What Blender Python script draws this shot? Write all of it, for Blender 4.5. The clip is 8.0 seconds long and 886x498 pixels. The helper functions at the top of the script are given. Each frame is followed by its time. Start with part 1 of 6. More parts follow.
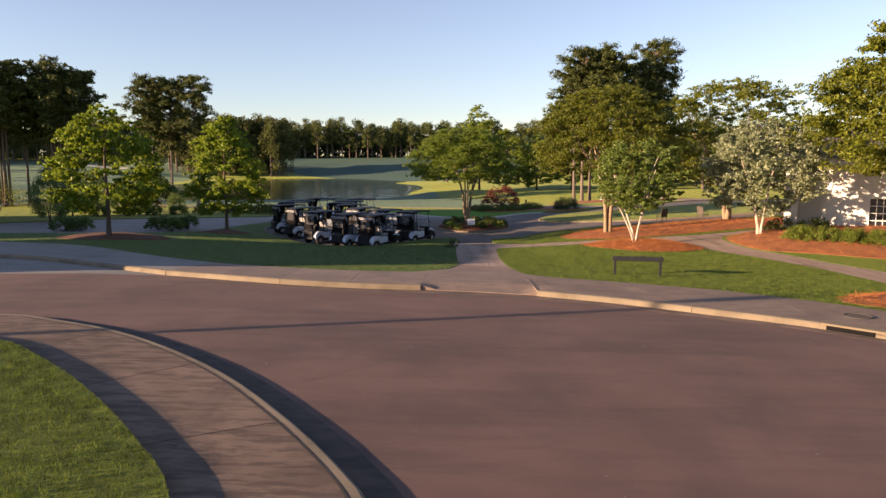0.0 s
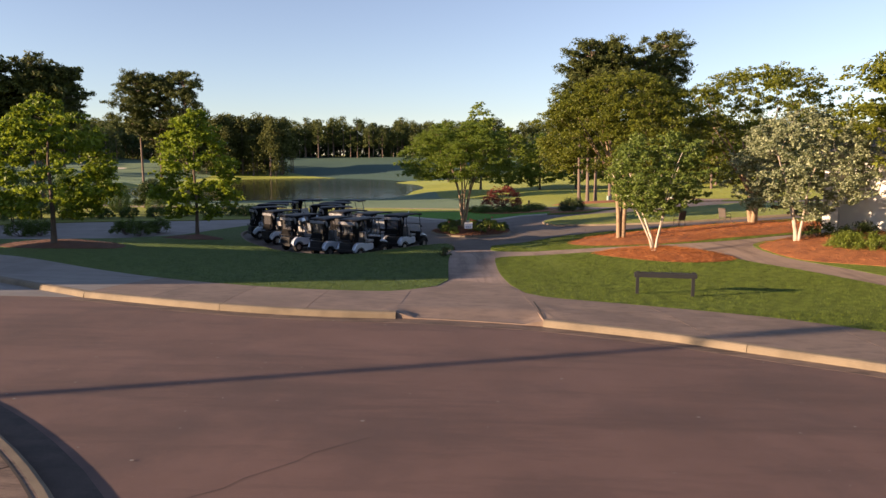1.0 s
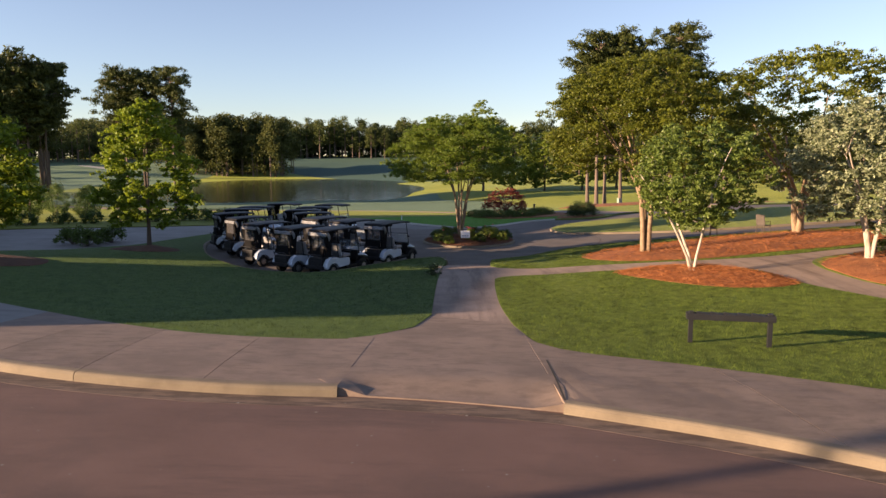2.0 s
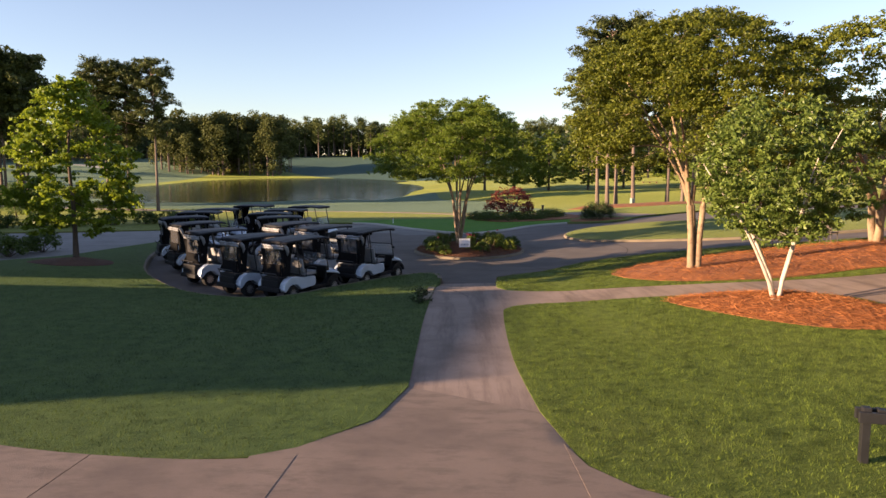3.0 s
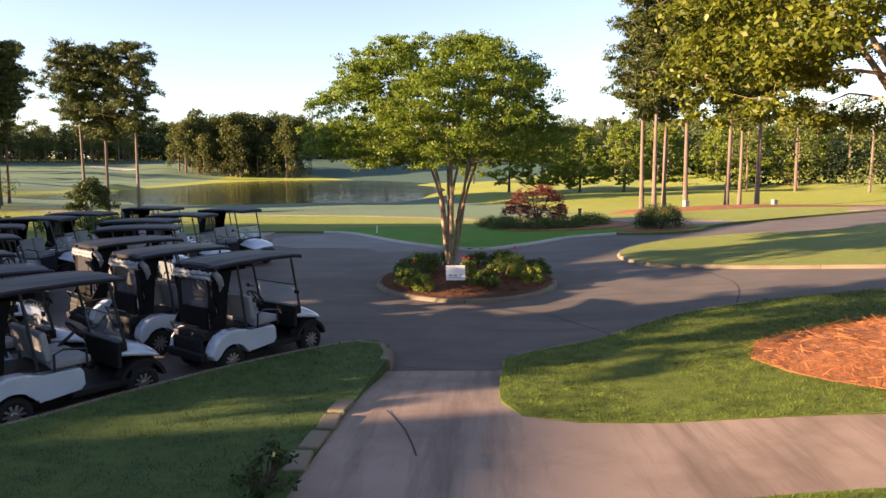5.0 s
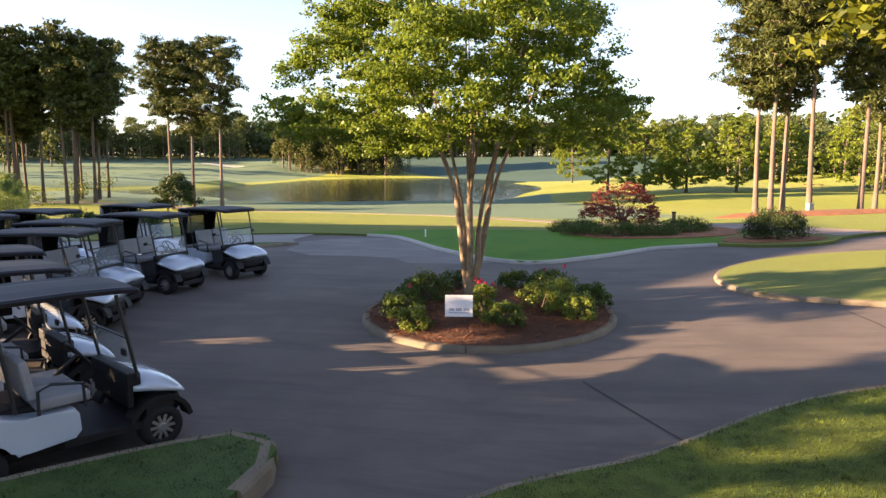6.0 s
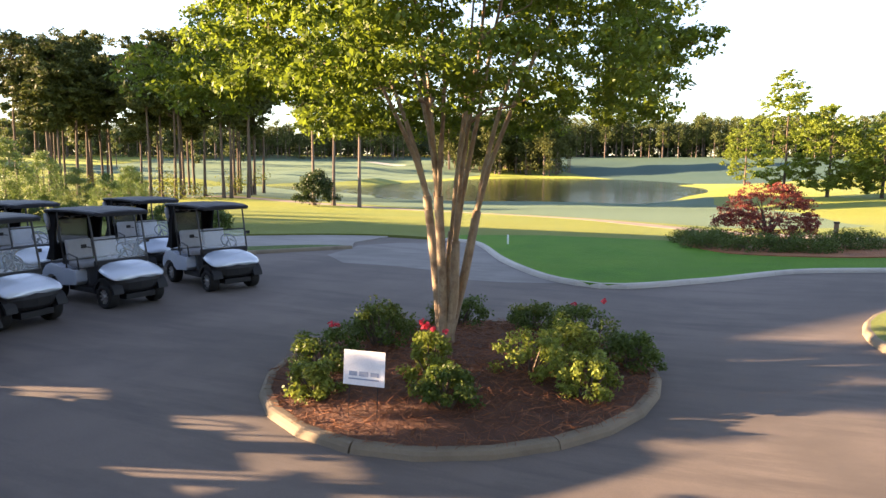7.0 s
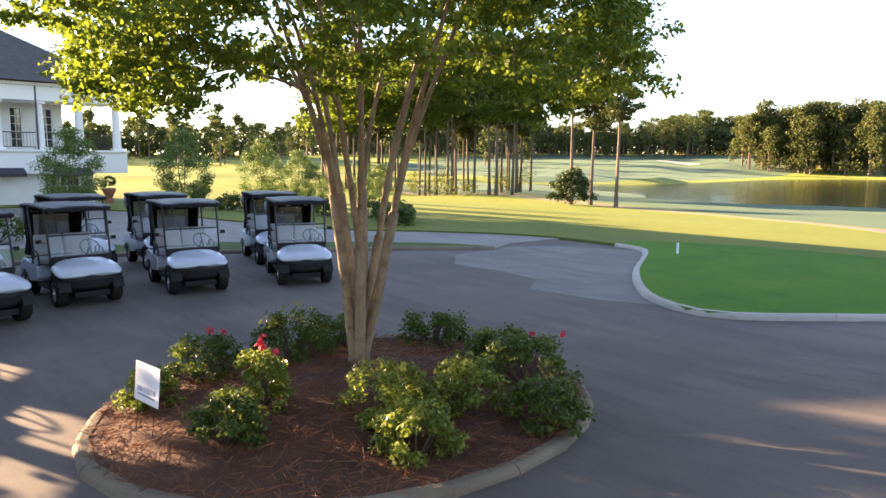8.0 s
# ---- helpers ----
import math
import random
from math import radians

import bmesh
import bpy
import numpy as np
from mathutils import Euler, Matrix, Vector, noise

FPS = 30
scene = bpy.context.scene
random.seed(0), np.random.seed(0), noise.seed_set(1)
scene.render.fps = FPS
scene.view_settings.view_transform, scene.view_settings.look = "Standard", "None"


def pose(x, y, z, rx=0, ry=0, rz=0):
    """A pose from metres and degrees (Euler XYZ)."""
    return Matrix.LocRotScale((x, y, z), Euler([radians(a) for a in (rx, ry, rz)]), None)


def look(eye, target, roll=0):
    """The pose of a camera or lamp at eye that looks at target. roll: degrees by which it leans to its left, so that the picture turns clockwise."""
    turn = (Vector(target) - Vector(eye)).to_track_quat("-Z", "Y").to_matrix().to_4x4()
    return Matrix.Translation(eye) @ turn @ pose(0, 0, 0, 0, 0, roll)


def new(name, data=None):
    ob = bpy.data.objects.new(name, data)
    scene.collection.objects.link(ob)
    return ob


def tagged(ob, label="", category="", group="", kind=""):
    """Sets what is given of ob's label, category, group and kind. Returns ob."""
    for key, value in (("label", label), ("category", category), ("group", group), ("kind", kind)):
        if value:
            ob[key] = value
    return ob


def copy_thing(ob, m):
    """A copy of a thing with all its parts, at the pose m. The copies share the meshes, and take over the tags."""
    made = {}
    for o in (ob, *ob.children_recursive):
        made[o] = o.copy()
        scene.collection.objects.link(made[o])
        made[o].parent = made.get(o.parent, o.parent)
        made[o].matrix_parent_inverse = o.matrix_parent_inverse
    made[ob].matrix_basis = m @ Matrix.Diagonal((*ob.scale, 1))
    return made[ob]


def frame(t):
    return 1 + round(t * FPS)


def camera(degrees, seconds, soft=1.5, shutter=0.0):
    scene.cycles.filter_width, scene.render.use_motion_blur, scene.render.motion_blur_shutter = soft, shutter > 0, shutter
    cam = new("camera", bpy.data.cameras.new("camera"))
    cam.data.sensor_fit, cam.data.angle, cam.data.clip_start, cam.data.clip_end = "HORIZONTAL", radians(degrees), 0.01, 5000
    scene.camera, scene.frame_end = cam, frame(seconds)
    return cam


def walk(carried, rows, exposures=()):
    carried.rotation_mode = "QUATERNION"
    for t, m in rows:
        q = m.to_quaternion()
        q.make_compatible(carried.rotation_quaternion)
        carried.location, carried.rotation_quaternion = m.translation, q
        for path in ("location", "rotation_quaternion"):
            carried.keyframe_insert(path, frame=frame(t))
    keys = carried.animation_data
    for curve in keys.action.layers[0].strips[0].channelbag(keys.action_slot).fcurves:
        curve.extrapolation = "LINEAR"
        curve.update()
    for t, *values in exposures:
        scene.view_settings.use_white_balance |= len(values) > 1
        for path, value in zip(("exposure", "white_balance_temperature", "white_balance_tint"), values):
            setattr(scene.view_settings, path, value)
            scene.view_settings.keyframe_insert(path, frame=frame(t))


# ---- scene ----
cam = camera(64.7, 8.0, soft=1.45, shutter=0.0)
PATH = [
    (0, (0.067, 0.107, 4.621), (0.063, 2.091, 4.369), -0.2),
    (0.5, (0.266, 2.0, 4.577), (0.258, 3.984, 4.325), -0.2),
    (1, (0.541, 4.229, 4.496), (0.529, 6.212, 4.243), -0.3),
    (1.5, (0.809, 6.816, 4.462), (0.794, 8.8, 4.209), -0.3),
    (1.7, (0.918, 7.916, 4.444), (0.898, 9.9, 4.193), -0.3),
    (3, (1.237, 15.689, 4.142), (1.212, 17.673, 3.889), -0.3),
    (3.5, (1.293, 18.82, 3.98), (1.264, 20.804, 3.73), -0.2),
    (4, (1.331, 22.023, 3.743), (1.298, 24.006, 3.491), -0.0),
    (4.2, (1.412, 23.299, 3.666), (1.373, 25.283, 3.417), -0.1),
    (5.3, (2.76, 29.386, 3.264), (2.613, 31.365, 3.021), -0.3),
    (5.5, (3.031, 30.458, 3.226), (2.84, 32.434, 2.978), -0.3),
    (6, (3.758, 33.284, 3.084), (3.369, 35.23, 2.838), -0.1),
    (6.5, (4.487, 35.993, 2.954), (3.914, 37.893, 2.707), 0.1),
    (7, (5.433, 38.521, 2.825), (4.604, 40.325, 2.579), 0.3),
    (7.5, (6.748, 40.635, 2.801), (5.575, 42.235, 2.551), 0.4),
    (8, (8.238, 42.456, 2.777), (6.754, 43.771, 2.523), 0.3),
]
EXPOSURES = [(0, 1.5, 7500, 24), (1.5, 1.4, 7250, 21), (3.5, 1.8, 7500, 22), (5.5, 2.3, 7700, 22), (7, 2.9, 7950, 20), (8, 3.0, 7900, 19)]
walk(cam, [(t, look(eye, target, roll)) for t, eye, target, roll in PATH], EXPOSURES)

# ---- daylight: low morning sun over the clubhouse, clear sky ----
SUN_ELEVATION, SUN_AZIMUTH = 10.6, -110.0
world = bpy.data.worlds.new("sky")
world.use_nodes = True
scene.world = world
wn = world.node_tree.nodes
sky = wn.new("ShaderNodeTexSky")
sky.sky_type = "NISHITA"
sky.sun_disc = False
sky.sun_elevation = radians(SUN_ELEVATION)
sky.sun_rotation = radians(SUN_AZIMUTH)
sky.air_density, sky.dust_density, sky.ozone_density = 0.95, 0.0, 3.0
sky_tint = wn.new("ShaderNodeMix")
sky_tint.data_type, sky_tint.blend_type = "RGBA", "MULTIPLY"
sky_tint.inputs[0].default_value, sky_tint.inputs[7].default_value = 1.0, (0.98, 1.0, 1.07, 1)
wn["Background"].inputs["Strength"].default_value = 0.085
sky_soft = wn.new("ShaderNodeHueSaturation")
sky_soft.inputs["Saturation"].default_value = 0.82
world.node_tree.links.new(sky.outputs["Color"], sky_soft.inputs["Color"])
world.node_tree.links.new(sky_soft.outputs["Color"], sky_tint.inputs[6])
world.node_tree.links.new(sky_tint.outputs[2], wn["Background"].inputs["Color"])
sun_data = bpy.data.lights.new("sun", "SUN")
sun_data.energy, sun_data.angle, sun_data.color = 5.0, radians(0.5), (1.0, 0.78, 0.535)
sun = new("sun", sun_data)
_a, _e = radians(SUN_AZIMUTH), radians(SUN_ELEVATION)
sun_from = Vector((math.sin(_a) * math.cos(_e), math.cos(_a) * math.cos(_e), math.sin(_e)))
sun.matrix_world = look(sun_from * 100, (0, 0, 0))


# ---- materials ----
def shader(name):
    m = bpy.data.materials.new(name)
    m.use_nodes = True
    return m, m.node_tree.nodes, m.node_tree.links, m.node_tree.nodes["Principled BSDF"]


def noise_node(n, l, coord, scale, detail=5.0, rough=0.6, stretch=None):
    tex = n.new("ShaderNodeTexNoise")
    tex.inputs["Scale"].default_value, tex.inputs["Detail"].default_value, tex.inputs["Roughness"].default_value = scale, detail, rough
    if stretch:
        mp = n.new("ShaderNodeMapping")
        mp.inputs["Scale"].default_value = stretch
        l.new(coord, mp.inputs["Vector"])
        coord = mp.outputs["Vector"]
    l.new(coord, tex.inputs["Vector"])
    return tex.outputs["Fac"]


def ramp_node(n, l, fac, stops):
    r = n.new("ShaderNodeValToRGB")
    while len(r.color_ramp.elements) < len(stops):
        r.color_ramp.elements.new(0.5)
    for e, (p, c) in zip(r.color_ramp.elements, stops):
        e.position, e.color = p, (*c, 1)
    l.new(fac, r.inputs["Fac"])
    return r.outputs["Color"]


def mix_node(n, l, fac, a, b, mode="MIX"):
    m = n.new("ShaderNodeMix")
    m.data_type, m.blend_type = "RGBA", mode
    for sock, v in ((m.inputs[0], fac), (m.inputs[6], a), (m.inputs[7], b)):
        if isinstance(v, (int, float)):
            sock.default_value = v
        elif isinstance(v, tuple):
            sock.default_value = (*v, 1)
        else:
            l.new(v, sock)
    return m.outputs[2]


def surface(name, dark, light, scale=3.0, fine=60.0, rough=0.85, bump=0.3, dist=0.01, metal=0.0, stain=None, stain_scale=0.4, spec=0.5, stretch=None, vary=0.0, coat=0.0, streak=None, streak_scale=1.0, streak_stretch=(1, 1, 1), streak_span=(0.47, 0.66)):
    """A procedural surface: broad blotches, fine grain, stains and relief, in metres."""
    m, n, l, bsdf = shader(name)
    tc = n.new("ShaderNodeTexCoord").outputs["Object"]
    a = noise_node(n, l, tc, scale, 4, 0.55, stretch)
    b = noise_node(n, l, tc, fine, 4, 0.7, stretch)
    col = ramp_node(n, l, a, [(0.3, dark), (0.7, light)])
    col = mix_node(n, l, 0.35, col, ramp_node(n, l, b, [(0.25, tuple(c * 0.55 for c in dark)), (0.75, tuple(min(1, c * 1.3) for c in light))]))
    if stain:
        s = noise_node(n, l, tc, stain_scale, 5, 0.6)
        f = n.new("ShaderNodeMapRange")
        f.inputs[1].default_value, f.inputs[2].default_value, f.inputs[3].default_value, f.inputs[4].default_value = 0.48, 0.68, 0.0, 0.75
        l.new(s, f.inputs[0])
        col = mix_node(n, l, f.outputs[0], col, stain)
    if streak:
        s = noise_node(n, l, tc, streak_scale, 6, 0.7, streak_stretch)
        f = n.new("ShaderNodeMapRange")
        f.inputs[1].default_value, f.inputs[2].default_value, f.inputs[3].default_value, f.inputs[4].default_value = *streak_span, 0.0, 0.8
        l.new(s, f.inputs[0])
        col = mix_node(n, l, f.outputs[0], col, streak)
    if vary:
        oi = n.new("ShaderNodeObjectInfo").outputs["Random"]
        col = mix_node(n, l, vary, col, ramp_node(n, l, oi, [(0.0, tuple(c * 0.6 for c in dark)), (1.0, tuple(min(1, c * 1.25) for c in light))]))
    l.new(col, bsdf.inputs["Base Color"])
    bsdf.inputs["Roughness"].default_value, bsdf.inputs["Metallic"].default_value = rough, metal
    bsdf.inputs["Specular IOR Level"].default_value = spec
    bsdf.inputs["Coat Weight"].default_value = coat
    if bump:
        bp = n.new("ShaderNodeBump")
        bp.inputs["Strength"].default_value, bp.inputs["Distance"].default_value = bump, dist
        l.new(b, bp.inputs["Height"])
        l.new(bp.outputs["Normal"], bsdf.inputs["Normal"])
    return m


def grass_surface(name, dark, light, dry, scale=0.25, fine=45.0, bump=1.0, dist=0.03, dry_amount=0.5, dew=None, sheen=0.2, tuft=2.2, span=(0.3, 0.7)):
    m, n, l, bsdf = shader(name)
    tc = n.new("ShaderNodeTexCoord").outputs["Object"]
    big = noise_node(n, l, tc, scale, 6, 0.6)
    mid = noise_node(n, l, tc, tuft, 5, 0.65)
    fin = noise_node(n, l, tc, fine, 3, 0.7)
    col = ramp_node(n, l, mid, [(span[0], dark), (span[1], light)])
    f = n.new("ShaderNodeMapRange")
    f.inputs[1].default_value, f.inputs[2].default_value, f.inputs[3].default_value, f.inputs[4].default_value = 0.42, 0.66, 0.0, dry_amount
    l.new(big, f.inputs[0])
    col = mix_node(n, l, f.outputs[0], col, dry)
    if dew:
        wet = n.new("ShaderNodeMapRange")
        wet.inputs[1].default_value, wet.inputs[2].default_value, wet.inputs[3].default_value, wet.inputs[4].default_value = 0.46, 0.58, 0.0, 0.8
        l.new(noise_node(n, l, tc, 0.016, 4, 0.55), wet.inputs[0])
        col = mix_node(n, l, wet.outputs[0], col, dew)
    col = mix_node(n, l, 0.5, col, ramp_node(n, l, fin, [(0.28, tuple(c * 0.35 for c in dark)), (0.72, tuple(c * 1.35 for c in light))]))
    l.new(col, bsdf.inputs["Base Color"])
    bsdf.inputs["Roughness"].default_value, bsdf.inputs["Specular IOR Level"].default_value = 0.8, 0.15
    bsdf.inputs["Sheen Weight"].default_value, bsdf.inputs["Sheen Roughness"].default_value = sheen, 0.4
    bsdf.inputs["Sheen Tint"].default_value = (*[min(1, c * 4.5) for c in light], 1)
    add = n.new("ShaderNodeMath")
    add.operation = "MULTIPLY_ADD"
    add.inputs[1].default_value = 0.7
    l.new(mid, add.inputs[0])
    l.new(fin, add.inputs[2])
    bp = n.new("ShaderNodeBump")
    bp.inputs["Strength"].default_value, bp.inputs["Distance"].default_value = bump, dist
    l.new(add.outputs[0], bp.inputs["Height"])
    l.new(bp.outputs["Normal"], bsdf.inputs["Normal"])
    return m


def leaf_surface(name, dark, light, through_light, gloss=0.35, clear=0.4, tuft=0):
    """Leaves: colour by leaf, light passes through."""
    m, n, l, bsdf = shader(name)
    geo = n.new("ShaderNodeNewGeometry")
    oi = n.new("ShaderNodeObjectInfo").outputs["Random"]
    col = ramp_node(n, l, geo.outputs["Random Per Island"], [(0.0, dark), (0.65, light), (1.0, tuple(min(1, c * 1.4) for c in light))])
    col = mix_node(n, l, 0.18, col, ramp_node(n, l, oi, [(0.0, tuple(c * 0.5 for c in dark)), (1.0, tuple(c * 1.3 for c in light))]))
    if tuft:
        t = noise_node(n, l, n.new("ShaderNodeTexCoord").outputs["Object"], tuft, 5, 0.65)
        col = mix_node(n, l, 1.0, col, ramp_node(n, l, t, [(0.4, (0.17, 0.2, 0.17)), (0.6, (1.15, 1.15, 1.05))]), "MULTIPLY")
    l.new(col, bsdf.inputs["Base Color"])
    bsdf.inputs["Roughness"].default_value, bsdf.inputs["Specular IOR Level"].default_value = gloss + 0.1, 0.22
    tr = n.new("ShaderNodeBsdfTranslucent")
    l.new(mix_node(n, l, 0.6, col, through_light), tr.inputs["Color"])
    mx = n.new("ShaderNodeMixShader")
    mx.inputs[0].default_value = clear
    l.new(bsdf.outputs[0], mx.inputs[1])
    l.new(tr.outputs[0], mx.inputs[2])
    l.new(mx.outputs[0], n["Material Output"].inputs["Surface"])
    return m


def glass_surface(name, tint=(1, 1, 1), rough=0.02, clear=0.75):
    m, n, l, bsdf = shader(name)
    bsdf.inputs["Base Color"].default_value = (*tint, 1)
    bsdf.inputs["Roughness"].default_value = rough
    tr = n.new("ShaderNodeBsdfTransparent")
    mx = n.new("ShaderNodeMixShader")
    mx.inputs[0].default_value = clear
    l.new(bsdf.outputs[0], mx.inputs[1])
    l.new(tr.outputs[0], mx.inputs[2])
    l.new(mx.outputs[0], n["Material Output"].inputs["Surface"])
    return m


M_ROAD = surface("asphalt_road", (0.110, 0.062, 0.049), (0.172, 0.099, 0.080), 0.6, 110, 0.9, 0.5, 0.01, stain=(0.085, 0.054, 0.047), stain_scale=0.5, streak=(0.085, 0.052, 0.044), streak_scale=0.7, streak_stretch=(0.3, 1.8, 1))
M_LOT = surface("asphalt_lot", (0.098, 0.079, 0.068), (0.162, 0.13, 0.11), 0.5, 110, 0.85, 0.4, 0.008, stain=(0.08, 0.066, 0.057), stain_scale=0.45, stretch=(1.0, 0.55, 1.0), streak=(0.08, 0.066, 0.058), streak_scale=0.9, streak_stretch=(0.35, 2.0, 1))
M_PALE = surface("concrete_pale", (0.195, 0.182, 0.165), (0.27, 0.252, 0.23), 0.6, 90, 0.85, 0.3, 0.006, stain=(0.165, 0.15, 0.135), streak=(0.165, 0.15, 0.135), streak_scale=1.2, streak_stretch=(0.6, 1.6, 1))
M_WORN = surface("worn_lane", (0.155, 0.142, 0.128), (0.215, 0.198, 0.18), 0.5, 90, 0.85, 0.3, 0.006, stain=(0.12, 0.108, 0.096), stain_scale=0.6, streak=(0.12, 0.106, 0.094), streak_scale=0.9, streak_stretch=(0.4, 1.8, 1))
M_WALK = surface("concrete_walk", (0.18, 0.13, 0.1), (0.268, 0.195, 0.153), 0.8, 90, 0.88, 0.4, 0.008, stain=(0.115, 0.084, 0.068), stain_scale=0.7, vary=0.25, streak=(0.11, 0.08, 0.064), streak_scale=2.5, streak_stretch=(0.8, 1.6, 1))
M_PATH = surface("concrete_path", (0.26, 0.187, 0.15), (0.375, 0.275, 0.222), 0.7, 100, 0.9, 0.35, 0.008, stain=(0.165, 0.115, 0.09), stain_scale=0.6, streak=(0.15, 0.104, 0.082), streak_scale=1.3, streak_stretch=(1.6, 0.12, 1))
M_KERB = surface("concrete_kerb", (0.155, 0.122, 0.082), (0.24, 0.19, 0.13), 1.2, 80, 0.88, 0.5, 0.01, stain=(0.10, 0.078, 0.056), stain_scale=1.3, vary=0.25)
M_OLDWALK = surface("old_walk", (0.10, 0.066, 0.048), (0.225, 0.155, 0.115), 1.4, 70, 0.9, 0.7, 0.012, stain=(0.062, 0.04, 0.029), stain_scale=1.1, vary=0.2, streak=(0.036, 0.023, 0.017), streak_scale=3.0, streak_stretch=(0.45, 2.0, 1), streak_span=(0.46, 0.58))
M_GUTTER = surface("dark_gutter", (0.05, 0.036, 0.03), (0.10, 0.07, 0.056), 1.2, 80, 0.9, 0.5, 0.01, stain=(0.035, 0.026, 0.022), stain_scale=1.3, streak=(0.03, 0.022, 0.018), streak_scale=2.0, streak_stretch=(0.6, 1.6, 1))
M_PALEKERB = surface("pale_kerb", (0.34, 0.32, 0.28), (0.46, 0.43, 0.38), 1.2, 80, 0.85, 0.4, 0.008, stain=(0.25, 0.23, 0.20), stain_scale=1.2, vary=0.2)
M_JOINT = surface("joint_dirt", (0.03, 0.026, 0.022), (0.05, 0.042, 0.035), 3, 80, 0.95, 0.2)
M_GRASS = grass_surface("course_grass", (0.07, 0.10, 0.02), (0.145, 0.165, 0.036), (0.28, 0.24, 0.062), 0.05, 30, dry_amount=0.7, dew=(0.105, 0.155, 0.085), sheen=0.15)
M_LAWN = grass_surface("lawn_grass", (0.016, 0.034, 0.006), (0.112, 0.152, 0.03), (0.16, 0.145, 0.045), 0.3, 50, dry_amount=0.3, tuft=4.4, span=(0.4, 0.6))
# Darker copy of the lawn: the clubhouse's shade is put into its colour.
M_SHADELAWN = grass_surface("shaded_lawn", (0.016, 0.042, 0.013), (0.078, 0.122, 0.036), (0.1, 0.12, 0.036), 0.3, 50, dry_amount=0.35, tuft=3.2, span=(0.38, 0.62))
M_GREEN = grass_surface("tee_grass", (0.03, 0.13, 0.01), (0.085, 0.255, 0.016), (0.13, 0.26, 0.025), 0.22, 60, bump=1.0, sheen=0.0, dry_amount=0.8, tuft=0.9, span=(0.3, 0.7))
# Dewy hill grass, made darker and bluer to carry the trees' shade.
M_SHADEDEW = grass_surface("dewy_shaded_grass", (0.032, 0.068, 0.056), (0.055, 0.098, 0.076), (0.085, 0.115, 0.065), 0.03, 20, dry_amount=0.4, sheen=0.05)
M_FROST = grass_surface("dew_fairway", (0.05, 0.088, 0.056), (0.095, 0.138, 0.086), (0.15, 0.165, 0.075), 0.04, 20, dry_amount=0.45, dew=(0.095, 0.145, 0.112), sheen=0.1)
M_STRAW = surface("pine_straw", (0.19, 0.06, 0.02), (0.40, 0.15, 0.055), 2.5, 55, 0.9, 1.0, 0.03, stain=(0.17, 0.06, 0.028), stain_scale=1.5)
M_SAND = surface("bunker_sand", (0.5, 0.44, 0.33), (0.6, 0.54, 0.42), 1.5, 40, 0.95, 0.3)
M_BARK = surface("myrtle_bark", (0.17, 0.105, 0.058), (0.36, 0.265, 0.165), 6, 40, 0.75, 0.6, 0.012, stain=(0.13, 0.07, 0.038), stain_scale=7, stretch=(1, 1, 0.2))
M_BIRCH = surface("pale_bark", (0.34, 0.28, 0.22), (0.56, 0.49, 0.41), 3, 30, 0.8, 0.5, 0.01, stain=(0.25, 0.18, 0.13), stain_scale=3, stretch=(1, 1, 0.3))
M_PINEBARK = surface("pine_bark", (0.10, 0.072, 0.056), (0.205, 0.152, 0.12), 2, 14, 0.95, 1.0, 0.03, stretch=(1, 1, 0.3))
M_DARKBARK = surface("dark_bark", (0.07, 0.05, 0.038), (0.13, 0.095, 0.07), 3, 30, 0.95, 0.8, 0.02, stretch=(1, 1, 0.3))
L_MYRTLE = leaf_surface("myrtle_leaf", (0.04, 0.08, 0.012), (0.13, 0.18, 0.026), (0.28, 0.38, 0.04), clear=0.38)
L_OLIVE = leaf_surface("olive_leaf", (0.038, 0.06, 0.009), (0.138, 0.155, 0.02), (0.25, 0.27, 0.028), clear=0.32)
L_MAPLE = leaf_surface("maple_leaf", (0.05, 0.088, 0.010), (0.175, 0.245, 0.024), (0.38, 0.47, 0.04), clear=0.38)
# Near-white light tone: sun glint on glossy leaves, put into their colour.
L_GLINT = leaf_surface("glint_leaf", (0.035, 0.062, 0.014), (0.33, 0.36, 0.215), (0.26, 0.3, 0.1), gloss=0.3, clear=0.25)
L_BIRCH = leaf_surface("birch_leaf", (0.035, 0.075, 0.014), (0.15, 0.2, 0.045), (0.23, 0.3, 0.05), gloss=0.3, clear=0.3)
L_PINE = leaf_surface("pine_needle", (0.026, 0.042, 0.011), (0.085, 0.10, 0.026), (0.13, 0.15, 0.04), gloss=0.5, clear=0.18)
L_WOOD = leaf_surface("wood_leaf", (0.04, 0.058, 0.016), (0.105, 0.125, 0.035), (0.13, 0.16, 0.04), gloss=0.55, clear=0.25)
L_YOUNG = leaf_surface("young_leaf", (0.06, 0.11, 0.03), (0.14, 0.20, 0.055), (0.2, 0.27, 0.06), clear=0.3)
L_GROVE = leaf_surface("grove_leaf", (0.045, 0.058, 0.017), (0.10, 0.112, 0.032), (0.15, 0.165, 0.04), gloss=0.6, clear=0.3)
L_BROAD = leaf_surface("broad_leaf", (0.06, 0.10, 0.015), (0.2, 0.25, 0.038), (0.32, 0.4, 0.05), clear=0.36)
L_RED = leaf_surface("red_leaf", (0.085, 0.022, 0.017), (0.24, 0.062, 0.045), (0.28, 0.05, 0.03), clear=0.3)
L_SHRUB = leaf_surface("shrub_leaf", (0.03, 0.06, 0.012), (0.075, 0.115, 0.025), (0.2, 0.26, 0.04), clear=0.3)
L_ROSE = leaf_surface("rose_leaf", (0.08, 0.12, 0.02), (0.21, 0.25, 0.05), (0.3, 0.36, 0.06), clear=0.35)
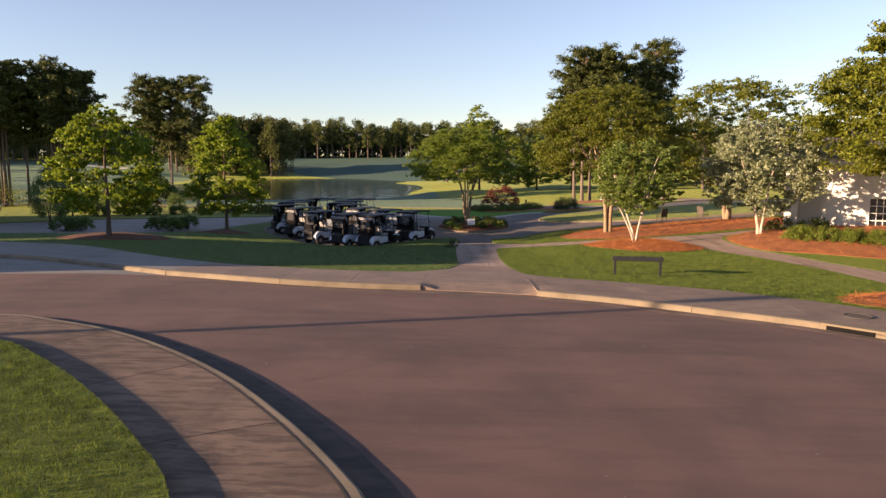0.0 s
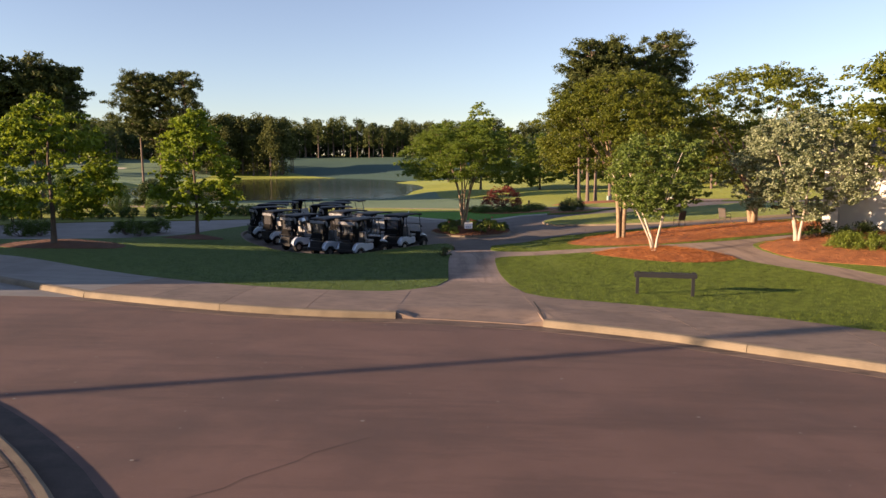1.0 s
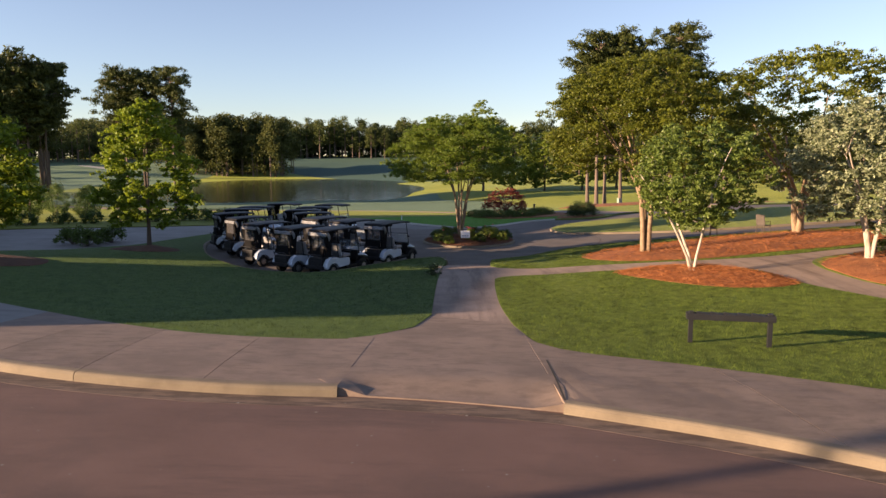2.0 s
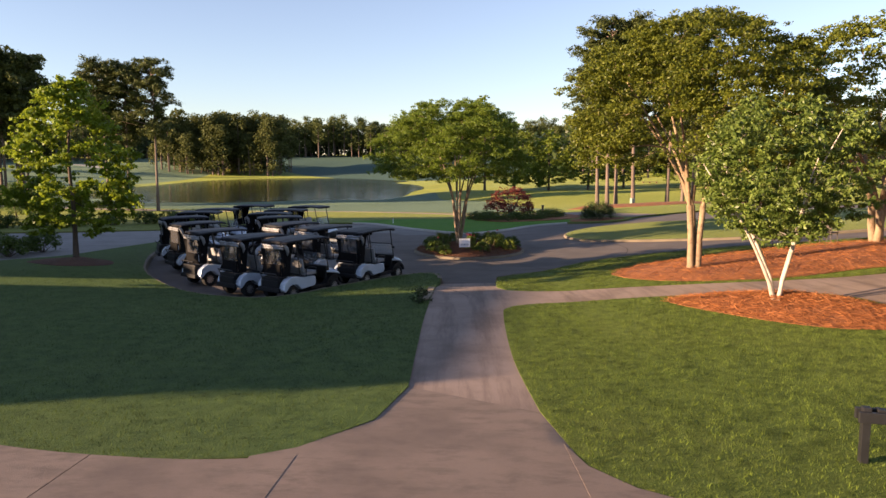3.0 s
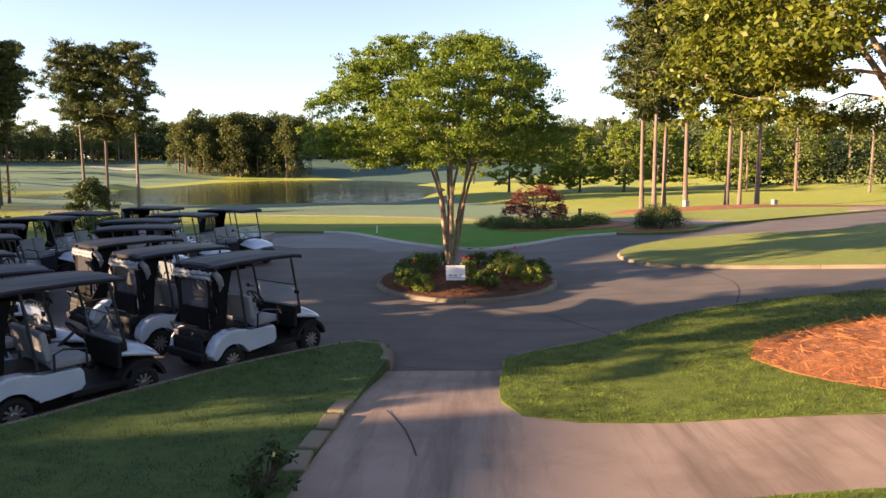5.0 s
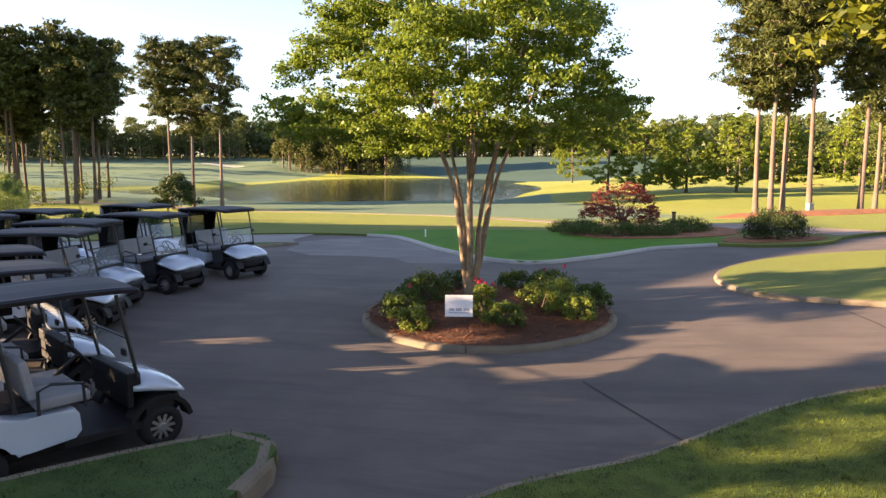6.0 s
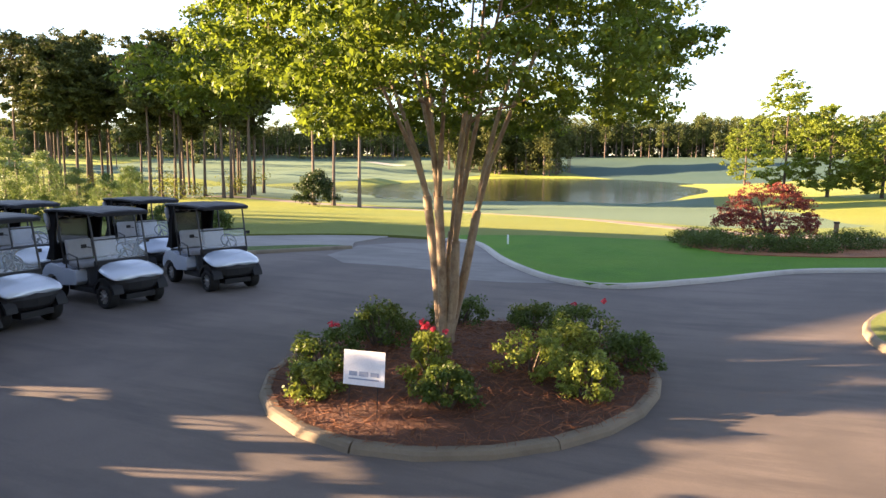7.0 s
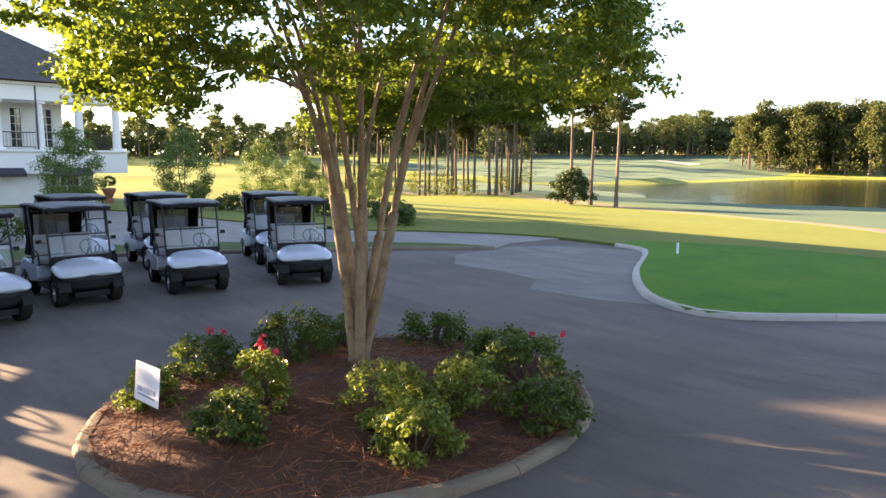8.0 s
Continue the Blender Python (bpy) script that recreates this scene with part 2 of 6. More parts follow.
L_HEDGE = leaf_surface("hedge_leaf", (0.045, 0.08, 0.012), (0.14, 0.175, 0.03), (0.22, 0.28, 0.04), clear=0.25)
L_FLOWER = leaf_surface("rose_petal", (0.45, 0.03, 0.06), (0.7, 0.07, 0.10), (0.7, 0.1, 0.1), clear=0.3)
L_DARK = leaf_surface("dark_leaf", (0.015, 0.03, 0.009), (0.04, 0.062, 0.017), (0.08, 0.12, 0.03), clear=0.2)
M_WHITE = surface("white_brick_paint", (0.70, 0.68, 0.64), (0.80, 0.78, 0.74), 1.2, 25, 0.75, 0.25, 0.006)
M_TRIM = surface("white_trim", (0.76, 0.75, 0.72), (0.82, 0.81, 0.78), 2, 40, 0.6, 0.05)
M_SHINGLE = surface("roof_shingle", (0.05, 0.047, 0.05), (0.10, 0.095, 0.095), 3, 18, 0.9, 0.5, 0.01)
M_AWNING = surface("awning_cloth", (0.035, 0.03, 0.04), (0.06, 0.05, 0.06), 4, 80, 0.8, 0.2)
M_BLACK = surface("black_metal", (0.012, 0.012, 0.013), (0.022, 0.022, 0.024), 6, 60, 0.45, 0.05)
M_RUBBER = surface("tyre_rubber", (0.009, 0.009, 0.009), (0.018, 0.0175, 0.017), 12, 60, 0.85, 0.3, 0.004, spec=0.3)
M_PLASTIC = surface("black_plastic", (0.007, 0.007, 0.008), (0.013, 0.013, 0.0145), 10, 150, 0.6, 0.1, 0.002, spec=0.3)
M_ROOF = surface("cart_roof", (0.008, 0.009, 0.012), (0.016, 0.017, 0.022), 5, 90, 0.5, 0.06, 0.002, spec=0.18)
M_CANVAS = surface("black_canvas", (0.004, 0.004, 0.0045), (0.009, 0.0085, 0.009), 8, 120, 0.95, 0.4, 0.004, spec=0.15)
M_BODY = surface("cart_paint", (0.45, 0.52, 0.61), (0.53, 0.60, 0.69), 3, 300, 0.22, 0.0, metal=0.12, coat=0.9)
M_SEAT = surface("seat_vinyl", (0.22, 0.225, 0.24), (0.3, 0.305, 0.32), 6, 120, 0.5, 0.15, 0.003)
M_SEATBASE = surface("grey_plastic", (0.035, 0.038, 0.045), (0.055, 0.058, 0.066), 6, 120, 0.6, 0.1, 0.002)
M_CHROME = surface("wheel_alloy", (0.5, 0.5, 0.5), (0.65, 0.65, 0.65), 6, 90, 0.32, 0.05, metal=0.9)
M_LAMP = surface("lamp_lens", (0.2, 0.21, 0.22), (0.3, 0.31, 0.32), 8, 60, 0.08, 0.0)
M_SHIELD = glass_surface("windshield", (0.6, 0.68, 0.76), 0.06, 0.74)
M_ROLL = surface("rolled_vinyl", (0.1, 0.105, 0.115), (0.27, 0.28, 0.3), 9, 60, 0.35, 0.5, 0.01)
M_VINYL = glass_surface("cover_vinyl", (0.06, 0.06, 0.065), 0.2, 0.4)
M_PANE = surface("window_glass", (0.015, 0.018, 0.022), (0.03, 0.034, 0.04), 2, 10, 0.08, 0.0, spec=0.8)
M_PAPER = surface("sign_board", (0.78, 0.78, 0.80), (0.84, 0.84, 0.86), 3, 80, 0.5, 0.0)
M_PRINT = surface("sign_print", (0.16, 0.22, 0.34), (0.3, 0.36, 0.46), 10, 60, 0.5, 0.0)
M_BRICK = surface("brown_wood", (0.16, 0.09, 0.05), (0.26, 0.15, 0.09), 4, 30, 0.8, 0.4, stretch=(1, 1, 0.2))
M_IRON = surface("cast_iron", (0.05, 0.04, 0.035), (0.10, 0.08, 0.065), 8, 60, 0.8, 0.3, 0.004)
M_UTIL = surface("utility_green", (0.2, 0.28, 0.22), (0.3, 0.38, 0.31), 4, 60, 0.6, 0.1)
M_PIPE = surface("zinc_pipe", (0.06, 0.055, 0.05), (0.1, 0.09, 0.085), 6, 50, 0.6, 0.1)

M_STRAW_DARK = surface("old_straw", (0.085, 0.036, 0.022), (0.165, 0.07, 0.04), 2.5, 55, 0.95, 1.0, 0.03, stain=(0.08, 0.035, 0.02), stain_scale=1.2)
M_NEEDLE = leaf_surface("straw_needle", (0.2, 0.062, 0.02), (0.47, 0.18, 0.065), (0.5, 0.2, 0.08), gloss=0.7, clear=0.15)
M_NEEDLE_DARK = leaf_surface("old_needle", (0.085, 0.036, 0.02), (0.24, 0.10, 0.05), (0.3, 0.12, 0.05), gloss=0.7, clear=0.15)
L_GRASS = leaf_surface("grass_blade", (0.05, 0.085, 0.014), (0.115, 0.16, 0.026), (0.2, 0.26, 0.035), gloss=0.8, clear=0.2, tuft=4.4)
# Blades of the west lawn, darkened in colour for the shade there.
L_SHADEGRASS = leaf_surface("shaded_blade", (0.04, 0.075, 0.02), (0.085, 0.13, 0.032), (0.18, 0.24, 0.05), gloss=0.8, clear=0.22, tuft=3.2)

# still lake water
M_WATER, n, l, bsdf = shader("lake_water")
bsdf.inputs["Base Color"].default_value = (0.012, 0.018, 0.014, 1)
bsdf.inputs["Roughness"].default_value = 0.07
bsdf.inputs["IOR"].default_value = 1.33
tc = n.new("ShaderNodeTexCoord").outputs["Object"]
rip = noise_node(n, l, tc, 0.9, 3, 0.5, (0.5, 1.5, 1))
bp = n.new("ShaderNodeBump")
bp.inputs["Strength"].default_value, bp.inputs["Distance"].default_value = 0.7, 0.06
l.new(rip, bp.inputs["Height"])
l.new(bp.outputs["Normal"], bsdf.inputs["Normal"])


# ---- building blocks ----
def add_mesh(name, verts, faces, material, parent=None, label="", smooth=False):
    me = bpy.data.meshes.new(name)
    me.from_pydata(verts, [], faces)
    me.materials.append(material)
    if smooth:
        me.shade_smooth()
    ob = new(name, me)
    ob.parent = parent
    if label:
        tagged(ob, label)
    return ob


def part(name, bm, material, parent=None, label="", smooth=False):
    me = bpy.data.meshes.new(name)
    bmesh.ops.recalc_face_normals(bm, faces=bm.faces)
    bm.to_mesh(me)
    bm.free()
    me.materials.append(material)
    if smooth:
        me.shade_smooth()
    ob = new(name, me)
    ob.parent = parent
    if label:
        tagged(ob, label)
    return ob


def thing(name, m, label, category, group="", kind=""):
    ob = new(name)
    ob.empty_display_size = 0.2
    ob.matrix_basis = m
    return tagged(ob, label, category, group, kind)


def smooth_line(pts, step=0.6, closed=False):
    """Catmull-Rom through the plan points, resampled about every step metres."""
    p = [np.array(q, float) for q in pts]
    n, out = len(p), []
    for i in range(n if closed else n - 1):
        a, b, c, d = (p[(i - 1) % n], p[i], p[(i + 1) % n], p[(i + 2) % n]) if closed else (p[max(i - 1, 0)], p[i], p[i + 1], p[min(i + 2, n - 1)])
        k = max(1, int(round(np.linalg.norm(c - b) / step)))
        for j in range(k):
            t = j / k
            out.append(0.5 * ((2 * b) + (c - a) * t + (2 * a - 5 * b + 4 * c - d) * t * t + (3 * b - a - 3 * c + d) * t ** 3))
    if not closed:
        out.append(p[-1])
    return [tuple(q) for q in out]


def sm(a, b, v):
    t = np.clip((v - a) / (b - a), 0, 1)
    return t * t * (3 - 2 * t)


LAKE_Z = -3.3
LAKE = smooth_line([(-9, 158), (-14, 145), (-28, 143), (-42, 137), (-52, 137), (-60, 150), (-75, 158), (-100, 160), (-112, 172), (-104, 190), (-92, 205),
                    (-92, 250), (-93, 272), (-88, 298), (-76, 312), (-58, 316), (-38, 302), (-22, 278), (-14, 262), (-17, 245), (-9, 225), (-6, 200), (-8, 180)], 6.0, True)


def signed_far(x, y, poly):
    """Distance to a closed outline, minus inside it."""
    x, y = np.asarray(x, float), np.asarray(y, float)
    best, inside = np.full(x.shape, 1e9), np.zeros(x.shape, bool)
    for (ax, ay), (bx, by) in zip(poly, poly[1:] + poly[:1]):
        dx, dy = bx - ax, by - ay
        t = np.clip(((x - ax) * dx + (y - ay) * dy) / (dx * dx + dy * dy + 1e-12), 0, 1)
        best = np.minimum(best, np.hypot(x - ax - t * dx, y - ay - t * dy))
        cross = ((ay > y) != (by > y))
        with np.errstate(divide="ignore", invalid="ignore"):
            inside ^= cross & (x < dx * (y - ay) / (dy if dy else 1e-12) + ax)
    return np.where(inside, -best, best)


def ground(x, y):
    """Height of the grass, in metres."""
    x, y = np.atleast_1d(np.asarray(x, float)), np.atleast_1d(np.asarray(y, float))
    z = np.interp(y, [-60, 8, 20, 26, 32, 36, 39, 42, 55, 68, 92, 110, 135], [1.3, 1.25, 1.12, 0.78, 0.52, 0.34, 0.24, 0.21, 0.2, -0.15, -1.5, -2.6, -2.9])
    z = z - 0.03 * np.clip(x - 0.5, -12, 12) * (1 - sm(20, 28, y)) * sm(-5, 12, y)
    z = z + 0.055 * np.clip(x - 4.5, 0, 18) * sm(26, 33, y) * (1 - sm(60, 150, y))
    z = z + 0.5 * sm(6, 16, -x) * sm(21, 30, y) * (1 - sm(36, 46, y))
    r = np.hypot(x, y - 40)
    az = np.degrees(np.arctan2(x, y - 40))
    left = np.interp(r, [90, 160, 250, 330, 400, 480, 800, 3000], [-2.6, -2.7, -1.4, 2.0, 5.5, 8.0, 10.0, 12.0])
    right = np.interp(r, [90, 160, 230, 330, 480, 800, 3000], [-1.2, -1.5, -0.6, 2.5, 8.0, 10.0, 12.0])
    side = np.interp(r, [30, 90, 160, 250, 400, 3000], [0.2, -0.8, -1.2, 0.5, 5.0, 10.0])
    back = np.interp(r, [40, 200, 3000], [1.2, 1.0, 8.0])
    far = left + (right - left) * sm(-2, 14, az)
    far = far + (side - far) * (1 - sm(-62, -48, az)) + (side - far) * sm(60, 80, az)
    far = far + (back - far) * sm(95, 130, np.abs(az))
    swell = 0.45 * np.sin(x * 0.045 + 1.3) * np.sin(y * 0.038) + 0.6 * np.sin(x * 0.12 + 1.5 * np.sin(y * 0.045)) * np.sin(y * 0.09 + 0.6) + 0.36 * np.sin(x * 0.21 + y * 0.13)
    z = z + (far + swell * sm(80, 130, r) - z) * sm(62, 105, r)
    near = (r > 80) & (r < 420) & (x < 40)
    if near.any():
        d = signed_far(x[near], y[near], LAKE)
        k = sm(0, 1, d / (9 + 60 * sm(215, 270, y[near])))
        z[near] = np.where(d <= 0.01, LAKE_Z - 0.02 - 0.8 * sm(0, 3, -d), LAKE_Z + (np.maximum(z[near], LAKE_Z + 0.25) - LAKE_Z) * k + 0.12 * sm(0, 0.8, d) * (1 - k))
    return z


def ground_at(x, y):
    return float(ground(x, y)[0])


def lot_level(x, y):
    return np.minimum(ground(x, y) - 0.10, 0.03 + 0.08 * sm(39, 46, np.asarray(y, float)) + 0.05 * np.clip(np.asarray(x, float) - 3.5, 0, 40))


def path_level(x, y):
    g = ground(x, y) - 0.015 + 0.016 * (1 - sm(23, 25, np.asarray(y, float)))
    y = np.asarray(y, float)
    x = np.asarray(x, float)
    g = g - 0.12 * (1 - sm(19.3, 20.1, y)) * sm(-0.62, -0.15, x) * (1 - sm(2.42, 2.66, x))
    return g + (lot_level(x, y) + 0.004 - g) * sm(36.2, 39.2, y)


def road_level(x, y):
    return ground(x, y) - 0.14 + 0.05 * (1 - sm(12.5, 17, np.asarray(y, float)))


# ---- plan of the paved and planted areas ----
FAR_KERB = smooth_line([(-8.4, 21.2), (-5.4, 20.0), (-2.6, 19.45), (-0.6, 19.4)], 0.5)
RAMP = smooth_line([(-0.6, 19.4), (1.0, 19.25), (2.6, 18.95)], 0.5)
RIGHT_KERB = smooth_line([(2.6, 18.95), (4.7, 18.1), (6.4, 17.1), (8.6, 15.7), (10.6, 13.4), (12.4, 10.0), (13.4, 5.5), (13.5, 0), (12.6, -8), (10, -18), (7, -32)], 0.5)
NEAR_ISLE = smooth_line([(-9.3, 14.4), (-7.85, 14.0), (-6.3, 13.25), (-4.75, 12.03), (-3.32, 10.58), (-2.1, 8.95), (-1.15, 7.45), (-0.5, 6.0), (-0.1, 3), (-0.4, 0), (-2, -4.5),
                         (-6, -8), (-12, -9), (-18, -6), (-21, 0), (-21, 6), (-18, 11), (-13, 13.6)], 0.5, True)
LEFT_EDGE = smooth_line([(-8.4, 21.2), (-10.5, 22.8), (-13.5, 25.0), (-16.9, 26.5), (-24, 28.5), (-34, 30.5)], 0.6)
ROAD = [(-34, 30.5)] + LEFT_EDGE[::-1] + FAR_KERB[1:] + RAMP[1:] + RIGHT_KERB[1:] + [(-14, -34), (-60, -10)]
WALK_BACK_L = smooth_line([(-36, 37), (-26, 34.0), (-19.9, 31.4), (-16.5, 29.9), (-12.3, 27.8), (-8.5, 25.8), (-4.5, 23.3), (-1.7, 22.7), (-0.5, 23.2), (0.25, 24.2), (0.58, 25.8)], 0.6)
WALK_L = LEFT_EDGE[::-1] + FAR_KERB[1:] + [(-0.95, 19.75), (-0.95, 22.85)] + [q for q in WALK_BACK_L[::-1] if q[0] < -1.0]
APRON = LEFT_EDGE + [(-40, 30), (-40, 20.4), (-20, 20.7), (-11, 21.1)]
WALK_BACK_R = smooth_line([(2.4, 24.6), (2.65, 22.8), (3.4, 21.95), (4.5, 21.5), (6.8, 20.4), (8.9, 19.2), (11.2, 17.2), (13.3, 14), (15.2, 9.5), (16.2, 4), (16.3, -2), (15.2, -10), (12.5, -20), (9.5, -33)], 0.6)
WALK_R = RIGHT_KERB + [q for q in WALK_BACK_R[::-1] if q[0] > 3.1 or q[1] < 10] + [(3.0, 22.0), (2.9, 19.15)]
PATH_W = smooth_line([(0.58, 25.8), (0.58, 29), (0.6, 32), (0.72, 36), (0.85, 38.3)], 0.8)
PATH_E = smooth_line([(2.4, 24.6), (2.3, 27.5), (2.4, 31), (2.5, 32.5)], 0.8)
RAMP_AREA = RAMP + [(2.9, 19.15), (3.0, 22.0), (2.65, 22.8), (2.4, 24.6), (0.58, 25.8), (0.25, 24.2), (-0.5, 23.15), (-0.95, 22.85), (-0.95, 19.75)]
SIDE_N = smooth_line([(2.75, 38.5), (2.64, 37.6), (2.62, 36.5), (2.85, 35.95), (3.5, 35.72), (6.4, 35.8), (9.0, 35.6), (11.2, 35.4), (13.5, 35.6), (17, 36.8), (21.5, 38.2)], 0.6)
SIDE_MID = smooth_line([(21.5, 36.7), (17, 35.2), (14.2, 34.2), (12.95, 32.4), (13.0, 29.8), (14.3, 27.2), (15.6, 23.5), (16.5, 19.5)], 0.6)
SIDE_S = smooth_line([(14.2, 16.5), (14.2, 20), (13.9, 23.0), (13.0, 26.4), (11.3, 29.6), (10.9, 32), (9.8, 33.3), (7.5, 33.75), (5.7, 33.8), (4.2, 33.6), (3.2, 33.3), (2.75, 33.0), (2.5, 32.5)], 0.6)
PATHS = [(0.85, 38.3), (0.86, 38.6), (2.75, 38.75)] + SIDE_N + SIDE_MID + SIDE_S + PATH_E[::-1] + PATH_W
LOT_SOUTH = smooth_line([(0.86, 38.6), (0.86, 39.1), (0.8, 39.55), (0.52, 39.88), (0.12, 39.9), (-0.68, 39.22), (-1.54, 38.15), (-2.19, 37.15), (-2.75, 36.2), (-3.3, 35.2), (-4.2, 34.6), (-5.8, 35.3), (-7.6, 37.0), (-9.6, 40.0), (-11.0, 43.5), (-11.8, 46.5), (-11.6, 49.4)], 0.5)
STRIP_IN = smooth_line([(-11.6, 49.4), (-10.3, 51.2), (-8.9, 53.6), (-7.4, 56.5), (-6.7, 57.8)], 0.6)
STRIP_OUT = smooth_line([(-6.7, 57.8), (-8.0, 57.3), (-9.8, 55.0), (-12.3, 51.8), (-14.0, 48), (-15.2, 44.4)], 0.6)
LANE_N = smooth_line([(-34, 50), (-27, 54), (-20, 55.2), (-14.6, 57.0), (-12.1, 59.7), (-10.0, 61.6), (-7.9, 62.4), (-5.4, 62.3)], 0.8)
TEE_KERB = smooth_line([(-5.4, 62.3), (-4.2, 61.9), (-3.2, 60.6), (-1.3, 57.2), (0.5, 54.7), (1.6, 53.9), (2.4, 53.75), (3.3, 54.4), (4.6, 56.0), (6.3, 57.9), (8.3, 58.4)], 0.5)
NE_N = smooth_line([(8.3, 58.4), (9.2, 57.6), (10.6, 57.3), (11.8, 58.0), (13.2, 60.0), (18, 62.3), (30, 66), (50, 72)], 0.8)
NE_S = smooth_line([(50, 66), (30, 60), (20, 56.8), (15.3, 54.7), (12.4, 54.9), (9.6, 54.3), (7.9, 53.0), (7.05, 51.4), (7.1, 49.6), (8.0, 48.3), (11.4, 46.9), (16, 46.3), (30, 47.5), (50, 49)], 0.5)
E_S = smooth_line([(50, 45.5), (30, 44.6), (14, 43.7), (9.5, 43.1), (7.8, 42.6), (6.2, 41.8), (4.4, 40.1), (3.3, 39.35), (2.75, 38.75)], 0.5)
LOT = LOT_SOUTH + STRIP_IN[1:] + [(-7.6, 59.4)] + LANE_N[-4:] + TEE_KERB[1:] + NE_N[1:] + NE_S + E_S
LANE_W = [(-15.2, 44.4), (-16.6, 41.2), (-20, 39.6), (-26.5, 41.5), (-34, 43)] + LANE_N[:-3] + [(-7.6, 59.4), (-6.7, 57.8)] + STRIP_OUT[1:]
ISLAND = smooth_line([(2.0 + 2.4 * math.sin(a), 46.7 - 2.75 * math.cos(a)) for a in [i * math.tau / 14 for i in range(14)]], 0.4, True)


def strip_outline(line, w):
    p = [np.array(q) for q in line]
    a, b = [], []
    for i, q in enumerate(p):
        t = p[min(i + 1, len(p) - 1)] - p[max(i - 1, 0)]
        nrm = np.array((-t[1], t[0])) / np.hypot(*t) * w / 2
        a.append(tuple(q + nrm))
        b.append(tuple(q - nrm))
    return a + b[::-1]


def beside(line, off):
    p = [np.array(q) for q in line]
    out = []
    for i, q in enumerate(p):
        t = p[min(i + 1, len(p) - 1)] - p[max(i - 1, 0)]
        out.append(tuple(q + np.array((t[1], -t[0])) / np.hypot(*t) * off))
    return out


GUTTER_A = strip_outline(beside((FAR_KERB + RAMP[1:] + RIGHT_KERB[1:])[::2][:26], 0.26), 0.4)
_isle = [q for q in NEAR_ISLE if q[0] > -9 and q[1] > 1]
GUTTER_B = strip_outline(beside(_isle[::2], -0.26), 0.4)
FAR_PATH = strip_outline(smooth_line([(-95, 118), (-60, 117), (-38, 112), (-24, 106), (-9, 95), (1, 80.5), (8.5, 70), (12.5, 62.5), (13.6, 60.4)], 2.0), 2.2)
FAR_PATH_2 = strip_outline(smooth_line([(22, 63.5), (30, 75), (45, 88), (70, 100)], 2.0), 2.6)
TEE = TEE_KERB + [(9.0, 60.5), (7.0, 63.5), (2.0, 66.4), (-2.5, 66.0), (-5.6, 64.0)]
STRAW_BEDS = {
    "bed_a": smooth_line([(6.9, 39.3), (6.7, 37.6), (8.2, 36.2), (11.0, 35.8), (13.5, 36.6), (17, 37.4), (20, 39.4), (19, 42.0), (15, 42.3), (10.5, 41.0)], 0.7, True),
    "bed_b": smooth_line([(6.7, 33.2), (7.5, 30.9), (9.1, 29.4), (11.0, 29.6), (10.5, 31.8), (9.3, 33.0)], 0.6, True),
    "bed_c": smooth_line([(13.15, 32.4), (12.95, 31.0), (13.15, 29.6), (13.8, 28.75), (15.2, 28.05), (17.2, 26.9), (20.5, 25.2), (24, 25), (24, 36), (20, 36), (16.5, 34.6), (14.5, 33.8)], 0.7, True),
    "bed_d": smooth_line([(10.7, 18.45), (11.2, 19.15), (12.0, 19.6), (13.0, 19.85), (13.9, 19.3), (13.9, 17.4), (12.8, 17.0), (11.5, 17.7)], 0.5, True),
    "bed_e": smooth_line([(12, 80), (16, 77.5), (22, 78.5), (30, 84), (40, 92), (38, 97), (26, 92), (15, 86)], 1.5, True),
}
SHRUB_BEDS = {
    "bed_f": smooth_line([(2.6, 65.6), (4.5, 62.2), (7.8, 61.0), (9.9, 62.5), (9.5, 66.5), (6, 69.0), (3.2, 68.5)], 0.7, True),
    "bed_g": smooth_line([(8.6, 58.9), (9.6, 58.0), (11.2, 58.2), (12.0, 59.3), (11.0, 60.7), (9.2, 60.6)], 0.5, True),
}
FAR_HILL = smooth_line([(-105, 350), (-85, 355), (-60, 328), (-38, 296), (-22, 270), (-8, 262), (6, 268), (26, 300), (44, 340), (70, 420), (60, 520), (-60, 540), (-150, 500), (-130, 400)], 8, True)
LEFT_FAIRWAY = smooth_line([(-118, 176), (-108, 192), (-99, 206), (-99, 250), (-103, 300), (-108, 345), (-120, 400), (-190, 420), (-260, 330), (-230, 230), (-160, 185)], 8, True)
PALE_END = [(-2.0, 54.3), (-1.3, 53.35), (0.2, 53.5), (1.45, 54.0), (0.5, 54.78), (-1.3, 57.2), (-3.2, 60.6), (-4.2, 61.9), (-6.4, 60.4), (-7.1, 58.9), (-6.6, 57.2), (-6.3, 55.8), (-4.9, 54.5), (-3.2, 54.6)]
BUNKER = smooth_line([(-172, 332), (-162, 329), (-150, 331), (-152, 337), (-168, 338)], 4, True)

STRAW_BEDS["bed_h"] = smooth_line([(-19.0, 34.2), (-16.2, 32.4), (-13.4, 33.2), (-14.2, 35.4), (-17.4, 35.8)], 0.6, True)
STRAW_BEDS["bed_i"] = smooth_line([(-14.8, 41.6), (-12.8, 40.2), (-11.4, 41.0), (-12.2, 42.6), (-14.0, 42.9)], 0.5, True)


def mound(x, y, bed, high=0.22):
    """A raked mulch bed, a hand high over the lawn."""
    return ground(x, y) + 0.015 + high * sm(0, 1.1, -signed_far(x, y, bed))


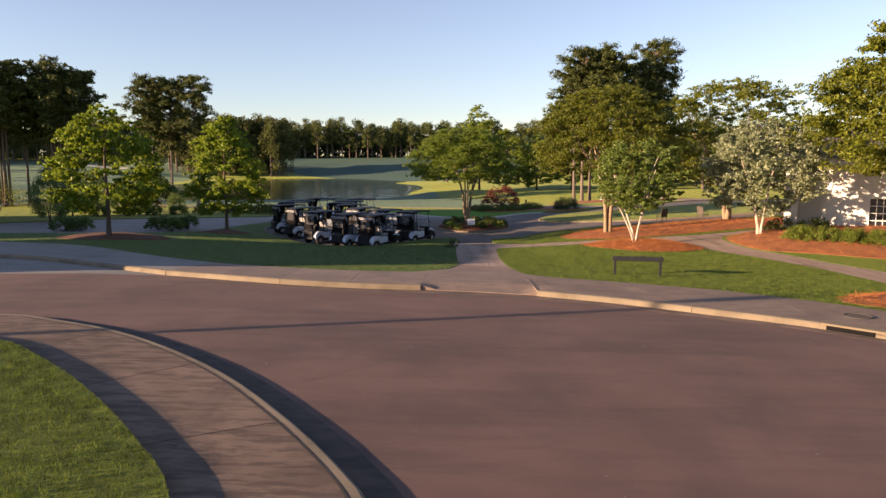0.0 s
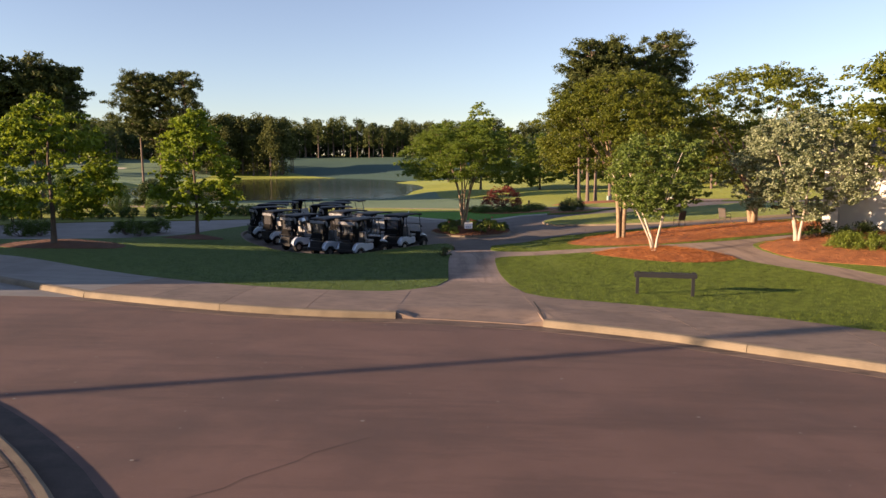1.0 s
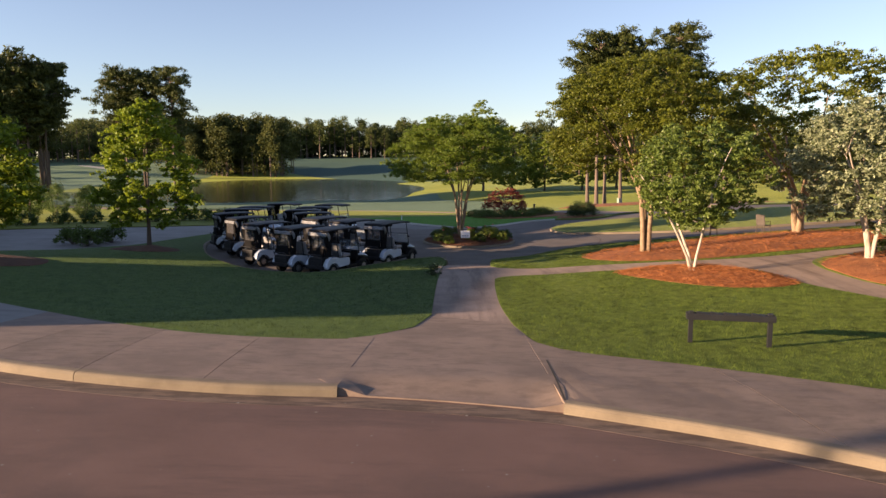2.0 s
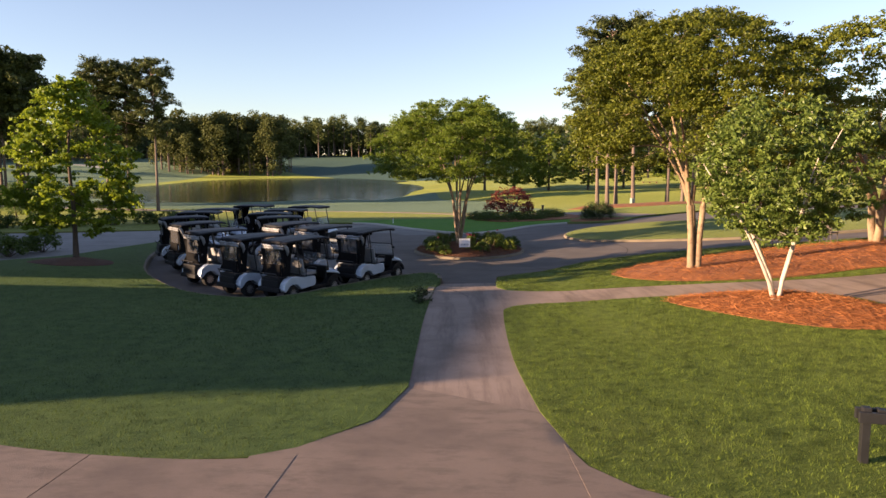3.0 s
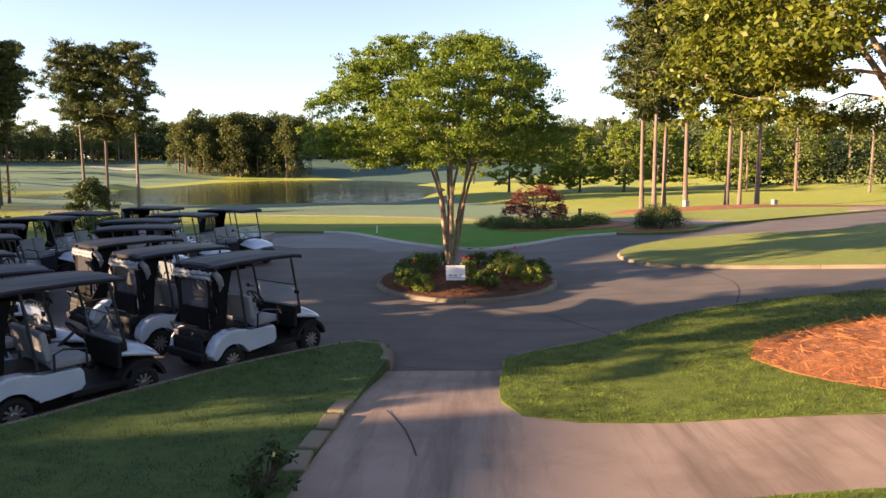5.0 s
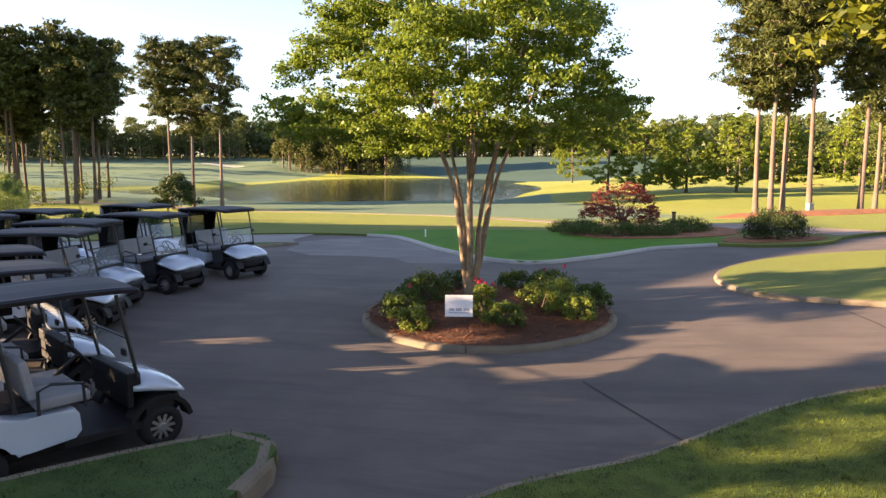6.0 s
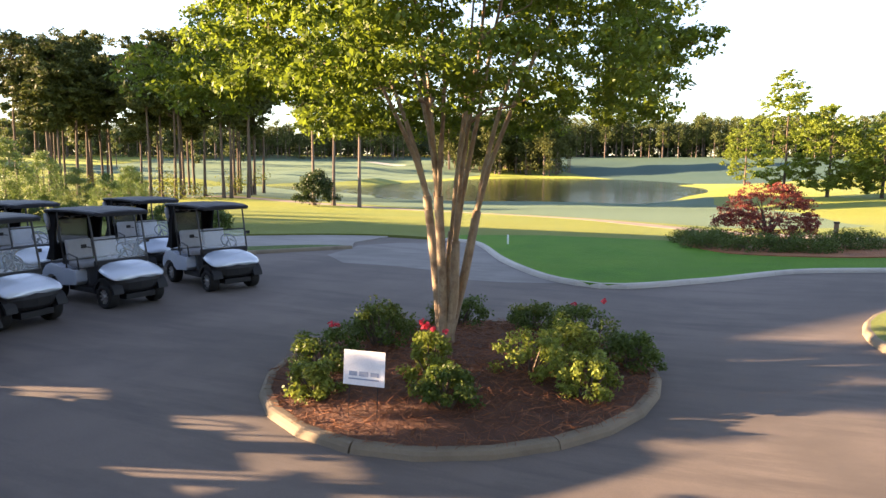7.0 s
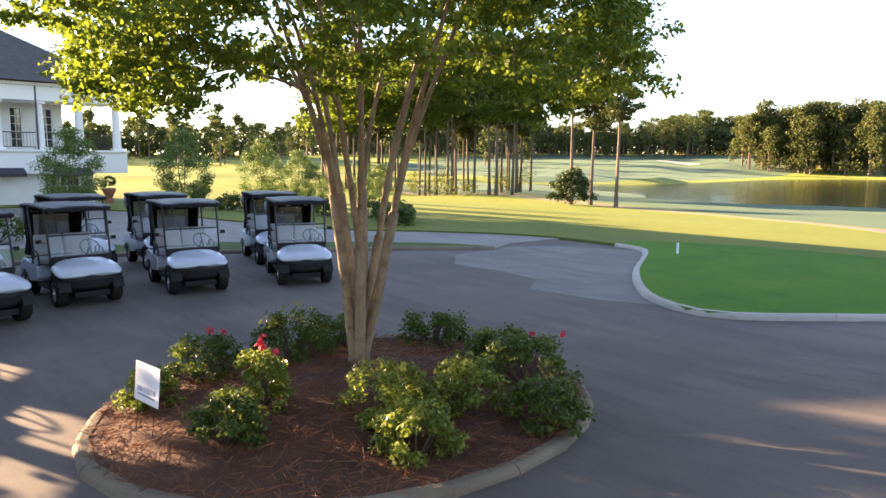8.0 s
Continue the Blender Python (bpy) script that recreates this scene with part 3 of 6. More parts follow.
AREAS = [  # outline, level, material, name, label
    ("course_path", FAR_PATH, lambda x, y: ground(x, y) + 0.01, M_PATH, "pale concrete cart path across the fairway"),
    ("course_path", FAR_PATH_2, lambda x, y: ground(x, y) + 0.01, M_PATH, "pale concrete cart path past the pines"),
    ("tee_lawn", TEE, lambda x, y: ground(x, y), M_GREEN, "dense dark green mown lawn inside the kerb"),
    ("pavement", WALK_L, lambda x, y: ground(x, y) - 0.02, M_JOINT, ""),
    ("pavement", WALK_R, lambda x, y: ground(x, y) - 0.02, M_JOINT, ""),
    ("path", PATHS, path_level, M_PATH, "worn brown-grey concrete cart path"),
    ("path", RAMP_AREA, path_level, M_WALK, "worn concrete ramp from road to path"),
    ("road", ROAD, road_level, M_ROAD, "worn reddish-brown asphalt road with fine cracks"),
    ("gutter", GUTTER_A, lambda x, y: road_level(x, y) + 0.003, M_OLDWALK, "worn concrete gutter at the foot of the kerb"),
    ("gutter", GUTTER_B, lambda x, y: road_level(x, y) + 0.003, M_GUTTER, "dark dirty gutter round the inner lawn"),
    ("apron", APRON, lambda x, y: road_level(x, y) + 0.004, M_PALE, "pale concrete gutter apron at the side drive"),
    ("inner_lawn", NEAR_ISLE, lambda x, y: ground(x, y) - 0.01, M_JOINT, ""),
    ("lane", LANE_W, lambda x, y: ground(x, y) - 0.06, M_PALE, "pale concrete lane and forecourt by the clubhouse"),
    ("lot", LOT, lot_level, M_LOT, "smooth grey asphalt cart yard in morning shade"),
]
for _k, _b in STRAW_BEDS.items():
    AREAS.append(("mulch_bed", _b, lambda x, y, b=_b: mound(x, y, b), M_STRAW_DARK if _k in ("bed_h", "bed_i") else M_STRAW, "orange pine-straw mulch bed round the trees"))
for _k, _b in SHRUB_BEDS.items():
    AREAS.append(("mulch_bed", _b, lambda x, y: ground(x, y) + 0.03, M_STRAW, "dark pine-straw bed under clipped shrubs"))
AREAS.append(("fairway", FAR_HILL, ground, M_SHADEDEW, "dew-covered bluish green fairway on the far hill"))
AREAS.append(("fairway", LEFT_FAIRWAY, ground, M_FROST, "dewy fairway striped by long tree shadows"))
AREAS.append(("lane", PALE_END, lambda x, y: lot_level(x, y) + 0.003, M_WORN, "pale concrete end of the lane at the yard"))
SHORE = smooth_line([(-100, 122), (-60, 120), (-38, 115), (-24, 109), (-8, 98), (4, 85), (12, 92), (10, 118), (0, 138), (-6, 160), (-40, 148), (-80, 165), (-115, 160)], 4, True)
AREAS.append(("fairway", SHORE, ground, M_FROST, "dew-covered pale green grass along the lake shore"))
AREAS.append(("bunker", BUNKER, lambda x, y: ground(x, y) - 0.15, M_SAND, "pale sand bunker in the far fairway"))
AREAS.append(("lake", LAKE, lambda x, y: np.full(np.shape(x), LAKE_Z), M_WATER, "still dark lake reflecting trees and sky"))
# strip between the sidewalk of the inner isle and its lawn
ISLE_LAWN = smooth_line([(-9.6, 12.5), (-7.75, 12.05), (-6.7, 11.27), (-5.4, 10.05), (-4.18, 8.7), (-3.38, 7.68), (-2.8, 6.9), (-2.4, 5.8), (-2.1, 3), (-2.4, 0.2), (-3.6, -3.4), (-7, -6.2),
                         (-12, -7), (-16.8, -4.8), (-19, 0.4), (-19, 5.6), (-16.6, 9.8), (-13, 11.8)], 0.5, True)
AREAS.append(("lawn", ISLE_LAWN, lambda x, y: ground(x, y) + 0.09, M_LAWN, "mown green lawn inside the drive loop"))
LAWN_N = len(AREAS)
LAWNS = [
    PATH_W[::-1] + WALK_BACK_L[::-1][1:] + [(-36, 43), (-34, 43), (-26.5, 41.5), (-20, 39.6), (-16.6, 41.2), (-15.2, 44.4)] + STRIP_OUT[::-1] + STRIP_IN[::-1] + LOT_SOUTH[::-1][1:] + [(0.85, 38.3)],
    WALK_BACK_R + [(14.2, 16.5)] + SIDE_S + PATH_E[::-1],
    SIDE_N[2:] + [(21.5, 44.1)] + E_S[2:],
    [(12.6, 33), (13.0, 29.5), (13.7, 27.4), (14.3, 24.4), (15.2, 20), (24, 20), (24, 30)],
]


def inside(x, y, poly):
    return signed_far(x, y, poly) < 0


def partition():
    """One triangulated sheet, cut along the outlines of all areas; every area takes its own triangles and level."""
    from mathutils.geometry import delaunay_2d_cdt
    pts, edges = [], []
    for name, poly, *_ in AREAS:
        base = len(pts)
        pts += [Vector(q) for q in poly]
        edges += [(base + i, base + (i + 1) % len(poly)) for i in range(len(poly))]
    for lo_x, hi_x, lo_y, hi_y, step, hole in (
            (-1.2, 3.4, 18.7, 24.5, 0.22, None), (-45, 45, -34, 92, 1.4, None), (-150, 110, -60, 380, 7.0, (-45, 45, -34, 92)), (-700, 700, -300, 760, 40.0, (-150, 110, -60, 380)),
            (-3600, 3600, -3600, 3600, 300.0, (-700, 700, -300, 760))):
        gx, gy = np.meshgrid(np.arange(lo_x, hi_x + 0.1, step), np.arange(lo_y, hi_y + 0.1, step))
        gx, gy = gx.ravel() + (np.random.rand(gx.size) - 0.5) * step * 0.2, gy.ravel() + (np.random.rand(gx.size) - 0.5) * step * 0.2
        if hole:
            keep = ~((gx > hole[0]) & (gx < hole[1]) & (gy > hole[2]) & (gy < hole[3]))
            gx, gy = gx[keep], gy[keep]
        pts += [Vector((a, b)) for a, b in zip(gx, gy)]
    v, _, f, *_ = delaunay_2d_cdt(pts, edges, [], 0, 1e-4)
    v, f = np.array([tuple(q) for q in v]), np.array(f)
    c = v[f].mean(1)
    owner = np.full(len(f), -1)
    for i, (name, poly, *_) in enumerate(AREAS):
        p = np.array(poly)
        m = (c[:, 0] > p[:, 0].min()) & (c[:, 0] < p[:, 0].max()) & (c[:, 1] > p[:, 1].min()) & (c[:, 1] < p[:, 1].max())
        k = np.flatnonzero(m)
        if len(k):
            owner[k[inside(c[k, 0], c[k, 1], poly)]] = i
    near = (owner == -1) & (np.abs(c[:, 0] + 5) < 30) & (c[:, 1] > 15) & (c[:, 1] < 60)
    k = np.flatnonzero(near)
    for poly in LAWNS:
        owner[k[inside(c[k, 0], c[k, 1], poly)]] = LAWN_N
    return v, f, owner


def sheet(name, v, f, level, material, skirt=0.3):
    """An area's triangles at its level, with a rim that goes down at its border."""
    used, idx = np.unique(f, return_inverse=True)
    idx = idx.reshape(f.shape)
    x, y = v[used, 0], v[used, 1]
    z = np.asarray(level(x, y), float)
    count, faces = {}, [tuple(t) for t in idx]
    for t in faces:
        for a, b in ((t[0], t[1]), (t[1], t[2]), (t[2], t[0])):
            if (b, a) in count:
                del count[(b, a)]
            else:
                count[(a, b)] = 1
    verts, tops = list(zip(x, y, z)), len(faces)
    if skirt:
        low = {}
        for a, b in count:
            for q in (a, b):
                if q not in low:
                    low[q] = len(verts)
                    verts += [(x[q], y[q], z[q]), (x[q], y[q], z[q] - skirt)]
            faces.append((low[b], low[a], low[a] + 1, low[b] + 1))
    ob = add_mesh(name, verts, faces, material)
    ob.data.polygons.foreach_set("use_smooth", [i < tops for i in range(len(faces))])
    return ob


PV, PF, OWNER = partition()
tagged(sheet("ground", PV, PF[OWNER == -1], ground, M_GRASS, 0.3), "rolling mown golf course grass, yellow-green in the sun", "ground", kind="structure")
for _i, (_name, _poly, _level, _mat, _label) in enumerate(AREAS):
    if (OWNER == _i).any():
        _ob = sheet(_name, PV, PF[OWNER == _i], _level, _mat)
        tagged(_ob, _label or "concrete bedding under the sidewalk slabs", "water" if _name == "lake" else "ground", kind="structure")
# West part takes the shade-coloured grass, the rest the sunlit grass.
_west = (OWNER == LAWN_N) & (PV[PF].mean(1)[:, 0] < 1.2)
tagged(sheet("lawn", PV, PF[_west], ground, M_SHADELAWN), "green lawn with the clubhouse's shade in its darker colour", "lawn", kind="structure")
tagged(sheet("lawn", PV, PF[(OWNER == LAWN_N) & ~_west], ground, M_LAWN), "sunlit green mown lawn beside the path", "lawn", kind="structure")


# ---- sidewalk slabs and kerbs ----
def slabs(name, front, back, level, n, mat, label, gap=0.012, thick=0.1):
    """Concrete slabs between two lines, with open joints."""
    root = thing(name, Matrix(), label, "pavement", kind="structure")

    def along(line, t):
        p = np.array(line)
        s = np.r_[0, np.cumsum(np.hypot(*np.diff(p, axis=0).T))]
        return np.array((np.interp(t * s[-1], s, p[:, 0]), np.interp(t * s[-1], s, p[:, 1])))
    for i in range(n):
        rows = []
        length = np.linalg.norm(along(front, (i + 1) / n) - along(front, i / n))
        g = gap / 2 / max(length, 0.5) / n
        for j in range(7):
            t = i / n + g + (1 / n - 2 * g) * j / 6
            a, b = along(front, t), along(back, t)
            rows.append([a + (b - a) * u for u in (0.0, 0.33, 0.67, 1.0)])
        verts, faces = [], []
        for r in rows:
            for q in r:
                verts.append((q[0], q[1], float(level(q[0], q[1])[0])))
        m = len(verts)
        verts += [(x, y, z - thick) for x, y, z in verts]
        for a in range(6):
            for b in range(3):
                faces.append((a * 4 + b, a * 4 + b + 1, a * 4 + b + 5, a * 4 + b + 4)[::-1])
        rim = [0, 1, 2, 3, 7, 11, 15, 19, 23, 27, 26, 25, 24, 20, 16, 12, 8, 4]
        for a, b in zip(rim, rim[1:] + rim[:1]):
            faces.append((a, b, b + m, a + m))
        add_mesh("slab", verts, faces, mat, root)
    return root


def top_level(x, y):
    return ground(x, y) + 0.004


def kerb(line, top, foot, label, width=0.16, length=3.0, side=1, face=0.0, mat=None):
    """Kerbstones along a line on the paved side; rounded top edge, small joints. side 1: paving on the line's right."""
    root = thing("kerb", Matrix(), label, "kerb", kind="structure")
    p = np.array(line, float)
    s = np.r_[0, np.cumsum(np.hypot(*np.diff(p, axis=0).T))]
    n = max(1, int(round(s[-1] / length)))
    for i in range(n):
        t0, t1 = s[-1] * i / n + 0.006, s[-1] * (i + 1) / n - 0.006
        ts = np.linspace(t0, t1, max(3, int((t1 - t0) / 0.45)))
        verts, faces = [], []
        for t in ts:
            a = np.array((np.interp(t, s, p[:, 0]), np.interp(t, s, p[:, 1])))
            b = np.array((np.interp(t + 0.05, s, p[:, 0]), np.interp(t + 0.05, s, p[:, 1]))) - np.array((np.interp(t - 0.05, s, p[:, 0]), np.interp(t - 0.05, s, p[:, 1])))
            nrm = np.array((b[1], -b[0])) / (np.hypot(*b) + 1e-9) * side
            zt, zf = float(top(a[0], a[1])[0]) + 0.002, float(foot(a[0], a[1])[0])
            for off, z in ((-width * 0.75, zt - 0.25), (-width * 0.75, zt), (0.0, zt), (0.03, zt - 0.012), (0.055, zt - 0.045), (0.075 + face, zf - 0.02)):
                q = a + nrm * off
                verts.append((q[0], q[1], z))
        for j in range(len(ts) - 1):
            for k in range(5):
                faces.append((j * 6 + k, j * 6 + k + 1, j * 6 + k + 7, j * 6 + k + 6))
        faces += [tuple(range(6))[::-1], tuple(range(len(ts) * 6 - 6, len(ts) * 6))]
        add_mesh("kerbstone", verts, faces, mat or M_KERB, root, smooth=False)
    return root


slabs("sidewalk", FAR_KERB, smooth_line([(-8.5, 25.8), (-4.5, 23.3), (-1.7, 22.7), (-0.45, 22.9)], 0.6), top_level, 4, M_WALK, "worn pinkish-brown concrete sidewalk slabs along the kerb")
slabs("sidewalk", LEFT_EDGE, WALK_BACK_L[:WALK_BACK_L.index(min(WALK_BACK_L, key=lambda q: abs(q[0] + 8.5))) + 1][::-1], top_level, 9, M_PALE, "grey concrete sidewalk in the shade")
slabs("sidewalk", RIGHT_KERB, WALK_BACK_R[2:], top_level, 16, M_WALK, "worn pinkish-brown concrete sidewalk slabs along the kerb")
slabs("sidewalk", NEAR_ISLE + NEAR_ISLE[:1], ISLE_LAWN + ISLE_LAWN[:1], top_level, 22, M_OLDWALK, "stained concrete sidewalk round the inner lawn", gap=0.022)
kerb(FAR_KERB, top_level, road_level, "rounded pale concrete kerb along the road", length=4.5)
kerb(LEFT_EDGE[::-1], top_level, road_level, "rounded concrete kerb along the side drive", length=4.0)
kerb(RIGHT_KERB, top_level, road_level, "rounded pale concrete kerb along the road", length=4.0)
kerb(NEAR_ISLE + NEAR_ISLE[:1], top_level, road_level, "rounded concrete kerb round the inner lawn", side=-1, length=2.6)
kerb(LOT_SOUTH, ground, lot_level, "low pale concrete kerb round the cart yard", side=1, width=0.13)
kerb(STRIP_IN, ground, lot_level, "low concrete kerb of the grass strip", side=1, width=0.12)
kerb(TEE_KERB, ground, lot_level, "pale concrete kerb round the dark green lawn", side=1, width=0.13, mat=M_PALEKERB)
kerb(NE_S, ground, lot_level, "low concrete kerb round the grass island", side=1, width=0.05)
kerb(E_S, ground, lot_level, "low concrete kerb along the lawn", side=1, width=0.08)


def island_level(x, y):
    return lot_level(x, y) + 0.09


kerb(ISLAND + ISLAND[:1], island_level, lot_level, "round concrete kerb of the planted island", side=1, width=0.10, length=2.0)


# ---- trees and shrubs ----
class Geo:
    """Collects tubes and leaves as arrays."""

    def __init__(self):
        self.v, self.f, self.n = [], [], 0

    def tube(self, pts, radii, sides=6):
        p, rows = np.asarray(pts, float), []
        for i in range(len(p)):
            t = p[min(i + 1, len(p) - 1)] - p[max(i - 1, 0)]
            t = t / (np.linalg.norm(t) + 1e-9)
            a = np.cross(t, (0, 0, 1) if abs(t[2]) < 0.9 else (1, 0, 0))
            a = a / np.linalg.norm(a)
            b = np.cross(t, a)
            ang = np.arange(sides) * math.tau / sides
            rows.append(p[i] + radii[i] * (np.outer(np.cos(ang), a) + np.outer(np.sin(ang), b)))
        base = self.n
        self.v.append(np.concatenate(rows))
        self.n += len(p) * sides
        k = np.arange(sides)
        for i in range(len(p) - 1):
            a = base + i * sides
            self.f += list(zip(a + k, a + (k + 1) % sides, a + sides + (k + 1) % sides, a + sides + k))
        self.f.append(tuple(base + (len(p) - 1) * sides + k))

    def quads(self, q):
        """q: (n, 4, 3) corners."""
        base = self.n
        self.v.append(q.reshape(-1, 3))
        self.f += (base + np.arange(len(q) * 4).reshape(-1, 4)).tolist()
        self.n += len(q) * 4

    def arrays(self):
        return (np.concatenate(self.v) if self.v else np.zeros((0, 3))), self.f

    def ob(self, name, material, parent=None, label="", smooth=False):
        v, f = self.arrays()
        return add_mesh(name, v.tolist(), f, material, parent, label, smooth)


def leaf_quads(rng, clusters, radii, per, length, width, up=0.5, shell=0.45):
    """Diamond leaves about cluster centres: (n, 4, 3). radii: (n, 3)."""
    c, r = np.repeat(clusters, per, axis=0), np.repeat(radii, per, axis=0)
    d = rng.normal(size=c.shape)
    d /= np.linalg.norm(d, axis=1)[:, None]
    p = c + d * r * (rng.random(len(c)) ** shell)[:, None]
    nrm = d * 0.7 + rng.normal(size=c.shape) * 0.6 + np.array((0, 0, up))
    nrm /= np.linalg.norm(nrm, axis=1)[:, None]
    u = np.cross(nrm, rng.normal(size=c.shape))
    u /= np.linalg.norm(u, axis=1)[:, None] + 1e-9
    w = np.cross(nrm, u)
    s = (0.65 + 0.7 * rng.random(len(c)))[:, None]
    return np.stack([p - u * length * s / 2, p + w * width * s / 2 - u * length * s * 0.08, p + u * length * s / 2, p - w * width * s / 2 - u * length * s * 0.08], 1)


def spray_quads(rng, clusters, radii, subs, per, length, width, up=0.5, droop=0.25, size=0.36):
    """Leaves gathered in small flat sprays about each cluster centre, so that the crown has pads and gaps."""
    c, r = np.repeat(clusters, subs, axis=0), np.repeat(radii, subs, axis=0)
    d = rng.normal(size=c.shape)
    d /= np.linalg.norm(d, axis=1)[:, None]
    p = c + d * r * (0.25 + 0.75 * rng.random(len(c)) ** 0.6)[:, None]
    p[:, 2] -= droop * np.hypot(d[:, 0], d[:, 1]) * r[:, 0]
    s = r[:, :1] * size * (0.7 + 0.6 * rng.random((len(c), 1)))
    return leaf_quads(rng, p, np.concatenate([s, s, s * 0.5], 1), per, length, width, up, 0.6)


def tree_parts(seed, height, base, radius, stems, tips, cluster, per, leaf, spread=0.12, bow=1.9, shift=(0, 0), dome=0.35, trunk_r=0.09, flat=0.55, fan=0.2, shape="vase", up=0.5, sprays=0, limbs=0, long=0.5):
    """Trunk and crown of a broad-leaved tree standing at the origin: arrays for both."""
    rng = np.random.default_rng(seed)
    wood, crown = Geo(), Geo()
    nodes, rad = [], []
    top = height
    for k in range(stems):
        a = k * math.tau / stems + rng.random() * 0.7
        r0 = trunk_r * ((1.25 if limbs else 0.8) if stems > 1 else 0) * (0.6 + 0.6 * rng.random())
        lean = spread * (0.5 + rng.random()) * (1 if stems > 1 else 0.25)
        h = (base + (top - base) * (0.45 + 0.3 * rng.random())) if stems > 1 else base + (top - base) * 0.8
        pts, rr = [], []
        n = 9
        for i in range(n):
            t = i / (n - 1)
            bend = lean * h * (0.12 * t + 0.88 * t ** bow)
            wob = 0.05 * height / 7 * np.array((math.sin(7 * t + k * 2.1), math.cos(6 * t + k)))
            pts.append((math.cos(a) * (r0 + bend) + wob[0] * t * 2, math.sin(a) * (r0 + bend) + wob[1] * t * 2, h * t - 0.12 * (i == 0)))
            rr.append(trunk_r * (1.0 if stems > 1 else 1.3) * (1.25 if i == 0 else 1) * (1 - 0.78 * t) * (0.8 + 0.4 * ((k * 37) % 10) / 10))
        if limbs:
            # a short fused stem that forks into steep, bowed limbs
            hf = base * (0.42 + 0.22 * rng.random())
            tip = np.array((math.cos(a) * (r0 + fan * hf * lean), math.sin(a) * (r0 + fan * hf * lean), hf))
            mid = tip * np.array((0.62, 0.62, 0.5)) + rng.normal(size=3) * np.array((0.03, 0.03, 0))
            wood.tube([(math.cos(a) * r0, math.sin(a) * r0, -0.12), (math.cos(a) * r0 * 0.95, math.sin(a) * r0 * 0.95, 0.12), mid, tip], [trunk_r * 1.45, trunk_r * 1.12, trunk_r, trunk_r * 0.95], 9)
            for j in range(limbs):
                b = a + (j - (limbs - 1) / 2) * (math.tau / stems / limbs) * 1.15 + rng.normal() * 0.18
                out = radius * (0.24 + 0.42 * rng.random())
                rise = base - hf + (top - base) * (0.3 + 0.38 * rng.random())
                lp, lr = [], []
                for i in range(8):
                    t = i / 7
                    w = 0.06 * math.sin(5 * t + j * 2 + k) * t
                    lp.append((tip[0] + math.cos(b) * out * t ** 1.15 - math.sin(b) * w, tip[1] + math.sin(b) * out * t ** 1.15 + math.cos(b) * w, tip[2] + rise * t ** 0.92))
                    lr.append(trunk_r * 0.64 * (1 - 0.7 * t))
                wood.tube(lp, lr, 7)
                nodes += lp[3:]
                rad += lr[3:]
            continue
        wood.tube(pts, rr, 8)
        for q, r in list(zip(pts, rr))[3:]:
            nodes.append(q)
            rad.append(r)
    # crown envelope
    goals = []
    while len(goals) < tips:
        h = rng.random()
        if shape == "vase":
            env = radius * (0.42 + 0.58 * math.sin(math.pi / 2 * (h + 0.05) / 0.55) if h < 0.5 else max(0.0, 1 - ((h - 0.42) / 0.60) ** 2) ** 0.5)
        elif shape == "umbrella":
            env = radius * (0.84 + 0.16 * h / 0.22 if h < 0.22 else max(0.0, 1 - ((h - 0.22) / 0.80) ** 2) ** 0.5)
        elif shape == "egg":
            env = radius * (0.5 + 0.5 * math.sin(math.pi / 2 * h / 0.32) if h < 0.32 else max(0.0, 1 - ((h - 0.32) / 0.7) ** 1.7) ** 0.8)
        elif shape == "cone":
            env = radius * (min(1, 0.55 + h * 2.2) if h < 0.2 else (1 - (h - 0.2) / 0.8) ** 0.75)
        else:
            env = radius * max(0.0, 1 - (2 * h - 1) ** 2) ** 0.5
        a = rng.random() * math.tau
        lump = 1 + 0.08 * math.sin(3 * a + seed) + 0.09 * math.sin(5 * a + 2.1 * seed + 6 * h) + 0.05 * math.sin(9 * h + 2 * a)
        r = env * lump * (1 - dome * (0.35 if shape == "umbrella" and h < 0.3 else 1.0) * rng.random() ** 1.6)
        if rng.random() < env / radius + 0.15:
            goals.append((r * math.cos(a) + shift[0], r * math.sin(a) + shift[1], base + h * (top - base) - cluster * 0.3))
    goals.sort(key=lambda q: (q[0] ** 2 + q[1] ** 2) ** 0.5 + 0.6 * q[2])
    ends, size = [], []
    N, R = np.array(nodes), np.array(rad)
    for g in goals:
        g = np.array(g)
        d = np.linalg.norm(N - g, axis=1)
        cost = d + 1.1 * np.maximum(0, N[:, 2] - g[2] + 0.35 * d)
        i = int(np.argmin(cost))
        a, ra = N[i], R[i]
        ln = np.linalg.norm(g - a)
        mid = a + (g - a) * 0.5 + np.array((0, 0, 0.1 * ln)) + rng.normal(size=3) * 0.06 * ln
        q1 = a + (mid - a) * 0.5 + rng.normal(size=3) * 0.03 * ln + np.array((0, 0, 0.04 * ln))
        rs = min(ra * 0.75, 0.007 + 0.013 * ln)
        seg, sr = [a, q1, mid, g], [rs, rs * 0.75, rs * 0.55, max(0.004, rs * 0.25)]
        wood.tube(seg, sr, 5)
        N, R = np.vstack([N, q1, mid, g]), np.r_[R, sr[1:]]
        ends.append(g)
        size.append(cluster * (0.7 + 0.6 * rng.random()))
    ends, size = np.array(ends), np.array(size)
    radii = np.stack([size, size, size * flat], 1)
    if sprays:
        crown.quads(spray_quads(rng, ends, radii, sprays, per, leaf, leaf * long, up))
    else:
        crown.quads(leaf_quads(rng, ends, radii, per, leaf, leaf * long, up))
    return wood, crown


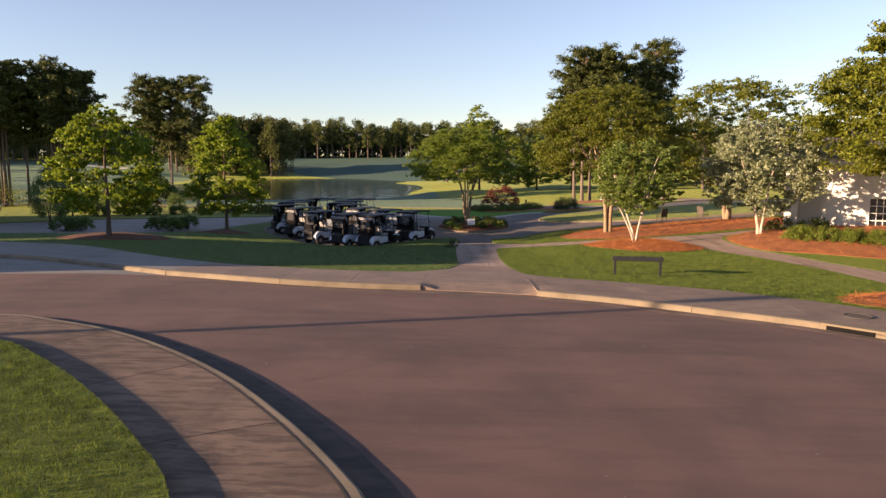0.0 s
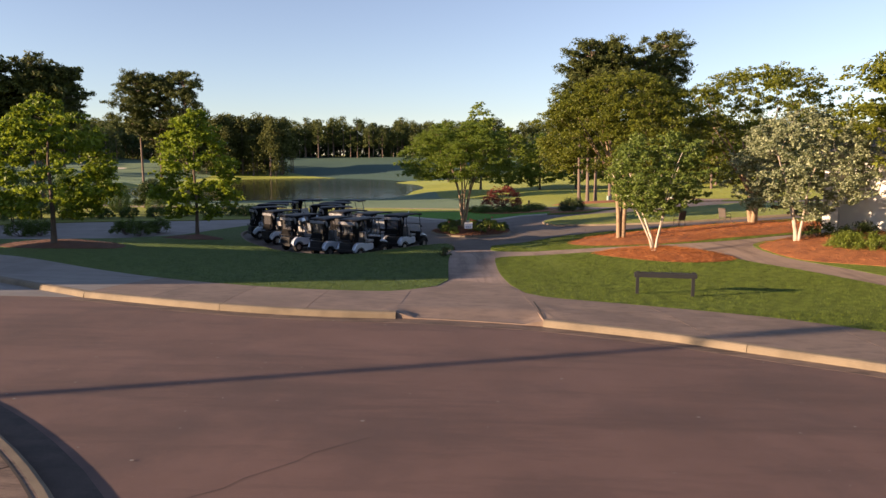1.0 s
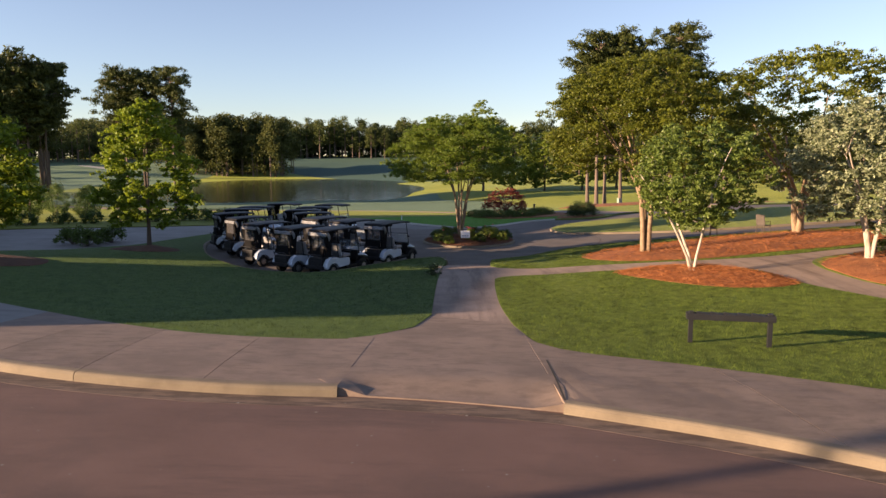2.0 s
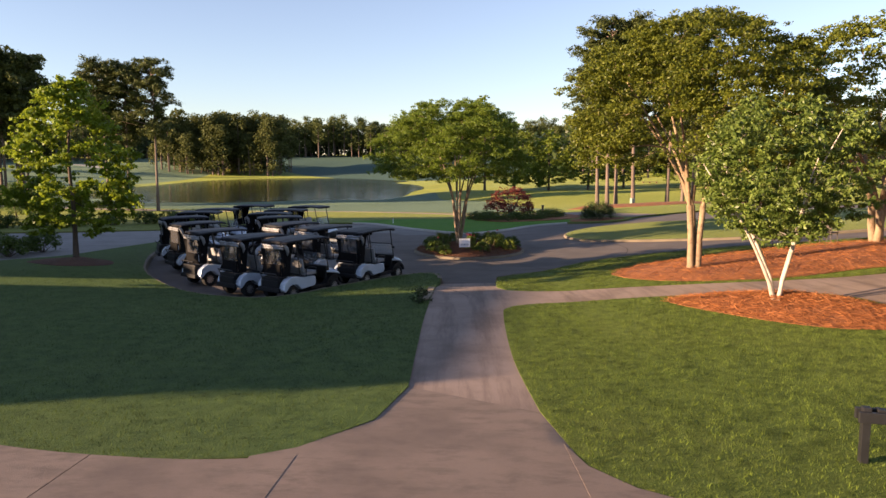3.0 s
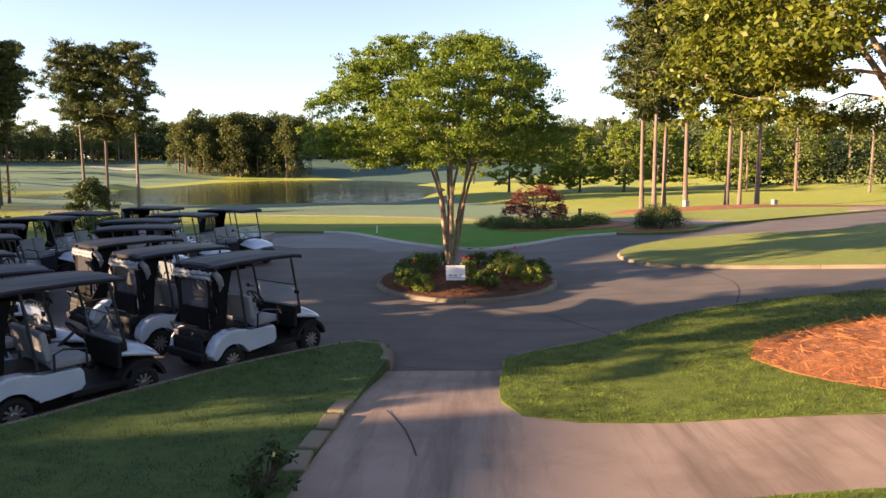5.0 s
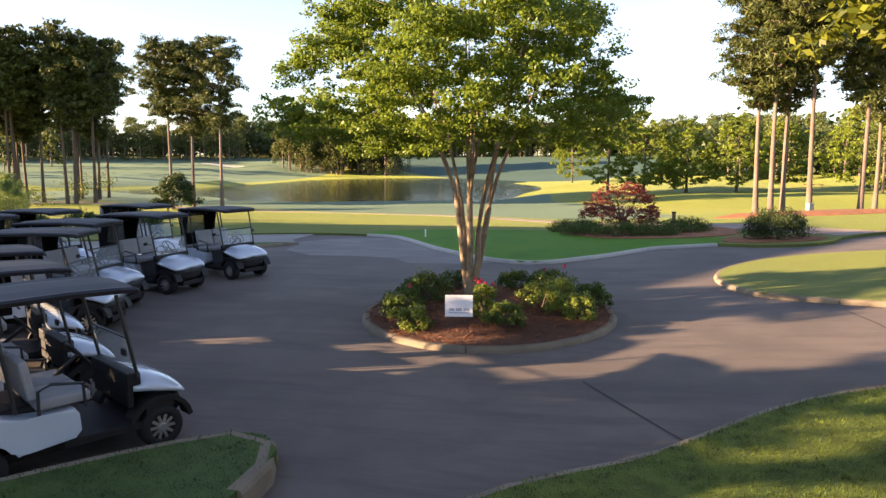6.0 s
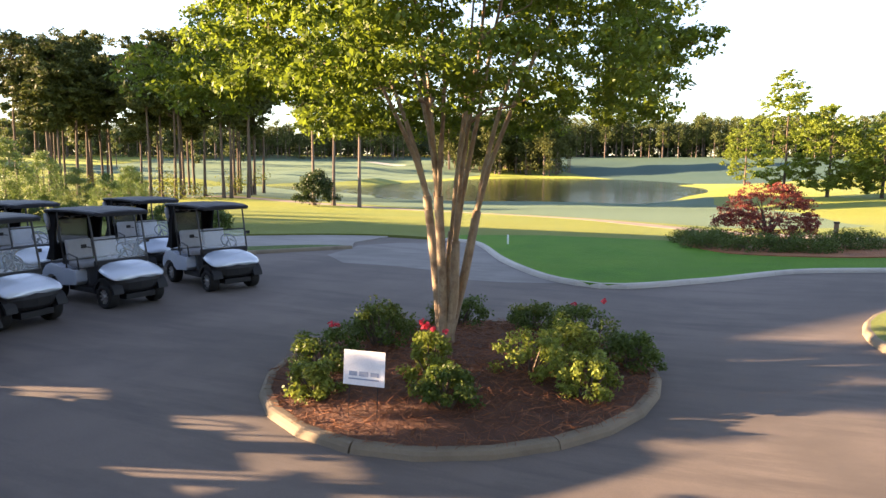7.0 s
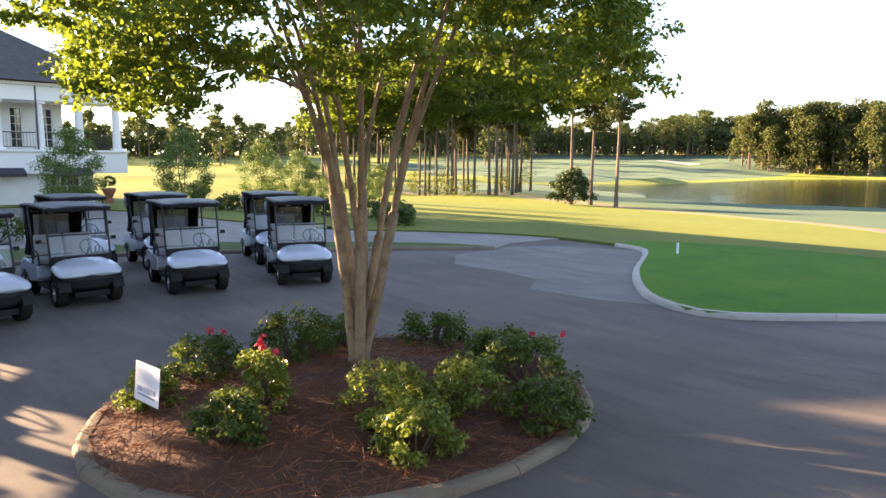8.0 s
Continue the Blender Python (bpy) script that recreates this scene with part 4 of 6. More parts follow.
def tree(name, place, label, wood_mat, leaf_mat, turn=0.0, **kw):
    root = thing(name, pose(place[0], place[1], ground_at(place[0], place[1]) + (place[2] if len(place) > 2 else 0), 0, 0, turn), label, "tree")
    wood, crown = tree_parts(**kw)
    wood.ob("trunk", wood_mat, root, smooth=True)
    crown.ob("crown", leaf_mat, root)
    return root


def pine_parts(seed, height, crown_from, radius, tufts, per, needle, trunk_r=0.2, wide=0.3, subs=6):
    rng = np.random.default_rng(seed)
    wood, crown = Geo(), Geo()
    lean = rng.normal(size=2) * 0.012 * height
    line = [(lean[0] * t * t + 0.12 * math.sin(4 * t + seed), lean[1] * t * t + 0.12 * math.cos(3 * t + seed), height * t - 0.2 * (t == 0)) for t in np.linspace(0, 1, 9)]
    wood.tube(line, [trunk_r * (1.3 if i == 0 else 1) * (1 - 0.75 * i / 8) for i in range(9)], 8)
    L = np.array(line)
    ends, size = [], []
    for k in range(tufts):
        h = crown_from + (1 - crown_from) * (k + rng.random()) / tufts
        u = (h - crown_from) / (1 - crown_from)
        env = radius * (0.45 + 0.75 * math.sin(math.pi * min(1.0, 0.1 + u * 0.72)) ** 0.7) * (0.8 + 0.3 * math.sin(u * 19 + seed) + 0.2 * math.sin(2.4 * k + seed))
        a = k * 2.4 + rng.random()
        r = env * (0.35 + 0.7 * rng.random())
        z = height * h
        c = np.array([np.interp(h, np.linspace(0, 1, 9), L[:, i]) for i in range(3)])
        c[2] = z - 0.12 * r
        g = c + np.array((r * math.cos(a), r * math.sin(a), 0.22 * r + 0.3))
        wood.tube([c, c + (g - c) * 0.5 + np.array((0, 0, 0.05)), g], [0.05 + 0.02 * r, 0.04, 0.015], 4)
        ends.append(g)
        size.append(radius * (0.22 + 0.16 * rng.random()))
        if r > env * 0.6:
            ends.append(c + (g - c) * 0.6 + rng.normal(size=3) * 0.2)
            size.append(radius * 0.2)
    ends, size = np.array(ends), np.array(size)
    crown.quads(spray_quads(rng, ends, np.stack([size, size, size * 0.42], 1), subs, per, needle, needle * wide, 0.5, 0.0, 0.62))
    return wood, crown


def shrub_parts(seed, rx, ry, h, clusters, per, leaf, lift=0.0):
    rng = np.random.default_rng(seed)
    wood, crown = Geo(), Geo()
    a, u = rng.random(clusters) * math.tau, rng.random(clusters)
    hh = rng.random(clusters)
    env = np.sqrt(np.maximum(0.05, 1 - (hh * 0.95) ** 2.2)) * (1 + 0.15 * np.sin(3 * a + seed))
    p = np.stack([rx * env * np.cos(a) * (0.55 + 0.45 * u), ry * env * np.sin(a) * (0.55 + 0.45 * u), lift + h * (0.15 + 0.8 * hh)], 1)
    for q in p[: min(14, clusters)]:
        wood.tube([(q[0] * 0.1, q[1] * 0.1, -0.05), q * np.array((0.6, 0.6, 0.55)), q], [0.018, 0.012, 0.005], 4)
    s = 0.28 * (rx + ry) / 2 * (0.7 + 0.6 * rng.random(clusters))
    crown.quads(leaf_quads(rng, p, np.stack([s, s, s * 0.8], 1), per, leaf, leaf * 0.55, 0.5))
    return wood, crown


def shrub(name, x, y, label, mat, seed, rx, ry, h, clusters=30, per=30, leaf=0.07, z=None, turn=0, lift=0.0, group=""):
    root = thing(name, pose(x, y, ground_at(x, y) if z is None else z, 0, 0, turn), label, "shrub", group)
    wood, crown = shrub_parts(seed, rx, ry, h, clusters, per, leaf, lift)
    wood.ob("stem", M_DARKBARK, root)
    crown.ob("foliage", mat, root)
    return root


# the island's crape myrtle
island_z = float(island_level(2.1, 46.75)[0])
_t = tree("crape_myrtle", (1.55, 47.05, 0.0), "multi-stemmed crape myrtle with peeling tan bark and fresh green crown", M_BARK, L_MYRTLE, turn=0, shift=(-0.22, 0.0),
          seed=4, height=6.5, base=3.25, radius=3.25, stems=6, limbs=2, fan=0.48, tips=300, cluster=0.5, sprays=13, per=44, leaf=0.068, spread=0.29, dome=0.55, trunk_r=0.062, flat=0.42, shape="umbrella", long=0.55)
_t.location.z = island_z + 0.18

# maples on the left lawn
tree("maple", (-15.9, 33.2, 0.15), "young maple with bright yellow-green conical crown on the lawn", M_DARKBARK, L_MAPLE, seed=11, height=6.4, base=1.35, radius=2.45, stems=1, tips=150, cluster=0.5, sprays=9, per=24, leaf=0.13, shape="egg", trunk_r=0.11, flat=0.6, long=0.75)
tree("maple", (-12.9, 41.6, 0.15), "young maple with bright yellow-green narrow crown on the lawn", M_DARKBARK, L_MAPLE, seed=12, height=6.8, base=1.3, radius=2.05, stems=1, tips=140, cluster=0.5, sprays=9, per=22, leaf=0.13, shape="egg", trunk_r=0.1, flat=0.6, long=0.75)
# crape myrtles and pale-barked trees on the straw beds
tree("crape_myrtle", (8.85, 37.5, 0.18), "multi-stemmed crape myrtle with smooth tan stems and olive crown", M_BARK, L_OLIVE, turn=70, seed=21, height=7.9, base=3.55, radius=3.6, stems=3, limbs=3, tips=350, cluster=0.56, sprays=12, per=36, leaf=0.085, spread=0.33, trunk_r=0.1, flat=0.45, shape="umbrella", long=0.55)
tree("river_birch", (8.7, 31.6, 0.18), "small multi-stemmed tree with white bark and fresh green leaves", M_BIRCH, L_BIRCH, seed=22, height=4.75, base=1.65, radius=1.75, stems=4, tips=170, cluster=0.37, sprays=9, per=30, leaf=0.09, spread=0.5, bow=1.25, trunk_r=0.055, flat=0.7, shape="ball")
tree("river_birch", (14.5, 32.0, 0.12), "multi-stemmed tree with pale bark, sun glint in its leaf colour", M_BIRCH, L_GLINT, seed=23, height=5.3, base=1.25, radius=2.55, stems=4, tips=230, cluster=0.42, sprays=9, per=26, leaf=0.105, spread=0.42, bow=1.4, trunk_r=0.075, flat=0.7, shape="ball")
tree("crape_myrtle", (16.7, 41.2, 0.12), "tall crape myrtle with tan stems and olive crown", M_BARK, L_OLIVE, seed=24, height=8.3, base=2.6, radius=4.4, stems=3, limbs=3, tips=210, cluster=0.62, sprays=9, per=24, leaf=0.13, spread=0.3, trunk_r=0.13, flat=0.5, shape="umbrella")
tree("oak", (19.2, 26.6), "broad dark green tree leaning over the white building", M_DARKBARK, L_OLIVE, seed=26, height=10.2, base=3.7, radius=4.9, stems=1, tips=300, cluster=0.85, sprays=11, per=32, leaf=0.15, shape="egg", trunk_r=0.16, flat=0.4)
# red maple and clipped shrubs
_t = tree("japanese_maple", (5.6, 67.2), "low spreading dark red Japanese maple in a shrub bed", M_DARKBARK, L_RED, seed=31, height=2.3, base=0.45, radius=1.6, stems=3, limbs=3, tips=120, cluster=0.4, sprays=8, per=18, leaf=0.075, spread=0.5, trunk_r=0.06, flat=0.4, shape="umbrella")
for _i, (_x, _y) in enumerate([(3.9, 64.0), (5.3, 63.2), (6.8, 63.0), (3.4, 65.8), (8.1, 64.2)]):
    shrub("low_shrub", _x, _y, "low spreading green juniper under the red maple", L_SHRUB, 40 + _i, 1.15, 1.0, 0.5, 60, 90, 0.06, group="low shrubs by the red maple")
shrub("round_shrub", 10.4, 59.3, "dense dark clipped round shrub in a small bed", L_DARK, 51, 1.05, 1.0, 1.0, 90, 130, 0.06)

# tall pines
PINES = [pine_parts(60 + i, 1.0 * h, c, r, 62, 30, 0.5, 0.24, 0.24) for i, (h, c, r) in enumerate([(20, 0.48, 3.7), (22, 0.5, 4.0), (20.5, 0.46, 3.6), (21, 0.58, 3.8)])]
PINES += [pine_parts(70 + i, h, c, r, 50, 17, 0.65, 0.22, 0.32) for i, (h, c, r) in enumerate([(20, 0.54, 3.8), (22, 0.58, 4.1), (18.5, 0.5, 3.5), (21, 0.56, 3.8)])]
PINE_OBS = {}


def pine(x, y, k, s=1.0, turn=0.0, label="tall pine with bare trunk and high dark crown", group="tall pines on the course"):
    m = pose(x, y, ground_at(x, y), 0, 0, turn)
    if k not in PINE_OBS:
        root = thing("pine", m, label, "tree", group)
        PINES[k][0].ob("trunk", M_PINEBARK if k < 4 else M_DARKBARK, root, smooth=True)
        PINES[k][1].ob("crown", L_PINE, root)
        PINE_OBS[k] = root
        root.scale = (s, s, s)
        return root
    root = copy_thing(PINE_OBS[k], m)
    root.scale = (s, s, s)
    root["label"] = label
    return root


for _i, (_x, _y, _s) in enumerate([(17.2, 92.5, 0.86), (18.0, 91.2, 0.87), (19.5, 93.6, 0.86), (20.9, 91.6, 0.9), (24.9, 92.9, 0.88), (28.4, 95.0, 0.94), (31.5, 108, 0.92)]):
    pine(_x, _y, _i % 4, _s, _i * 47, "tall pine with pinkish bare trunk in a straw bed", "pines by the path")
for _i, (_x, _y, _s) in enumerate([(-38.7, 110.7, 0.9), (-43.2, 112.0, 0.95), (-45.6, 111.2, 0.93)]):
    pine(_x, _y, (_i + 1) % 4, _s, _i * 71, "tall slender pine standing by the lake", "pines by the lake")
_rng = np.random.default_rng(77)
for _i in range(40):
    _u, _w = _rng.random(), _rng.random()
    pine(-59.5 - 34 * _u - 6 * _w, 122 - 14 * _u + 17 * _w - 6, 4 + _i % 4, 0.88 + 0.2 * _rng.random(), _i * 53, "tall pine in a shaded stand beside the fairway", "pine stand by the fairway")
shrub("holly_bush", -43.4, 108.6, "dark holly bush at the foot of the pines", L_DARK, 71, 2.5, 2.3, 4.3, 60, 110, 0.26)


# ---- far woods ----
def wood_tree(rng, kind, lod, leaf=1.3):
    """A tree of the far woods: a bare bole and a full rounded crown of many small clumps."""
    wood, crown = Geo(), Geo()
    tall, low, r = (20.0, 0.34, 4.6) if kind == "pine" else (16.5, 0.12, 5.2)
    wood.tube([(0, 0, -0.3), (0.1, 0.05, tall * 0.5), (0.0, 0.1, tall * 0.93)], [0.3, 0.24, 0.08], 6)
    u, a = rng.random(14 * lod) ** 0.85, rng.random(14 * lod) * math.tau
    w = np.sqrt(np.maximum(0.02, 1 - np.abs(2 * u - 0.85) ** 2.2 / 1.5)) * r * (0.3 + 0.5 * rng.random(len(u)))
    p = np.stack([w * np.cos(a), w * np.sin(a), tall * (low + (0.99 - low) * u)], 1)
    s = r * (0.3 + 0.2 * rng.random(len(u)))
    crown.quads(leaf_quads(rng, p, np.stack([s, s, s * 0.75], 1), 36, leaf, leaf * 0.7, 0.5, 0.4))
    return wood.arrays(), crown.arrays()


def woods(name, spots, label, seed, lod=1, mat=None, mix=0.35, tall=1.0, leaf=1.3):
    """Many trees a long way off, joined: trunks and crowns."""
    rng = np.random.default_rng(seed)
    kinds = [wood_tree(rng, "pine", lod, leaf) for _ in range(4)] + [wood_tree(rng, "leaf", lod, leaf) for _ in range(3)]
    root = thing(name, Matrix(), label, "woods", kind="stuff")
    sets = ([], []), ([], [])
    n = [0, 0]
    zs = ground([q[0] for q in spots], [q[1] for q in spots])
    for (x, y), z in zip(spots, zs):
        k = kinds[int(rng.integers(4)) if rng.random() > mix else 4 + int(rng.integers(3))]
        a, s = rng.random() * math.tau, (0.72 + 0.42 * rng.random()) * tall
        for j in (0, 1):
            v, f = k[j]
            q = np.stack([(v[:, 0] * math.cos(a) - v[:, 1] * math.sin(a)) * s + x, (v[:, 0] * math.sin(a) + v[:, 1] * math.cos(a)) * s + y, v[:, 2] * s + z], 1)
            sets[j][0].append(q)
            sets[j][1].extend([tuple(i + n[j] for i in t) for t in f])
            n[j] += len(v)
    add_mesh("trunks", np.concatenate(sets[0][0]).tolist(), sets[0][1], M_PINEBARK, root)
    add_mesh("crowns", np.concatenate(sets[1][0]).tolist(), sets[1][1], mat or L_WOOD, root)
    return root


def arc(a0, a1, r0, r1, step, seed, jitter=6.0):
    """Spots between two bearings and two distances from the yard."""
    rng = np.random.default_rng(seed)
    out = []
    for r in np.arange(r0, r1 + 0.1, step * 1.5):
        n = max(2, int(math.radians(a1 - a0) * r / step))
        for i in range(n):
            a = math.radians(a0 + (a1 - a0) * (i + rng.random() * 0.8) / n)
            q = r + rng.normal() * jitter * 0.5
            out.append((q * math.sin(a), 40 + q * math.cos(a)))
    return out


rng = np.random.default_rng(5)


def thicket(name, spots, label, seed, high=5.0, mat=None, leaf=None, per=75):
    """Dense leaf clumps between and behind the trunks, joined: undergrowth and dark backing of woods."""
    rng = np.random.default_rng(seed)
    zs = ground([q[0] for q in spots], [q[1] for q in spots])
    c = np.array([(x, y, z + high * (0.1 + 0.7 * rng.random())) for (x, y), z in zip(spots, zs)])
    r = np.stack([np.full(len(c), high * 0.55), np.full(len(c), high * 0.55), np.full(len(c), high * 0.45)], 1) * (0.7 + 0.6 * rng.random((len(c), 1)))
    g = Geo()
    leaf = leaf or (2.0 if high > 8 else 1.4)
    g.quads(leaf_quads(rng, c, r, per, leaf, leaf * 0.8, 0.4))
    root = thing(name, Matrix(), label, "undergrowth", kind="stuff")
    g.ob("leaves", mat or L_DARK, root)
    return root


grove = [(-79 - 50 * u + 6 * v, 322 + 26 * v) for u, v in rng.random((84, 2))]
woods("pine_grove", grove, "dense mixed grove with sunlit trunks on the far lake shore", 1, 3, mat=L_GROVE, mix=0.35, tall=1.2, leaf=0.75)
woods("far_woods", arc(-30, 18, 420, 462, 5.4, 2), "long dark pine wood on the far hill", 2, 2, mix=0.3, tall=1.08, leaf=0.75)
woods("far_woods", arc(-60, -27, 380, 416, 6.0, 3), "dark mixed wood behind the fairway", 3, 2, mix=0.4, tall=1.0, leaf=0.75)
woods("far_woods", arc(-96, -60, 310, 350, 8.0, 4), "hazy mixed wood beyond the clubhouse lawns", 4, 1, mix=0.6, tall=0.85)
woods("side_woods", arc(12, 62, 195, 225, 7.5, 6), "mixed green wood along the fairway", 6, 2, mix=0.65, tall=0.95, leaf=0.6)
woods("side_woods", arc(23, 37, 112, 134, 6.5, 8), "dark dense wood close beside the fairway", 8, 3, mix=0.7, tall=0.8, leaf=0.42)
# Added dark backing: its leaf colour stands in for shade among the trunks.
thicket("undergrowth", arc(23, 37, 128, 140, 4.0, 29), "dark leaf mass standing in for the near wood's shaded depth", 29, 9.0, L_DARK, 0.7, 160)
woods("side_woods", arc(62, 100, 120, 150, 12.0, 7), "mixed green wood beside the fairway", 7, 1, mix=0.6, tall=0.95)
woods("far_woods", arc(250, 264, 150, 190, 8.0, 9), "mixed wood behind the clubhouse", 9, 1, mix=0.5, tall=0.6)
woods("far_woods", [(-215 + 16 * math.sin(k * 2.3), 128 + 13 * k + 5 * math.sin(k * 5.1)) for k in range(14)], "line of tall pines along the left fairway", 31, 1, mix=0.2, tall=0.95)
# single broad trees on the right-hand fairway
for _i, (_x, _y, _h, _r) in enumerate([(7.8, 155, 19, 4.4), (13.4, 152, 13.5, 4.6), (20.2, 153, 12, 4.2), (27.3, 150, 13, 4.6), (45, 150, 14, 5.5), (36, 158, 12, 4.5), (56, 152, 14, 5.5), (1.0, 210, 15, 5)]):
    tree("broad_tree", (_x, _y), "rounded bright green tree at the edge of the fairway", M_DARKBARK, L_BROAD, seed=90 + _i, height=_h, base=2.0, radius=_r, stems=1, tips=90, cluster=1.15, sprays=9, per=26, leaf=0.27, shape="egg", trunk_r=0.22, flat=0.6, long=0.7)

# The tall L_DARK masses are added backing, coloured as the woods' shaded depth.
thicket("undergrowth", arc(-62, 18, 452, 475, 5.5, 21), "dark leaf mass standing in for the far wood's shaded depth", 21, 13.0, L_DARK)
thicket("undergrowth", arc(-62, -24, 412, 424, 5.0, 28), "dark leaf mass with the shaded depth of the wood in its colour", 28, 14.0, L_DARK, 1.4, 80)
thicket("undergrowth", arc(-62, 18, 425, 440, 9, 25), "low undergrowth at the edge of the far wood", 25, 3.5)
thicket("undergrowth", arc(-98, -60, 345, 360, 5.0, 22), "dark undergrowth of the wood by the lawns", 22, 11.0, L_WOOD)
thicket("undergrowth", arc(8, 66, 222, 240, 4.0, 23), "dark leaf mass standing in for shaded depth by the fairway", 23, 15.0, L_DARK)
thicket("undergrowth", arc(60, 262, 120, 140, 8.0, 24), "dark undergrowth behind the drive", 24, 10.0, L_WOOD)
thicket("undergrowth", [(-62 - 30 * u, 108 + 16 * v) for u, v in np.random.default_rng(12).random((18, 2))], "olive-green saplings between the pines", 27, 3.8, L_OLIVE, 0.2, 300)
thicket("undergrowth", [(-131 + 48 * u, 348 + 12 * v) for u, v in rng.random((34, 2))], "dark undergrowth in the pine grove", 26, 4.5)


# ---- golf carts ----
def box(bm, cx, cy, cz, sx, sy, sz, m=None, bevel=0.0, seg=2):
    r = bmesh.ops.create_cube(bm, size=1.0, matrix=(m or Matrix()) @ Matrix.Translation((cx, cy, cz)) @ Matrix.Diagonal((sx, sy, sz, 1)))
    if bevel:
        es = list({e for v in r["verts"] for e in v.link_edges})
        bmesh.ops.bevel(bm, geom=es, offset=bevel, segments=seg, profile=0.6, affect="EDGES")


def made(*boxes, bevel=0.0):
    bm = bmesh.new()
    for b in boxes:
        box(bm, *b, bevel=bevel)
    return bm


def prism(outline, y0, y1, bevel=0.0):
    """A side outline (x, z) drawn out from y0 to y1."""
    bm = bmesh.new()
    a = [bm.verts.new((x, y0, z)) for x, z in outline]
    b = [bm.verts.new((x, y1, z)) for x, z in outline]
    fa, fb = bm.faces.new(a), bm.faces.new(b[::-1])
    for i in range(len(a)):
        j = (i + 1) % len(a)
        bm.faces.new((a[j], a[i], b[i], b[j]))
    if bevel:
        bmesh.ops.bevel(bm, geom=list(fa.edges) + list(fb.edges), offset=bevel, segments=2, profile=0.6, affect="EDGES")
    return bm


def loft(rows, closed_ends=True):
    bm = bmesh.new()
    vs = [[bm.verts.new(q) for q in r] for r in rows]
    n = len(rows[0])
    for a, b in zip(vs, vs[1:]):
        for i in range(n):
            bm.faces.new((a[i], a[(i + 1) % n], b[(i + 1) % n], b[i]))
    if closed_ends:
        bm.faces.new(vs[0][::-1])
        bm.faces.new(vs[-1])
    return bm


def bar(*lines, r=0.018, sides=6):
    g = Geo()
    for ln in lines:
        g.tube(ln, [r] * len(ln), sides)
    return g


def ring(rad, r, n=24, sides=6):
    pts = [(rad * math.cos(i * math.tau / n), rad * math.sin(i * math.tau / n), 0) for i in range(n + 1)]
    g = Geo()
    g.tube(pts, [r] * (n + 1), sides)
    return g


def wheel(parent, x, y, side):
    """Tyre and alloy rim; the axle lies across the cart."""
    root = new("wheel")
    root.parent = parent
    root.location = (x, y, 0.228)
    prof = [(0.135, -0.085), (0.16, -0.1), (0.205, -0.098), (0.224, -0.08), (0.228, -0.04), (0.228, 0.04), (0.224, 0.08), (0.205, 0.098), (0.16, 0.1), (0.135, 0.085)]
    rows = []
    for i in range(24):
        a = i * math.tau / 24
        rows.append([(r * math.cos(a), w, r * math.sin(a)) for r, w in prof])
    part("tyre", loft(rows + rows[:1], False), M_RUBBER, root, smooth=True)
    bm = bmesh.new()
    for i in range(10):
        a = i * math.tau / 10
        box(bm, 0.08, 0, 0, 0.12, 0.016, 0.032, Matrix.Translation((0, 0.074 * side, 0)) @ Matrix.Rotation(a, 4, "Y"))
    bmesh.ops.create_cone(bm, cap_ends=True, segments=16, radius1=0.05, radius2=0.035, depth=0.04, matrix=Matrix.Translation((0, 0.08 * side, 0)) @ Matrix.Rotation(radians(90), 4, "X"))
    rim = part("rim", bm, M_CHROME, root, "silver alloy rim with spokes")
    g = Geo()
    g.tube([(0, -0.07, 0), (0, 0.05 * side + 0.001, 0)], [0.136, 0.136], 20)
    g.ob("hub", M_BLACK, root)
    return root


